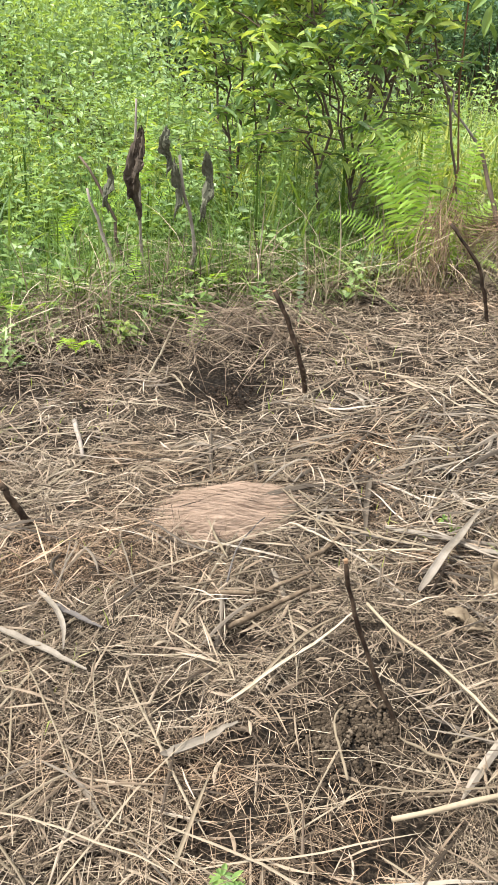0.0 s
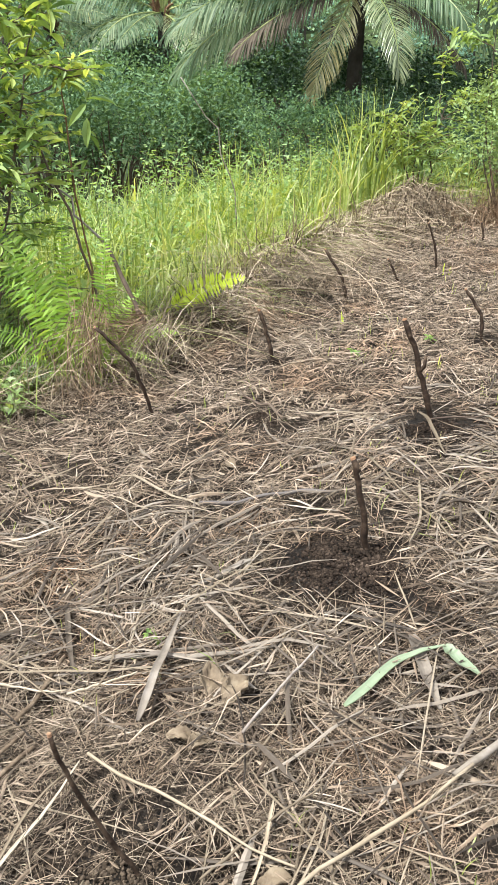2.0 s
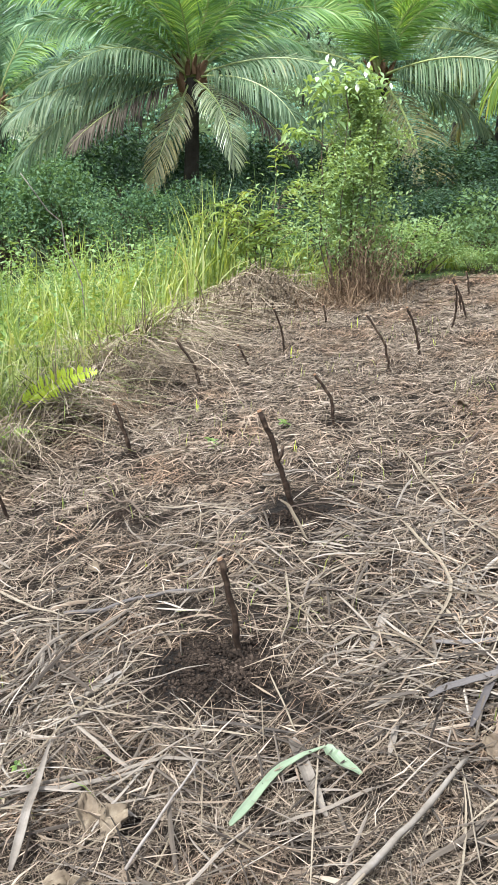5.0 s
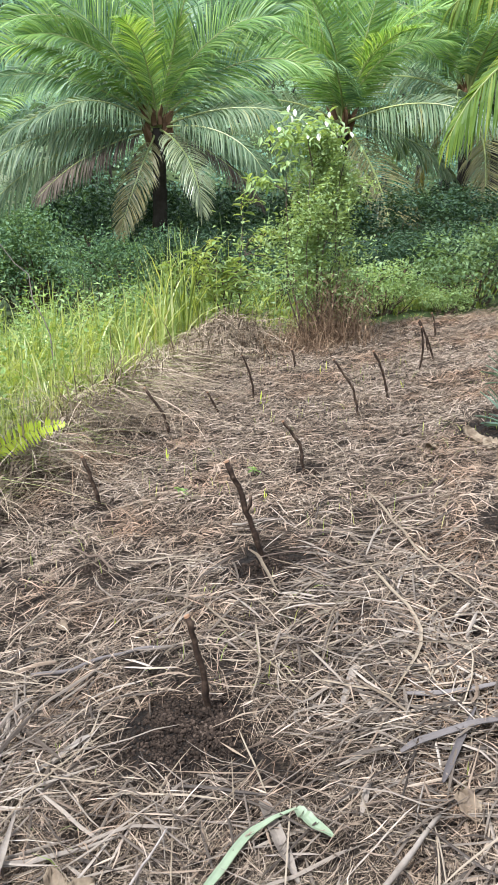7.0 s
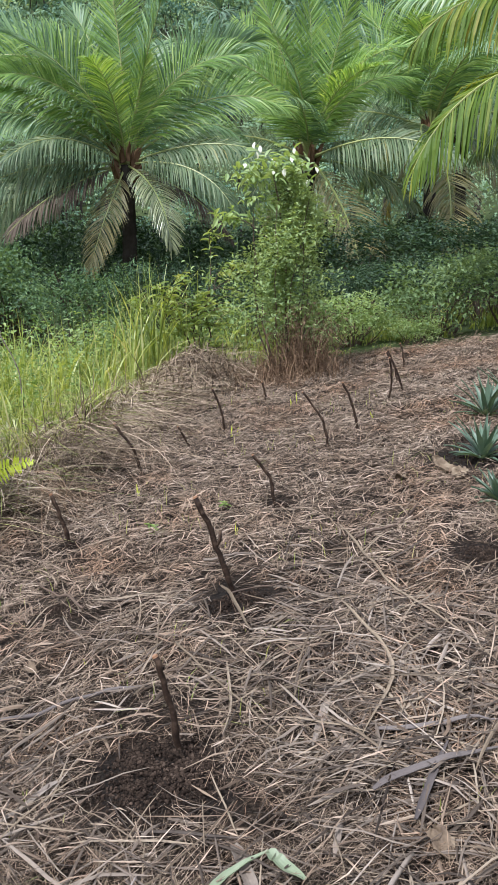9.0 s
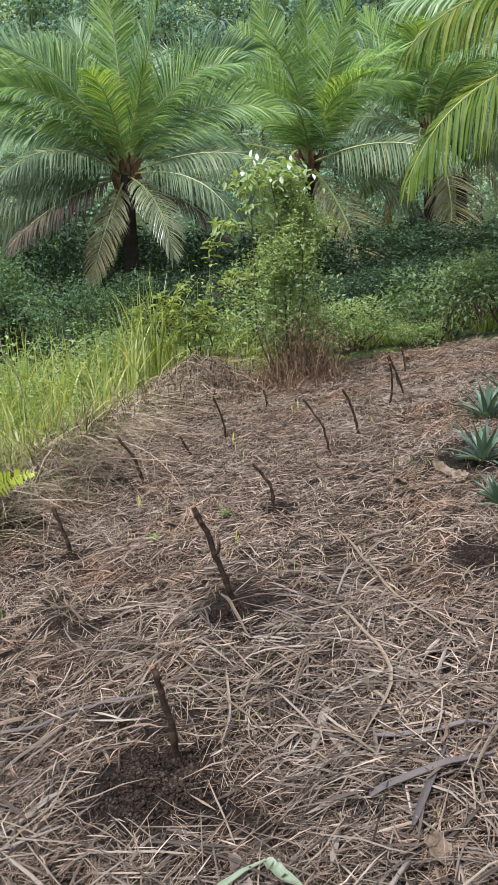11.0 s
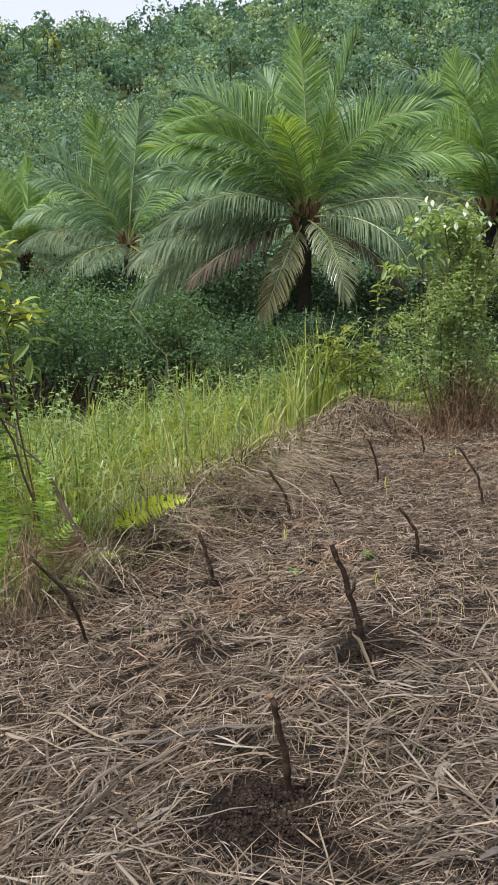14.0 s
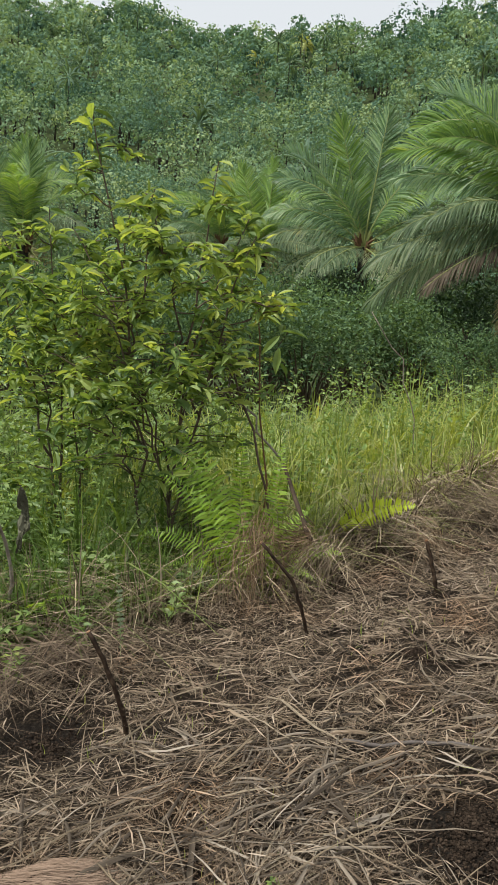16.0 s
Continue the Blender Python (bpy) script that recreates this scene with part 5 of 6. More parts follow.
def rod(name, label, category, a, b, radius, mat, sag=(0, 0, 0), wob=0.006, n=9, seed=1, group="", taper=0.6, sides=8):
    g = np.random.default_rng(seed)
    a, b = np.asarray(a, float), np.asarray(b, float)
    p = bent((0, 0, 0), b - a, sag, n, wob, g)
    r = radius * np.linspace(1, taper, n) * g.uniform(0.9, 1.1, n)
    return thing(name, label, category, Heap().add(*tube(p, r, sides)).mesh(name, [mat], True), a, group)


def on(x, y, up=0.0):
    return np.array([x, y, float(hz(x, y)) + up])


# poles and dead stems among the ferns
rod("leaning_pole", "broken brown pole leaning among ferns", "pole", (-1.12, 3.9, 0.14), (-1.33, 3.95, 0.54), 0.015, TWIG, seed=2)
rod("leaning_branch", "pale grey branch leaning out of a shrub", "branch", (-1.42, 4.25, 0.5), (-2.05, 4.3, 1.2), 0.008, PALE_BARK, (0.02, 0, -0.03), 0.012, seed=3)
rod("dark_stem", "thin dark bare stem leaning among ferns", "stem", on(-1.34, 4.2, -0.02), (-1.78, 4.1, 1.2), 0.009, TWIG, (0.03, 0, 0), 0.01, seed=4)
rod("dark_stem", "thin reddish bare stem beside a fern", "stem", on(-1.42, 4.1, -0.02), (-1.6, 4.1, 1.42), 0.007, FIBRE, (0.02, 0, 0), 0.01, seed=5)
rod("bare_twig", "bare forked grey twig over tall grass", "twig", on(-0.9, 6.6, 0.3), (-1.35, 6.5, 1.35), 0.006, PALE_BARK, (0.1, 0, 0.05), 0.02, seed=6)


def hanging_leaf(name, label, top, length, wide, seed, mat):
    """A withered leaf, curled lengthwise and crumpled, hanging from its stalk."""
    g = np.random.default_rng(seed)
    n, k = 30, 11
    s, c = np.linspace(0, 1, n)[:, None], np.linspace(-1, 1, k)[None]
    w = wide * np.sin(np.pi * np.clip(s * 0.95 + 0.03, 0, 1)) ** 0.6 * (0.8 + 0.2 * np.sin(15 * s + seed) + 0.12 * np.sin(37 * s + 2 * seed))
    x = 0.9 * w * c * g.uniform(0.85, 1.15, (n, k)) + 0.009 * np.sin(s * 5 + seed)
    y = w * 0.28 * np.sin(c * 5 + s * 3 + seed) * (0.4 + 0.6 * np.abs(c)) + g.normal(0, wide * 0.06, (n, k)) + 0.02 * np.sin(s * 7 + seed)
    z = -length * s + 0.12 * length * np.abs(c) ** 2 * np.sin(s * 9 + c * 2 + seed) + g.normal(0, length * 0.01, (n, k))
    i = (np.arange(n - 1)[:, None] * k + np.arange(k - 1)[None]).ravel()
    v = np.stack([x, y, z], -1).reshape(-1, 3)
    ob = thing(name, label, "dead leaf", Heap().add(v, np.stack([i, i + 1, i + k + 1, i + k], 1)).mesh(name, [mat]), top)
    m = ob.modifiers.new("thickness", "SOLIDIFY")
    m.thickness = 0.003
    return ob


rod("dead_stalk", "thin pale dead stalk with a withered leaf", "stalk", on(-2.72, 2.95, -0.02), (-2.62, 2.75, 0.68), 0.009, PALE_BARK, (0.02, 0, 0), 0.012, seed=7)
hanging_leaf("withered_leaf", "dark brown curled withered leaf hanging on a stalk", (-2.6, 2.73, 0.56), 0.4, 0.052, 1, BLACK_LEAF)
rod("dead_stalk", "grey dead stalk with drooping withered leaves", "stalk", on(-2.45, 3.05, -0.02), (-2.44, 2.85, 0.45), 0.012, PALE_BARK, (0.02, 0, 0.02), 0.012, seed=8)
for i, (dx, dz, ln, wd) in enumerate([(-0.05, 0.56, 0.2, 0.034), (0.0, 0.42, 0.26, 0.03), (0.13, 0.47, 0.3, 0.04), (-0.31, 0.36, 0.2, 0.028)]):
    hanging_leaf("withered_leaf", "grey-brown withered leaf drooping from a dead stalk", (-2.44 + dx, 2.84 + dx * 0.4, dz), ln, wd, 3 + i, WITHER)
rod("dead_branch", "bent dark dead branch among weeds", "branch", on(-2.82, 3.0, 0.0), (-3.1, 2.95, 0.32), 0.011, TWIG, (0.05, 0, 0.06), 0.008, seed=9)
rod("dead_branch", "pale broken branch leaning in weeds", "branch", on(-2.75, 2.9, -0.02), (-2.98, 2.85, 0.2), 0.012, PALE_BARK, (0, 0, 0.02), 0.008, seed=10)

# ---- planted cuttings ----
# foot x, y; lean of the top dx, dy, dz; thickness
CUTS = [(0.01, 1.87, -0.06, 0.0, 0.32, 0.0105), (0.31, 2.93, -0.14, 0.01, 0.45, 0.012), (-0.43, 4.0, -0.08, 0.0, 0.28, 0.011), (-0.47, 0.62, -0.15, -0.04, 0.37, 0.005), (-1.41, 2.15, -0.12, -0.06, 0.40, 0.0095),
        (-0.97, 3.25, -0.24, -0.06, 0.44, 0.0085), (0.70, 4.07, -0.11, 0.02, 0.28, 0.009), (1.25, 5.07, -0.16, 0.03, 0.37, 0.008), (1.53, 5.38, -0.09, 0.02, 0.34, 0.009), (2.01, 6.15, 0.01, 0.0, 0.34, 0.0085),
        (2.24, 6.53, -0.12, 0.02, 0.3, 0.008), (2.56, 7.42, -0.03, 0.01, 0.22, 0.009), (0.36, 5.67, -0.08, 0.0, 0.16, 0.008), (0.64, 5.96, -0.07, 0.01, 0.34, 0.008), (1.12, 6.81, -0.03, 0.0, 0.18, 0.009)]
MORE_CUTS = [(-0.01, 5.18, -0.16, 0.0, 0.35, 0.010), (-1.69, 0.91, -0.07, -0.06, 0.15, 0.011), (2.32, 6.9, -0.08, 0.0, 0.26, 0.008)]


# where a cutting has an elbow: shares of its lean and height
ELBOWS = {5: (0.27, 0.56), 6: (0.08, 0.5), 7: (0.12, 0.42), 15: (0.2, 0.4)}


def cutting(x, y, dx, dy, dz, r, seed):
    """A stem cutting pushed into the soil: knotty bark, slanted cut at the top."""
    g = np.random.default_rng(seed)
    foot = (x, y, SLOPE * x - 0.004)
    ob = thing("planted_cutting", "thin bent dark brown cutting planted in soil" if r < 0.009 else "knotty brown stem cutting planted upright in dark soil", "cutting", at=foot, group="planted cuttings")
    n = 15
    p = bent((-dx * 0.25, -dy * 0.25, -0.07), (dx, dy, dz), (dz * (-0.07 if seed == 3 else 0.13 if seed == 5 else 0.03 if r > 0.0095 else 0.085), 0, 0), n, r * 0.22, g)
    if seed in ELBOWS:
        fx, fz = ELBOWS[seed]
        t = np.linspace(0, 1, n)
        p[:, 0] = np.interp(t, [0, 0.55, 0.62, 1], [-0.14 * dx, fx * dx, fx * dx + 0.03 * dx, dx]) + g.normal(0, 0.003, n)
        p[:, 2] = np.interp(t, [0, 0.55, 0.62, 1], [-0.05, fz * dz, fz * dz + 0.06 * dz, dz])
    rad = r * np.linspace(1.12, 0.86, n) * np.where(np.arange(n) % 4 == 1, 1.22, 1.0) * g.uniform(0.94, 1.06, n)
    h = Heap().add(*tube(p, rad, 8))
    for k in (5, 9, 12):
        a = g.uniform(0, 6.28)
        d = np.array([math.cos(a), math.sin(a), 0.7]) * r
        h.add(*tube([p[k] + d * 0.5, p[k] + d * 1.3, p[k] + d * 1.7], [r * 0.5, r * 0.4, r * 0.1], 5))
    if seed == 1:
        h.add(*tube([p[8], p[8] + [0.02, 0, 0.03], p[8] + [0.022, 0, 0.075]], [r * 0.8, r * 0.7, r * 0.6], 6))
    stem = part("stem", h.mesh("stem", [BARK], True), ob)
    t = p[-1]
    d = (p[-1] - p[-2]) / np.linalg.norm(p[-1] - p[-2])
    part("cut_end", Heap().add(*tube([t - d * 0.004, t + d * 0.003, t + d * 0.0045], [r * 0.9, r * 0.84, r * 0.5], 8)).mesh("cut_end", [CUT_WOOD]), ob, "pale reddish cut end")


for i, c in enumerate(CUTS + MORE_CUTS):
    cutting(*c, i)

# dead grass hung over the bent cutting and the foot of the pole by the ferns
def draped(ends_a, ends_b, n, sag, spread, seed, label, mat):
    """A loose sheaf of strands slung from one place to another."""
    g = np.random.default_rng(seed)
    a = np.array(ends_a) + g.normal(0, 1, (n, 3)) * spread
    b = np.array(ends_b) + g.normal(0, 1, (n, 3)) * spread * 2.2
    k = 9
    t = np.linspace(0, 1, k)[None, :, None] * g.uniform(0.55, 1.1, (n, 1, 1)) + g.uniform(0, 0.1, (n, 1, 1))
    bow = np.array(sag)[None, None] * g.uniform(-0.2, 1.5, (n, 1, 1)) + g.normal(0, 0.035, (n, 1, 3))
    p = a[:, None] * (1 - t) + b[:, None] * t + bow * 4 * t * (1 - t)
    p[..., 2] = np.maximum(p[..., 2], hz(p[..., 0], p[..., 1]) + 0.01)
    side = np.cross(b - a, g.normal(0, 1, (n, 3)))
    side /= np.linalg.norm(side, axis=1)[:, None] + 1e-9
    width = g.uniform(0.002, 0.0055, (n, 1)) * np.linspace(1, 0.4, k)[None]
    v, f = strips(p[..., 0], p[..., 1], p[..., 2], side, width)
    thing("dead_grass_sheaf", label, "dead grass", mesh_of("dead_grass_sheaf", v, f, mat))


draped((-1.1, 3.82, 0.2), (-1.36, 3.7, 0.26), 90, (0, 0, -0.13), (0.03, 0.04, 0.03), 77, "brown dead grass slung between a pole and a fern", DEAD_VINE)
draped((-1.36, 3.7, 0.22), (-1.3, 3.5, -0.14), 110, (-0.04, -0.05, 0.02), (0.07, 0.06, 0.07), 78, "brown dead grass hanging down from fern stalks", DEAD_VINE)
draped((-1.02, 3.84, 0.16), (-1.16, 3.72, -0.1), 60, (-0.02, 0, 0.05), (0.06, 0.06, 0.04), 79, "sheaf of bent tan grass at a pole's foot", DRY_GRASS)
draped((-0.55, 4.45, 0.16), (-0.42, 4.2, -0.06), 45, (0.05, -0.04, 0.05), (0.1, 0.08, 0.05), 80, "reddish dry grass drooping beside a cutting", DEAD_VINE)
draped((-0.8, 4.5, 0.08), (-0.85, 4.15, -0.1), 80, (0, -0.05, 0.06), (0.2, 0.12, 0.04), 81, "tan dry grass drooping over the clearing's edge", DRY_GRASS)
draped((-0.35, 5.45, 0.22), (-0.2, 5.05, 0.0), 130, (0.05, -0.06, 0.06), (0.2, 0.16, 0.07), 82, "pale dry grass drooping over the clearing's edge", DRY_GRASS)
draped((-0.1, 6.2, 0.2), (0.1, 5.85, 0.04), 110, (0.05, -0.06, 0.06), (0.2, 0.16, 0.07), 83, "pale dry grass drooping over the clearing's edge", DRY_GRASS)
draped((0.1, 7.2, 0.24), (0.75, 6.95, 0.2), 40, (0, -0.05, 0.02), (0.06, 0.08, 0.05), 84, "long pale dead grass lying along a hay heap", DRY_GRASS)


# ---- soil heaps ----
def clods(x, y, r, count, seed):
    """Crumbs of dark soil of many sizes."""
    g = np.random.default_rng(seed)
    t = (1 + 5 ** 0.5) / 2
    iv = np.array([[-1, t, 0], [1, t, 0], [-1, -t, 0], [1, -t, 0], [0, -1, t], [0, 1, t], [0, -1, -t], [0, 1, -t], [t, 0, -1], [t, 0, 1], [-t, 0, -1], [-t, 0, 1]]) / 1.9
    fc = np.array([[0, 11, 5], [0, 5, 1], [0, 1, 7], [0, 7, 10], [0, 10, 11], [1, 5, 9], [5, 11, 4], [11, 10, 2], [10, 7, 6], [7, 1, 8], [3, 9, 4], [3, 4, 2], [3, 2, 6], [3, 6, 8], [3, 8, 9], [4, 9, 5], [2, 4, 11], [6, 2, 10], [8, 6, 7], [9, 8, 1]])
    a, q = g.uniform(0, 6.28, count), r * np.sqrt(g.random(count)) * g.uniform(0.5, 1.15, count)
    q = q * (0.95 + 0.2 * np.sin(2 * a + seed) + 0.15 * np.sin(5 * a + 2 * seed))
    px, py = x + np.cos(a) * q, y + np.sin(a) * q
    size = np.exp(g.normal(math.log(0.003), 0.45, count)).clip(0.0015, 0.007)
    lumps = 0.5 + 0.5 * np.sin(px * 60 + seed) * np.sin(py * 55)
    pos = np.stack([px, py, hz(px, py) + size * 0.1 + g.uniform(0, 0.022, count) * np.clip(1.05 - q / r, 0, 1) * lumps], -1)
    rot = turned(g.uniform(0, 6.28, count), g.uniform(-1, 1, count), g.uniform(0, 6.28, count))
    base = iv[None] * g.uniform(0.6, 1.35, (count, 12, 1)) * (size[:, None, None] * [1.2, 1, 0.85])
    v = np.einsum("nij,nkj->nki", rot, base) + pos[:, None]
    f = (fc[None] + (np.arange(count) * 12)[:, None, None]).reshape(-1, 3)
    mat = SOIL_DRY if y < 1 else SOIL
    ob = thing("soil_heap", "crumbly dark brown soil clods in a gap of the straw", "soil", mesh_of("soil_heap", v.reshape(-1, 3), f, mat), kind="stuff")
    if y < 2 and x > -1:
        shapes = [mesh_of("clod", iv * g.uniform(0.7, 1.3, (12, 1)) * [1.2, 1, 0.85], fc, mat) for _ in range(6)]
        for j in range(130):
            t, q = g.uniform(0, 6.28), r * math.sqrt(g.random()) * 0.95
            cx, cy, sz = x + math.cos(t) * q, y + math.sin(t) * q, g.uniform(0.003, 0.0062)
            cl = part("clod", shapes[j % 6], ob)
            cl.matrix_basis = Matrix.Translation((cx, cy, float(hz(cx, cy)) + 0.006)) @ Euler((g.uniform(0, 6), g.uniform(0, 6), g.uniform(0, 6))).to_matrix().to_4x4() @ Matrix.Scale(sz, 4)


for i, (a, b, r, hh) in enumerate(HEAPS):
    clods(a, b, r * 1.05, int(3600 * (r / 0.2) ** 2) if b < 2 else 1500 if b < 3.5 else 500, 400 + i)


# ---- straw ----
def straw_places(n, g, power, far=9.5):
    az = np.radians(g.uniform(-58, 42, n))
    r = 0.35 + far * g.random(n) ** power
    x, y = EYE_X + r * np.sin(az), EYE_Y + r * np.cos(az)
    keep = clear(x, y) > np.where((x > -1.7) & (x < 1.2), -0.65, -0.25)
    for a, b, s, h in HEAPS:
        q = np.hypot(x - a, y - b) / s * (1 + 0.3 * np.sin(9 * x + 4 * y) * np.sin(8 * y - 3 * x + a))
        keep &= ~((q < 1.5) & (g.random(n) < (1.3 if b < 1 else 1.5) - 0.85 * q))
    keep &= ~((np.hypot((x + 1.2) / 0.17, (y - 1.22) / 0.19) < 0.95) & (g.random(n) < 0.93))
    # straw thinned in spots so near-black ground imitates shadowed hollows
    dark_gap = np.sin(11 * x + 3 * np.sin(5 * y)) * np.sin(12 * y + 3 * np.sin(6 * x))
    keep &= ~((dark_gap < -0.5) & (g.random(n) < 0.72))
    bare = np.sin(3.7 * x + 1.2 * np.sin(2.9 * y)) * np.sin(3.1 * y + 1.4 * np.sin(2.3 * x))
    keep &= ~((bare < -0.6) & (g.random(n) < 0.2))
    return x[keep], y[keep], r[keep]


def grain(x, y):
    """The way most straw lies, patch by patch."""
    return 0.5 + 1.3 * np.sin(1.7 * x + 0.5) + 1.1 * np.sin(1.5 * y + 0.7 * x) + 0.9 * np.sin(4.3 * x - 3.9 * y)


def build_straw():
    g = np.random.default_rng(14)
    x, y, r = straw_places(360000, g, 0.56)
    n = len(x)
    big = 0.85 + 0.2 * r
    v, f = lay_straw(x, y, g.uniform(0, 6.28, n), np.exp(g.normal(math.log(0.05), 0.45, n)).clip(0.015, 0.14) * (0.95 + 0.09 * r), g.uniform(0.0024, 0.005, n) * big, g.normal(0, 0.12, n), g.uniform(0.002, 0.026, n), g.normal(0, 0.26, n), 2, False, g=g)
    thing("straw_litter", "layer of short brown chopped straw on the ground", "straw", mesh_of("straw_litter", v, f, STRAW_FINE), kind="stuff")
    x, y, r = straw_places(46000, g, 0.5, 2.3)
    n = len(x)
    v, f = lay_straw(x, y, g.uniform(0, 6.28, n), np.exp(g.normal(math.log(0.05), 0.5, n)).clip(0.015, 0.16), g.uniform(0.0026, 0.0068, n), g.normal(0, 0.12, n), g.uniform(0.001, 0.02, n), g.normal(0, 0.16, n), 2, False, g=g)
    thing("straw_litter", "fine chopped straw lying thick on the ground", "straw", mesh_of("straw_litter", v, f, STRAW_FINE), kind="stuff")
    x, y, r = straw_places(26000, g, 0.6, 1.7)
    n = len(x)
    v, f = lay_straw(x, y, g.uniform(0, 6.28, n), np.exp(g.normal(math.log(0.045), 0.5, n)).clip(0.015, 0.13), g.uniform(0.003, 0.008, n), g.normal(0, 0.14, n), g.uniform(0.001, 0.015, n), g.normal(0, 0.14, n), 2, True, g=g)
    thing("straw_litter", "flattened scraps of tan straw under longer pieces", "straw", mesh_of("straw_litter", v, f, STRAW_FINE), kind="stuff")
    # thinner cover on the rest of the clearing
    x, y = g.uniform(-9, 11, 60000), g.uniform(-8, 8.4, 60000)
    a = np.degrees(np.arctan2(x - EYE_X, y - EYE_Y))
    keep = (clear(x, y) > 0) & ~((a > -57) & (a < 41))
    x, y = x[keep], y[keep]
    n = len(x)
    v, f = lay_straw(x, y, g.uniform(0, 6.28, n), g.uniform(0.09, 0.32, n), g.uniform(0.008, 0.018, n), g.normal(0, 0.1, n), g.uniform(0.004, 0.02, n), g.normal(0, 0.08, n), 2, False, g=g)
    thing("straw_cover", "dry tan straw strewn over the rest of the clearing", "straw", mesh_of("straw_cover", v, f, STRAW_FINE), kind="stuff")
    x, y, r = straw_places(16000, g, 0.64)
    n = len(x)
    v, f = lay_straw(x, y, g.uniform(0, 6.28, n), g.uniform(0.02, 0.075, n), g.uniform(0.004, 0.009, n), g.normal(0, 0.2, n), g.uniform(0.004, 0.02, n), g.normal(0, 0.3, n), 4, True, g.normal(0, 0.08, n), g=g)
    thing("straw_chaff", "torn scraps of dry brown leaf in straw", "straw", mesh_of("straw_chaff", v, f, STRAW), kind="stuff")
    x, y, r = straw_places(62000, g, 0.56)
    n = len(x)
    turn = grain(x, y) + g.normal(0, 0.8, n) + np.where(g.random(n) < 0.7, g.uniform(0, 6.28, n), 0)
    v, f = lay_straw(x, y, turn, np.exp(g.normal(math.log(0.09), 0.5, n)).clip(0.03, 0.4) * np.clip(1.12 - 0.12 * r, 0.35, 1), np.exp(g.normal(math.log(0.0042), 0.4, n)).clip(0.002, 0.01) * (1.0 + 0.07 * r), g.normal(0, 0.04, n) + np.where(g.random(n) < 0.1, g.normal(0, 0.25, n), 0), g.uniform(0.004, 0.03, n), g.normal(0, 0.11, n), 3, True, g.normal(0, 0.03, n).clip(0, 1), g=g)
    thing("straw", "loose dry tan straw blades strewn over the clearing", "straw", mesh_of("straw", v, f, STRAW), kind="stuff")
    x, y, r = straw_places(2000, g, 0.72)
    n = len(x)
    turn = grain(x, y) + g.normal(0, 0.6, n) + np.where(g.random(n) < 0.4, g.uniform(0, 6.28, n), 0)
    v, f = lay_straw(x, y, turn, g.uniform(0.2, 0.65, n), g.uniform(0.0025, 0.0062, n), g.normal(0, 0.04, n) + np.where(g.random(n) < 0.15, g.normal(0, 0.25, n), 0), g.uniform(0.012, 0.038, n), g.normal(0, 0.03, n), 8, True, np.abs(g.normal(0, 0.015, n)), g=g)
    near = np.argsort(np.hypot(x - 0.1, y - 1.2))
    w = v.reshape(n, 24, 3)
    strip_parts("stalk", w[near[:290]].reshape(-1, 3), 8, STALK, thing("straw_stalks", "scattered long pale dry grass stalks over straw", "straw"))
    i = (np.arange(n - 290)[:, None] * 8 + np.arange(7)[None]).ravel() * 3
    f = np.concatenate([np.stack([i, i + 1, i + 4, i + 3], 1), np.stack([i + 1, i + 2, i + 5, i + 4], 1)])
    thing("straw_stalks", "long pale dry grass stalks lying over straw", "straw", mesh_of("straw_stalks", w[near[290:]].reshape(-1, 3), f, STALK), kind="stuff")
    # broad strap blades, flat and bent, lying in sheaves
    for count, power, far, lo, hi, mid, mt in ((5200, 0.6, 3.4, 0.1, 0.32, 0.0068, DRIFT), (9000, 0.56, 5.0, 0.06, 0.22, 0.005, STRAW), (2000, 0.6, 4.2, 0.1, 0.4, 0.0048, STALK)):
        x, y, r = straw_places(count, g, power, far)
        thick = np.exp(-((x - 0.75) / 0.55) ** 2 - ((y - 1.9) / 0.8) ** 2) + 0.8 * np.exp(-((x + 0.55) / 0.4) ** 2 - ((y - 1.8) / 0.35) ** 2) 
        keep = g.random(len(x)) < (0.1 + 0.7 * thick + 0.25 * (np.sin(3.1 * x + 2) * np.sin(2.7 * y) > 0.35)) * np.clip((r - 0.9) / 1.2, 0.15, 1)
        x, y = x[keep], y[keep]
        n = len(x)
        turn = grain(x, y) + g.normal(0, 0.7, n) + np.where(g.random(n) < 0.35, g.uniform(0, 6.28, n), 0)
        v, f = lay_straw(x, y, turn, g.uniform(lo, hi, n), np.exp(g.normal(math.log(mid), 0.38, n)).clip(0.003, 0.018), g.normal(0, 0.05, n) + np.where(g.random(n) < 0.12, g.normal(0, 0.3, n), 0), g.uniform(0.012, 0.045, n), g.normal(0, 0.06, n), 5, True, np.abs(g.normal(0, 0.025, n)), g=g)
        thing("strap_blades", "flat dry strap-shaped grass blades over straw", "straw", mesh_of("strap_blades", v, f, mt), kind="stuff")
    # pale cut pieces on top of the layer, near and far
    x, y, r = straw_places(76000, g, 0.46)
    keep = g.random(len(x)) < np.clip((r - 0.6) / 2.4, 0.1, 1)
    x, y, r = x[keep], y[keep], r[keep]
    n = len(x)
    v, f = lay_straw(x, y, g.uniform(0, 6.28, n), np.exp(g.normal(math.log(0.085), 0.4, n)).clip(0.03, 0.22) * np.clip(1.2 - 0.08 * r, 0.6, 1.1), g.uniform(0.0016, 0.0036, n) * (1.25 + 0.22 * r), g.normal(0, 0.08, n), g.uniform(0.016, 0.042, n), g.normal(0, 0.14, n), 3, True, np.abs(g.normal(0, 0.03, n)), g=g)
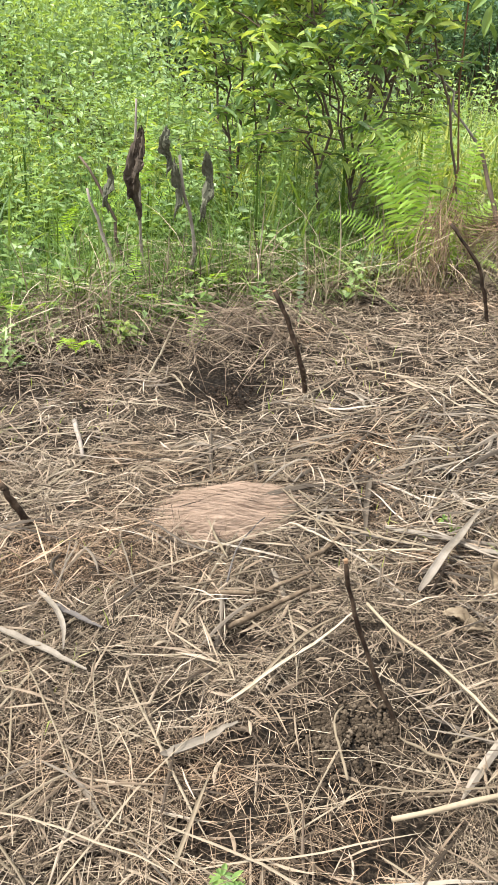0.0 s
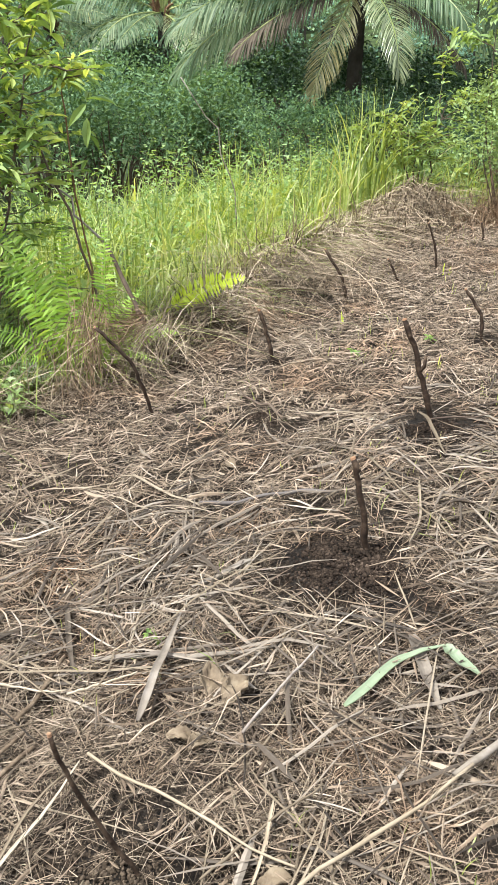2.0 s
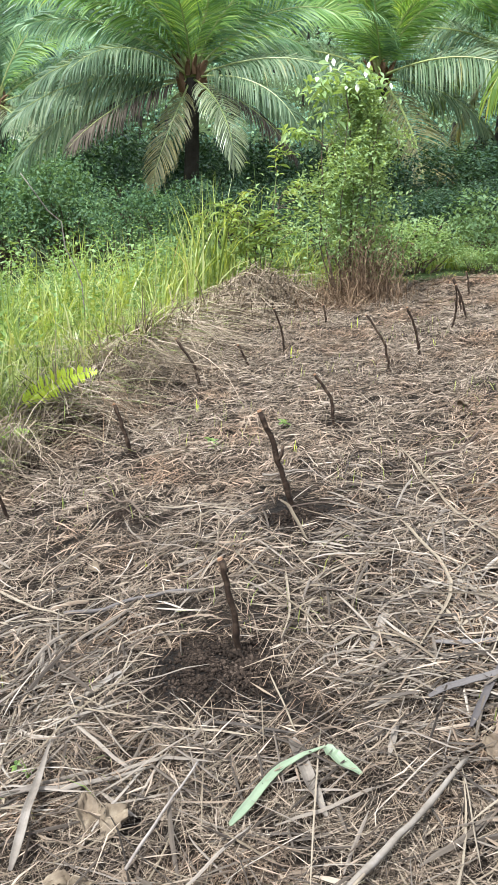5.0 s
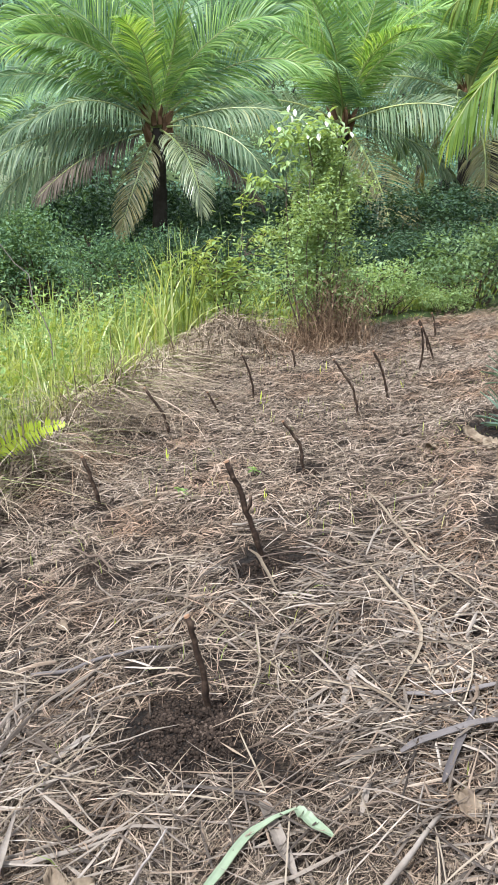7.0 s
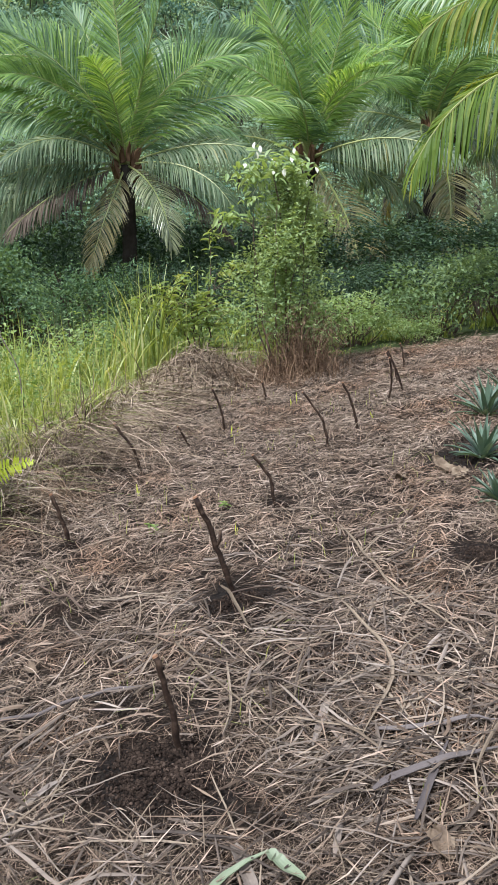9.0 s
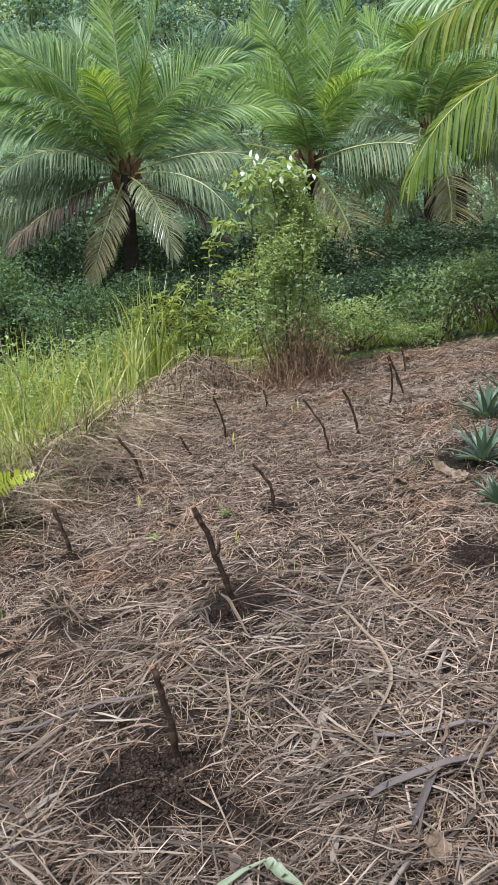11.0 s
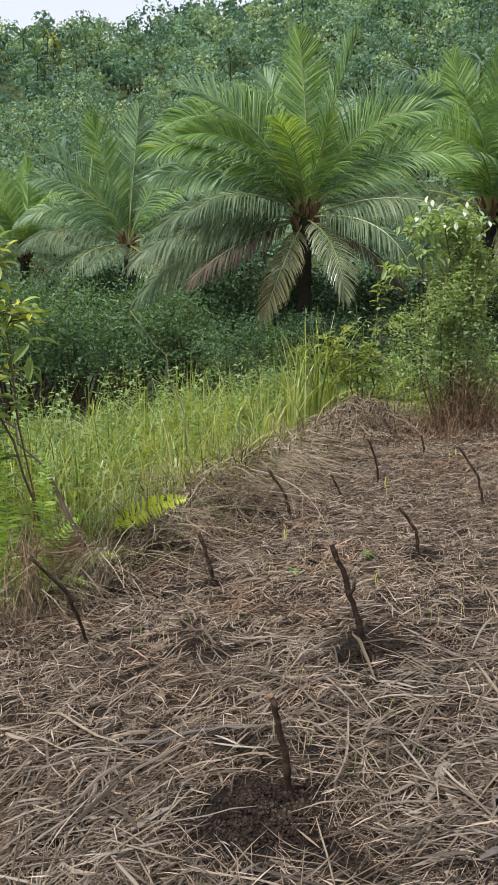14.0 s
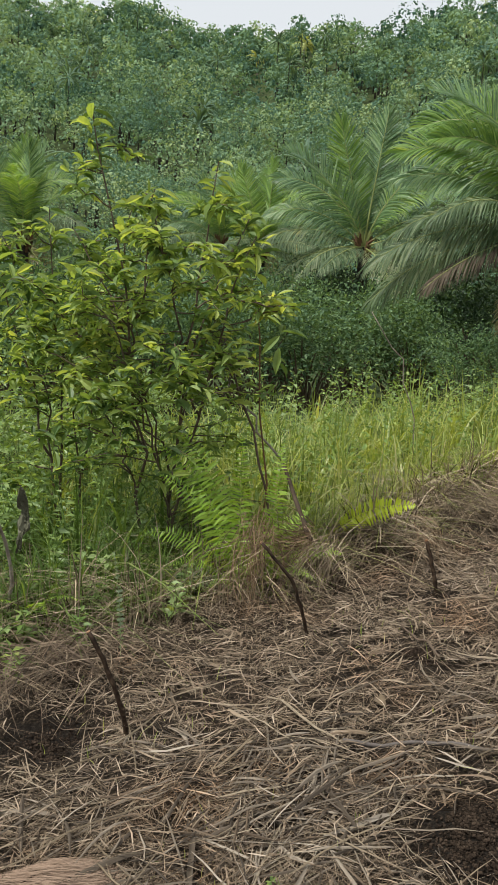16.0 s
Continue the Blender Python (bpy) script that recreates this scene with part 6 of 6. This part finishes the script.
    thing("straw_pieces", "pale short cut straw strewn on top", "straw", mesh_of("straw_pieces", v, f, STRAW_PALE), kind="stuff")
    # short cut stubble and curled scraps standing up out of the layer
    x, y, r = straw_places(26000, g, 0.56)
    n = len(x)
    v, f = blades(x, y, g.uniform(0.025, 0.085, n), g.uniform(0.0018, 0.0045, n) * (0.8 + 0.15 * r), g.uniform(0, 6.28, n), np.abs(g.normal(1.0, 0.6, n)), 3, g=g)
    thing("straw_stubble", "short curled stubble standing out of straw", "straw", mesh_of("straw_stubble", v, f, STRAW_FINE), kind="stuff")
    # drifts of broad dead blades
    for cx, cy, sx, sy, way, spread, n in [(0.75, 1.75, 0.28, 0.4, 0.15, 0.55, 300), (-0.6, 1.85, 0.2, 0.25, 1.0, 0.5, 170), (0.75, 2.6, 0.25, 0.4, 2.4, 0.5, 200), (0.05, 1.0, 0.3, 0.25, 0.3, 0.8, 90), (-0.3, 1.3, 0.3, 0.15, 0.0, 0.5, 90)]:
        x, y = g.normal(cx, sx, n), g.normal(cy, sy, n)
        keep = np.ones(n, bool)
        for a, b, s, h in HEAPS:
            keep &= np.hypot(x - a, y - b) > s * 0.95
        x, y = x[keep], y[keep]
        n = len(x)
        v, f = lay_straw(x, y, g.normal(way, spread * 1.5, n), g.uniform(0.1, 0.38, n), np.exp(g.normal(math.log(0.0055), 0.42, n)).clip(0.0025, 0.014), g.normal(0, 0.05, n), g.uniform(0.01, 0.035, n), g.normal(0, 0.05, n), 6, True, np.abs(g.normal(0, 0.02, n)), g=g)
        strip_parts("blade", v, 6, DRIFT, thing("grass_drift", "drift of broad grey-brown dead grass blades", "straw", group="drifts of dead grass"))


build_straw()


def hay_heap(x, y, r, h, seed):
    g = np.random.default_rng(seed)
    n = int(1300 * (r / 0.5) ** 2)
    px, py = x + g.normal(0, r * 0.55, n), y + g.normal(0, r * 0.5, n)
    v, f = lay_straw(px, py, g.uniform(0, 6.28, n), g.uniform(0.1, 0.5, n), g.uniform(0.002, 0.005, n) * (0.7 + 0.14 * y), g.normal(0, 0.25, n), g.uniform(0, 0.05, n), g.normal(0, 0.22, n), 6, True, np.abs(g.normal(0, 0.12, n)), g=g)
    thing("hay_heap", "heap of cut tan hay at the clearing's edge", "hay", mesh_of("hay_heap", v, f, STRAW if y < 4 else DRY_GRASS), kind="stuff")


for i, c in enumerate(HAYS):
    hay_heap(*c, 500 + i)


# ---- single pieces lying on the straw ----
def lying(name, label, category, pts, width, mat, lift=0.03, flat=True, seed=1, group=""):
    """A long flat blade or round stick along a few plan points."""
    g = np.random.default_rng(seed)
    pts = np.asarray(pts, float)
    d = np.concatenate([[0], np.cumsum(np.hypot(*np.diff(pts, axis=0).T))])
    m = 12
    t = np.linspace(0, d[-1], m)
    px, py = (np.interp(t, d, pts[:, j]) for j in (0, 1))
    if len(pts) > 2:
        for _ in range(3):
            px[1:-1], py[1:-1] = (px[:-2] + 2 * px[1:-1] + px[2:]) / 4, (py[:-2] + 2 * py[1:-1] + py[2:]) / 4
    pz = np.array(hz(px, py)) + lift + g.normal(0, 0.002, m)
    if flat:
        tx, ty = np.gradient(px), np.gradient(py)
        k = np.hypot(tx, ty)
        side = np.stack([-ty / k, tx / k, 0 * k], -1)
        w = width * np.interp(np.linspace(0, 1, m), [0, 0.12, 0.6, 1], [0.45, 1, 0.95, 0.25])[:, None] / 2
        c = np.stack([px, py, pz], -1)
        up = np.array([[0, 0, 1.0]])
        ring = np.stack([c - side * w + up * w * 0.35, c - side * w * 0.45, c - up * w * 0.12, c + side * w * 0.5 + up * w * 0.02, c + side * w + up * w * 0.4], 1)
        v = np.concatenate([ring, ring - up * 0.0025], 1)
        order = [0, 1, 2, 3, 4, 9, 8, 7, 6, 5]
        v = v[:, order].reshape(-1, 3)
        kk = np.arange(10)
        q = np.concatenate([np.stack([i * 10 + kk, i * 10 + (kk + 1) % 10, (i + 1) * 10 + (kk + 1) % 10, (i + 1) * 10 + kk], 1) for i in range(m - 1)])
        me = Heap().add(v, q).mesh(name, [mat])
    else:
        rad = width / 2 * np.linspace(1, 0.7, m) * g.uniform(0.92, 1.08, m) * np.where(np.arange(m) % 5 == 2, 1.15, 1)
        me = Heap().add(*tube(np.stack([px, py, pz], -1), rad, 8)).mesh(name, [mat], True)
    return thing(name, label, category, me, group=group)


L = lying
L("dry_cane", "flat pale grey split cane lying on straw", "cane", [(-0.56, 1.03), (-0.53, 1.49)], 0.022, CANE, 0.06)
L("dry_cane", "long flat grey cane blade under another cane", "cane", [(-0.75, 1.31), (-0.43, 1.31), (-0.25, 1.33)], 0.02, CANE, 0.04, seed=2)
L("dry_cane", "short pale broken cane lying on straw", "cane", [(-0.84, 0.3), (-0.75, 0.45)], 0.02, CANE, 0.045, seed=3)
L("dry_cane", "broken pale cane at the straw's edge", "cane", [(-1.41, 0.46), (-1.13, 0.44)], 0.018, CANE, 0.045, seed=4)
L("withered_grass_leaf", "thin silvery bent dead blade", "dead leaf", [(-1.42, 0.62), (-1.29, 0.56), (-1.22, 0.47)], 0.014, CANE, 0.05, seed=5)
L("withered_grass_leaf", "thin grey dead blade", "dead leaf", [(-1.35, 0.6), (-1.2, 0.59)], 0.015, DARK_BLADE, 0.04, seed=6)
L("dry_stalk", "long straight pale yellow grass stalk", "stalk", [(-0.65, 0.904), (-0.162, 0.605)], 0.0075, PALE_STALK, 0.055, False, 7)
L("dry_stalk", "thick pale grass stalk lying across straw", "stalk", [(-0.389, 0.366), (0.21, 0.872)], 0.0105, PALE_STALK, 0.055, False, 8)
L("dry_stalk", "thin tan stalk beside dark soil", "stalk", [(-0.345, 0.592), (-0.11, 0.837)], 0.006, STALK, 0.05, False, 9)
L("dry_stalk", "thin curved pale stalk on straw", "stalk", [(-0.214, 0.79), (-0.225, 0.65), (-0.26, 0.514)], 0.007, PALE_STALK, 0.052, True, 41)
L("dry_stalk", "thin pale stalk at the soil's edge", "stalk", [(-0.44, 0.55), (-0.279, 0.552)], 0.006, STALK, 0.05, True, 42)
L("dry_stalk", "long thin tan stalk over straw", "stalk", [(-1.117, 0.785), (-0.964, 0.948), (-0.815, 1.046)], 0.006, STALK, 0.05, False, 43)
L("dry_stalk", "pale stalk lying toward dark soil", "stalk", [(-0.795, 0.48), (-0.665, 0.886)], 0.008, PALE_STALK, 0.05, True, 44)
L("dry_stalk", "bent pale stalk lying over straw", "stalk", [(-0.769, 0.532), (-0.744, 0.789), (-0.685, 0.861)], 0.007, STALK, 0.05, True, 45)
L("dry_stalk", "straight tan stalk on straw", "stalk", [(-0.207, 0.402), (-0.089, 0.562)], 0.007, STALK, 0.048, False, 46)
L("dry_stalk", "short pale stalk end on straw", "stalk", [(-0.166, 0.398), (-0.079, 0.465)], 0.009, PALE_STALK, 0.048, True, 47)
L("dry_stalk", "thin stalk slanting over straw", "stalk", [(-1.102, 1.361), (-0.802, 1.139)], 0.006, STALK, 0.05, False, 48)
L("dry_stalk", "pale stalk beside a split cane", "stalk", [(-0.986, 1.179), (-0.782, 1.174)], 0.007, PALE_STALK, 0.05, False, 49)
L("dry_stalk", "pale stalk end beside a split cane", "stalk", [(-0.775, 1.156), (-0.6, 1.216)], 0.007, PALE_STALK, 0.05, False, 50)
L("dry_stalk", "thin pale stalk on straw", "stalk", [(-0.68, 0.09), (-0.74, 0.32)], 0.008, STALK, 0.04, True, 10)
L("dead_stick", "brown weathered stick half buried in straw", "stick", [(-0.88, 1.06), (-0.828, 1.315)], 0.014, ROTTEN, 0.035, False, 11)
L("dead_stick", "dark rotten stick beside a paler one", "stick", [(-0.935, 0.735), (-0.873, 0.85), (-0.8, 0.975)], 0.015, ROTTEN, 0.034, False, 12)
L("dead_stick", "dark split branch among straw", "stick", [(-1.042, 0.82), (-0.903, 0.9), (-0.841, 1.012)], 0.013, ROTTEN, 0.04, False, 51)
L("dead_stick", "long thin dark stick over hay", "stick", [(-2.24, 2.74), (-1.72, 2.52)], 0.016, TWIG, 0.10, False, 13)
L("dead_stick", "short weathered stick in straw", "stick", [(-2.01, 1.51), (-1.81, 1.3)], 0.018, PALE_BARK, 0.04, False, 14)
L("bent_stem", "thin hooked dry stem over dark soil", "stem", [(-0.49, 0.4), (-0.58, 0.53), (-0.57, 0.57)], 0.006, STALK, 0.05, False, 15)
L("bent_stem", "thin dark curved stem on pale earth", "stem", [(-1.013, 0.87), (-1.064, 1.018), (-1.072, 1.195)], 0.005, DARK_BLADE, 0.05, False, 16)
L("dead_stick", "long brown dead branch along heaped hay", "stick", [(-2.2, 2.85), (-2.92, 2.94), (-3.5, 2.67)], 0.026, HAY, 0.12, False, 17)
L("dead_stick", "thin stalk leaning over heaped hay", "stick", [(-2.38, 2.88), (-1.96, 1.91)], 0.012, STALK, 0.09, False, 18)
L("rolled_dead_leaf", "rolled pale tan dead leaf blade", "dead leaf", [(-0.9, 1.59), (-0.84, 1.4), (-0.77, 1.21)], 0.017, DRIFT, 0.035, True, 19)
L("green_leaf_blade", "fallen pale green strap leaf folded over on straw", "leaf", [(-0.06, 1.1), (0.08, 1.27), (0.2, 1.31)], 0.024, GREEN_BLADE, 0.045, True, 20)
L("green_leaf_blade", "short green leaf end on straw", "leaf", [(0.2, 1.315), (0.27, 1.19)], 0.034, GREEN_BLADE, 0.04, True, 21)
L("dry_stalk", "thick pale bent stalk on straw", "stalk", [(0.17, 0.85), (0.36, 1.01), (0.53, 1.18)], 0.018, CANE, 0.05, False, 22)
L("dry_stalk", "long pale stalk curving over straw", "stalk", [(0.94, 3.5), (0.96, 2.65), (1.1, 1.98)], 0.012, STALK, 0.045, True, 23)
L("dead_grass_leaf", "broad pale blade curved into a hook", "dead leaf", [(0.73, 2.6), (0.79, 2.05), (0.55, 1.7)], 0.014, STALK, 0.05, True, 24)
L("dead_stick", "dark grey stick lying across straw", "stick", [(-0.58, 2.22), (-0.21, 2.29), (-0.07, 2.27)], 0.016, DARK_BLADE, 0.035, False, 25)
L("dead_grass_leaf", "pale dead blade meeting a grey stick", "dead leaf", [(-0.95, 2.54), (-0.55, 2.17)], 0.012, STALK, 0.04, True, 26)
L("dead_stick", "curved dark twig lying on straw", "stick", [(0.96, 3.27), (1.17, 3.31), (1.37, 3.56)], 0.015, TWIG, 0.04, False, 27)
L("dead_stick", "thin brown twig on dark soil", "stick", [(0.3, 2.84), (0.62, 2.95)], 0.008, TWIG, 0.05, False, 28)
L("dead_grass_leaf", "pale blade at a cutting's foot", "dead leaf", [(0.28, 3.0), (0.34, 2.52)], 0.016, STALK, 0.05, True, 29)
L("dry_stalk", "pale stalk lying behind a cutting", "stalk", [(0.24, 3.38), (0.47, 3.3)], 0.012, CANE, 0.05, False, 30)
L("dry_stalk", "long tan stalk beside dark soil", "stalk", [(0.05, 2.52), (0.33, 1.78)], 0.008, STALK, 0.045, False, 31)
L("dry_stalk", "thin bent pale stalk", "stalk", [(0.22, 2.31), (0.2, 2.0), (0.15, 1.86)], 0.009, STALK, 0.05, True, 32)
L("dead_grass_leaf", "flat torn dead blade in straw", "dead leaf", [(0.12, 1.37), (0.17, 1.1)], 0.035, CANE, 0.035, True, 33)
L("dead_grass_leaf", "flat grey dead blade in straw", "dead leaf", [(0.51, 1.96), (0.41, 1.74)], 0.028, CANE, 0.035, True, 34)
L("dead_grass_leaf", "broad flat tan blade on straw", "dead leaf", [(-0.35, 1.8), (-0.53, 1.63)], 0.022, CANE, 0.035, True, 35)
L("withered_grass_leaf", "broad dark grey dead blade", "dead leaf", [(0.51, 1.44), (0.62, 1.49), (0.9, 1.52)], 0.026, DARK_BLADE, 0.05, True, 36)
L("withered_grass_leaf", "broad dark grey dead blade over straw", "dead leaf", [(0.6, 1.72), (0.97, 1.66)], 0.022, DARK_BLADE, 0.05, True, 37)
L("withered_grass_leaf", "bent dark dead blade", "dead leaf", [(0.58, 1.3), (0.78, 1.6)], 0.02, DARK_BLADE, 0.045, True, 38)
L("dead_stick", "thin dark twig leaning in straw", "stick", [(-0.3, 0.98), (-0.13, 1.32)], 0.008, PALE_BARK, 0.06, False, 39)
L("dead_stick", "weathered twig lying on straw", "stick", [(-0.32, 3.01), (-0.55, 3.45)], 0.012, TWIG, 0.05, False, 40)


def curled_leaf(x, y, size, seed, label, mat=DEAD_LEAF):
    """A broad dead leaf, cupped and crumpled, lying on the straw."""
    g = np.random.default_rng(seed)
    n, k = 12, 9
    s, c = np.linspace(0, 1, n)[:, None], np.linspace(-1, 1, k)[None]
    w = np.sin(np.pi * np.clip(s * 0.94 + 0.03, 0, 1)) ** 0.75 * 0.34
    px = (s - 0.5) + 0 * c + g.normal(0, 0.012, (n, k))
    py = w * np.sin(c * 1.25) * g.uniform(0.8, 1.1, (n, 1)) + g.normal(0, 0.02, (n, k))
    pz = w * (1 - np.cos(c * 1.25)) * 0.8 + 0.1 * np.sin(s * 5 + seed) + 0.05 * np.sin(c * 6 + s * 8 + seed) + g.normal(0, 0.022, (n, k))
    i = (np.arange(n - 1)[:, None] * k + np.arange(k - 1)[None]).ravel()
    v = np.stack([px, py, pz], -1).reshape(-1, 3) * size
    v[:, 2] -= v[:, 2].min()
    ob = thing("dead_leaf", label, "dead leaf", Heap().add(v, np.stack([i, i + 1, i + k + 1, i + k], 1)).mesh("dead_leaf", [mat], True), on(x, y, 0.018), "fallen dead leaves")
    ob.rotation_euler = (g.normal(0, 0.2), g.normal(0, 0.2), g.uniform(0, 6.28))
    m = ob.modifiers.new("thickness", "SOLIDIFY")
    m.thickness = 0.0015


for i, (x, y, s) in enumerate([(-0.4, 1.2, 0.12), (-0.33, 1.15, 0.1), (-0.45, 1.0, 0.07), (-0.4, 0.98, 0.07), (1.45, 4.08, 0.12), (1.7, 4.1, 0.16), (1.75, 3.95, 0.14),
                               (-0.2, 0.6, 0.07), (-0.14, 3.9, 0.1), (-0.5, 2.6, 0.07), (0.9, 1.1, 0.12), (0.62, 1.2, 0.1)]):
    curled_leaf(x, y, s, 600 + i, "curled tan dead leaf lying on straw")


# ---- pineapple plants ----
def pineapple(x, y, size, seed):
    g = np.random.default_rng(seed)
    ob = thing("pineapple_plant", "grey-green pineapple plant with stiff pointed leaves", "plant", at=on(x, y), group="pineapple plants")
    for i in range(30):
        u = i / 29
        hd, e0 = i * 2.4, np.radians(20 + 62 * u + g.normal(0, 6))
        ln = size * (0.62 + 0.38 * math.sin(u * 2.6)) * g.uniform(0.85, 1.1)
        s = np.linspace(0, 1, 7)
        el = e0 - s * (0.7 - 0.5 * u)
        out, up = np.cumsum(np.cos(el)) * ln / 7, np.cumsum(np.sin(el)) * ln / 7
        c = np.stack([np.cos(hd) * out, np.sin(hd) * out, up], -1)
        sd = np.array([-math.sin(hd), math.cos(hd), 0.0])
        w = (0.018 * np.interp(s, [0, 0.4, 1], [0.9, 1.0, 0.05]))[:, None]
        rim = np.stack([c - sd * w + [0, 0, 0.008], c, c + sd * w + [0, 0, 0.008]], 1).reshape(-1, 3)
        b = np.arange(6) * 3
        f = np.concatenate([np.stack([b, b + 1, b + 4, b + 3], 1), np.stack([b + 1, b + 2, b + 5, b + 4], 1)])
        part("leaf", Heap().add(rim, f).mesh("leaf", [PINE]), ob)


pineapple(1.99, 4.2, 0.3, 1)
pineapple(2.42, 5.15, 0.36, 2)
pineapple(1.78, 3.5, 0.2, 3)
pineapple(2.75, 5.5, 0.35, 4)


# leafy sprig reaching in beside the pineapples
def sprig(x, y, z, ln, seed, label):
    g = np.random.default_rng(seed)
    ob = thing("leafy_sapling", label, "sapling", at=on(x, y))
    top = np.array([0, 0, z])
    p = bent((0, 0, -0.03), top, (0.05, 0, 0), 10, 0.012, g)
    part("stem", Heap().add(*tube(p, np.linspace(0.012, 0.004, 10), 6)).mesh("stem", [TWIG]), ob)
    q = np.concatenate([p[[9] * 8], p[[8] * 6], p[[7] * 6], p[[6] * 4]])
    h = np.arange(len(q)) * 2.4
    rot = turned(h, g.normal(0.1, 0.35, len(q)), g.normal(0, 0.3, len(q)))
    sz = g.uniform(0.7, 1.1, len(q)) * ln
    shape = Heap().add(BIG_V * [1, 0.4, 1.2], BIG_F).mesh("leaf", [LIME])
    for i in range(len(q)):
        lf = part("leaf", shape, ob)
        lf.matrix_basis = Matrix.Translation(q[i]) @ Matrix(rot[i].tolist()).to_4x4() @ Matrix.Scale(sz[i], 4)


sprig(2.55, 5.0, 1.2, 0.16, 5, "slender sapling with pale green leaves")
sprig(0.43, 4.15, 0.07, 0.03, 6, "tiny bright green seedling in straw")
sprig(-0.0, 3.98, 0.05, 0.035, 7, "tiny dark green seedling in straw")
sprig(-0.62, 1.45, 0.03, 0.022, 8, "tiny bright green seedling between dead blades")
sprig(-0.6, 0.12, 0.04, 0.03, 9, "tiny yellow-green seedling in straw")


def shoot(x, y, high, seed):
    """A pair of young upright leaf blades."""
    g = np.random.default_rng(seed)
    ob = thing("young_shoot", "upright yellow-green leaf shoot coming through straw", "shoot", at=(x, y, float(hz(x, y))), group="young shoots")
    for j in range(2):
        n = 1
        v, f = blades(np.array([x + 0.008 * j]), np.array([y]), np.array([high * (1 - 0.35 * j)]), np.array([0.013]), np.array([g.uniform(0, 6.28)]), np.array([g.uniform(0.05, 0.3)]), 6, g=g)
        part("blade", mesh_of("blade", v - [x, y, float(hz(x, y))], f, FERN_BRIGHT), ob)


for i, (a, b, hh) in enumerate([(0.44, 3.72, 0.1), (0.37, 3.55, 0.06), (0.7, 5.86, 0.12), (0.74, 5.84, 0.09), (-0.04, 4.75, 0.11), (0.02, 4.95, 0.07), (1.3, 6.6, 0.1), (1.36, 6.62, 0.12), (1.75, 5.7, 0.08), (-0.3, 2.6, 0.05)]):
    shoot(a, b, hh, 900 + i)


# ---- smooth tan patch of unclear nature, built as matted grass ----
def tan_mat():
    g = np.random.default_rng(70)
    x, y = -1.2, 1.22
    n = 40
    u = np.linspace(-1, 1, n)
    a, b = np.meshgrid(u, u, indexing="ij")
    rr = np.hypot(a, b)
    sh = np.clip(1 - rr ** 2, 0, 1) ** 0.7
    px, py = x + a * 0.17 + b * 0.06, y + b * 0.21
    edge = 0.05 * np.clip(-b, 0, 1) * (np.abs(b) < 0.5)
    pz = hz(px, py) - 0.01 + 0.045 * sh + edge * sh + 0.006 * np.sin(a * 9 + 3 * b) * sh
    i = (np.arange(n - 1)[:, None] * n + np.arange(n - 1)[None]).ravel()
    v = np.stack([px, py, pz], -1).reshape(-1, 3)
    ob = thing("matted_grass", "smooth tan patch built as a mat of fine dead grass", "grass mat", at=(0, 0, 0))
    part("mat", Heap().add(v, np.stack([i, i + n, i + n + 1, i + 1], 1)).mesh("mat", [TAN], True), ob)
    m = 1500
    q, t = np.sqrt(g.random(m)), g.uniform(0, 6.28, m)
    sx, sy = x + np.cos(t) * q * 0.17 + np.sin(t) * q * 0.06, y + np.sin(t) * q * 0.2
    v, f = lay_straw(sx, sy, g.normal(0.35, 0.18, m), g.uniform(0.05, 0.14, m), g.uniform(0.001, 0.002, m), g.normal(0, 0.1, m), 0.05 * np.clip(1 - q * q, 0, 1) ** 0.7 + 0.008, g.normal(0, 0.02, m), 4, False, g=g)
    part("fine_straw", mesh_of("fine_straw", v, f, TAN), ob)


tan_mat()
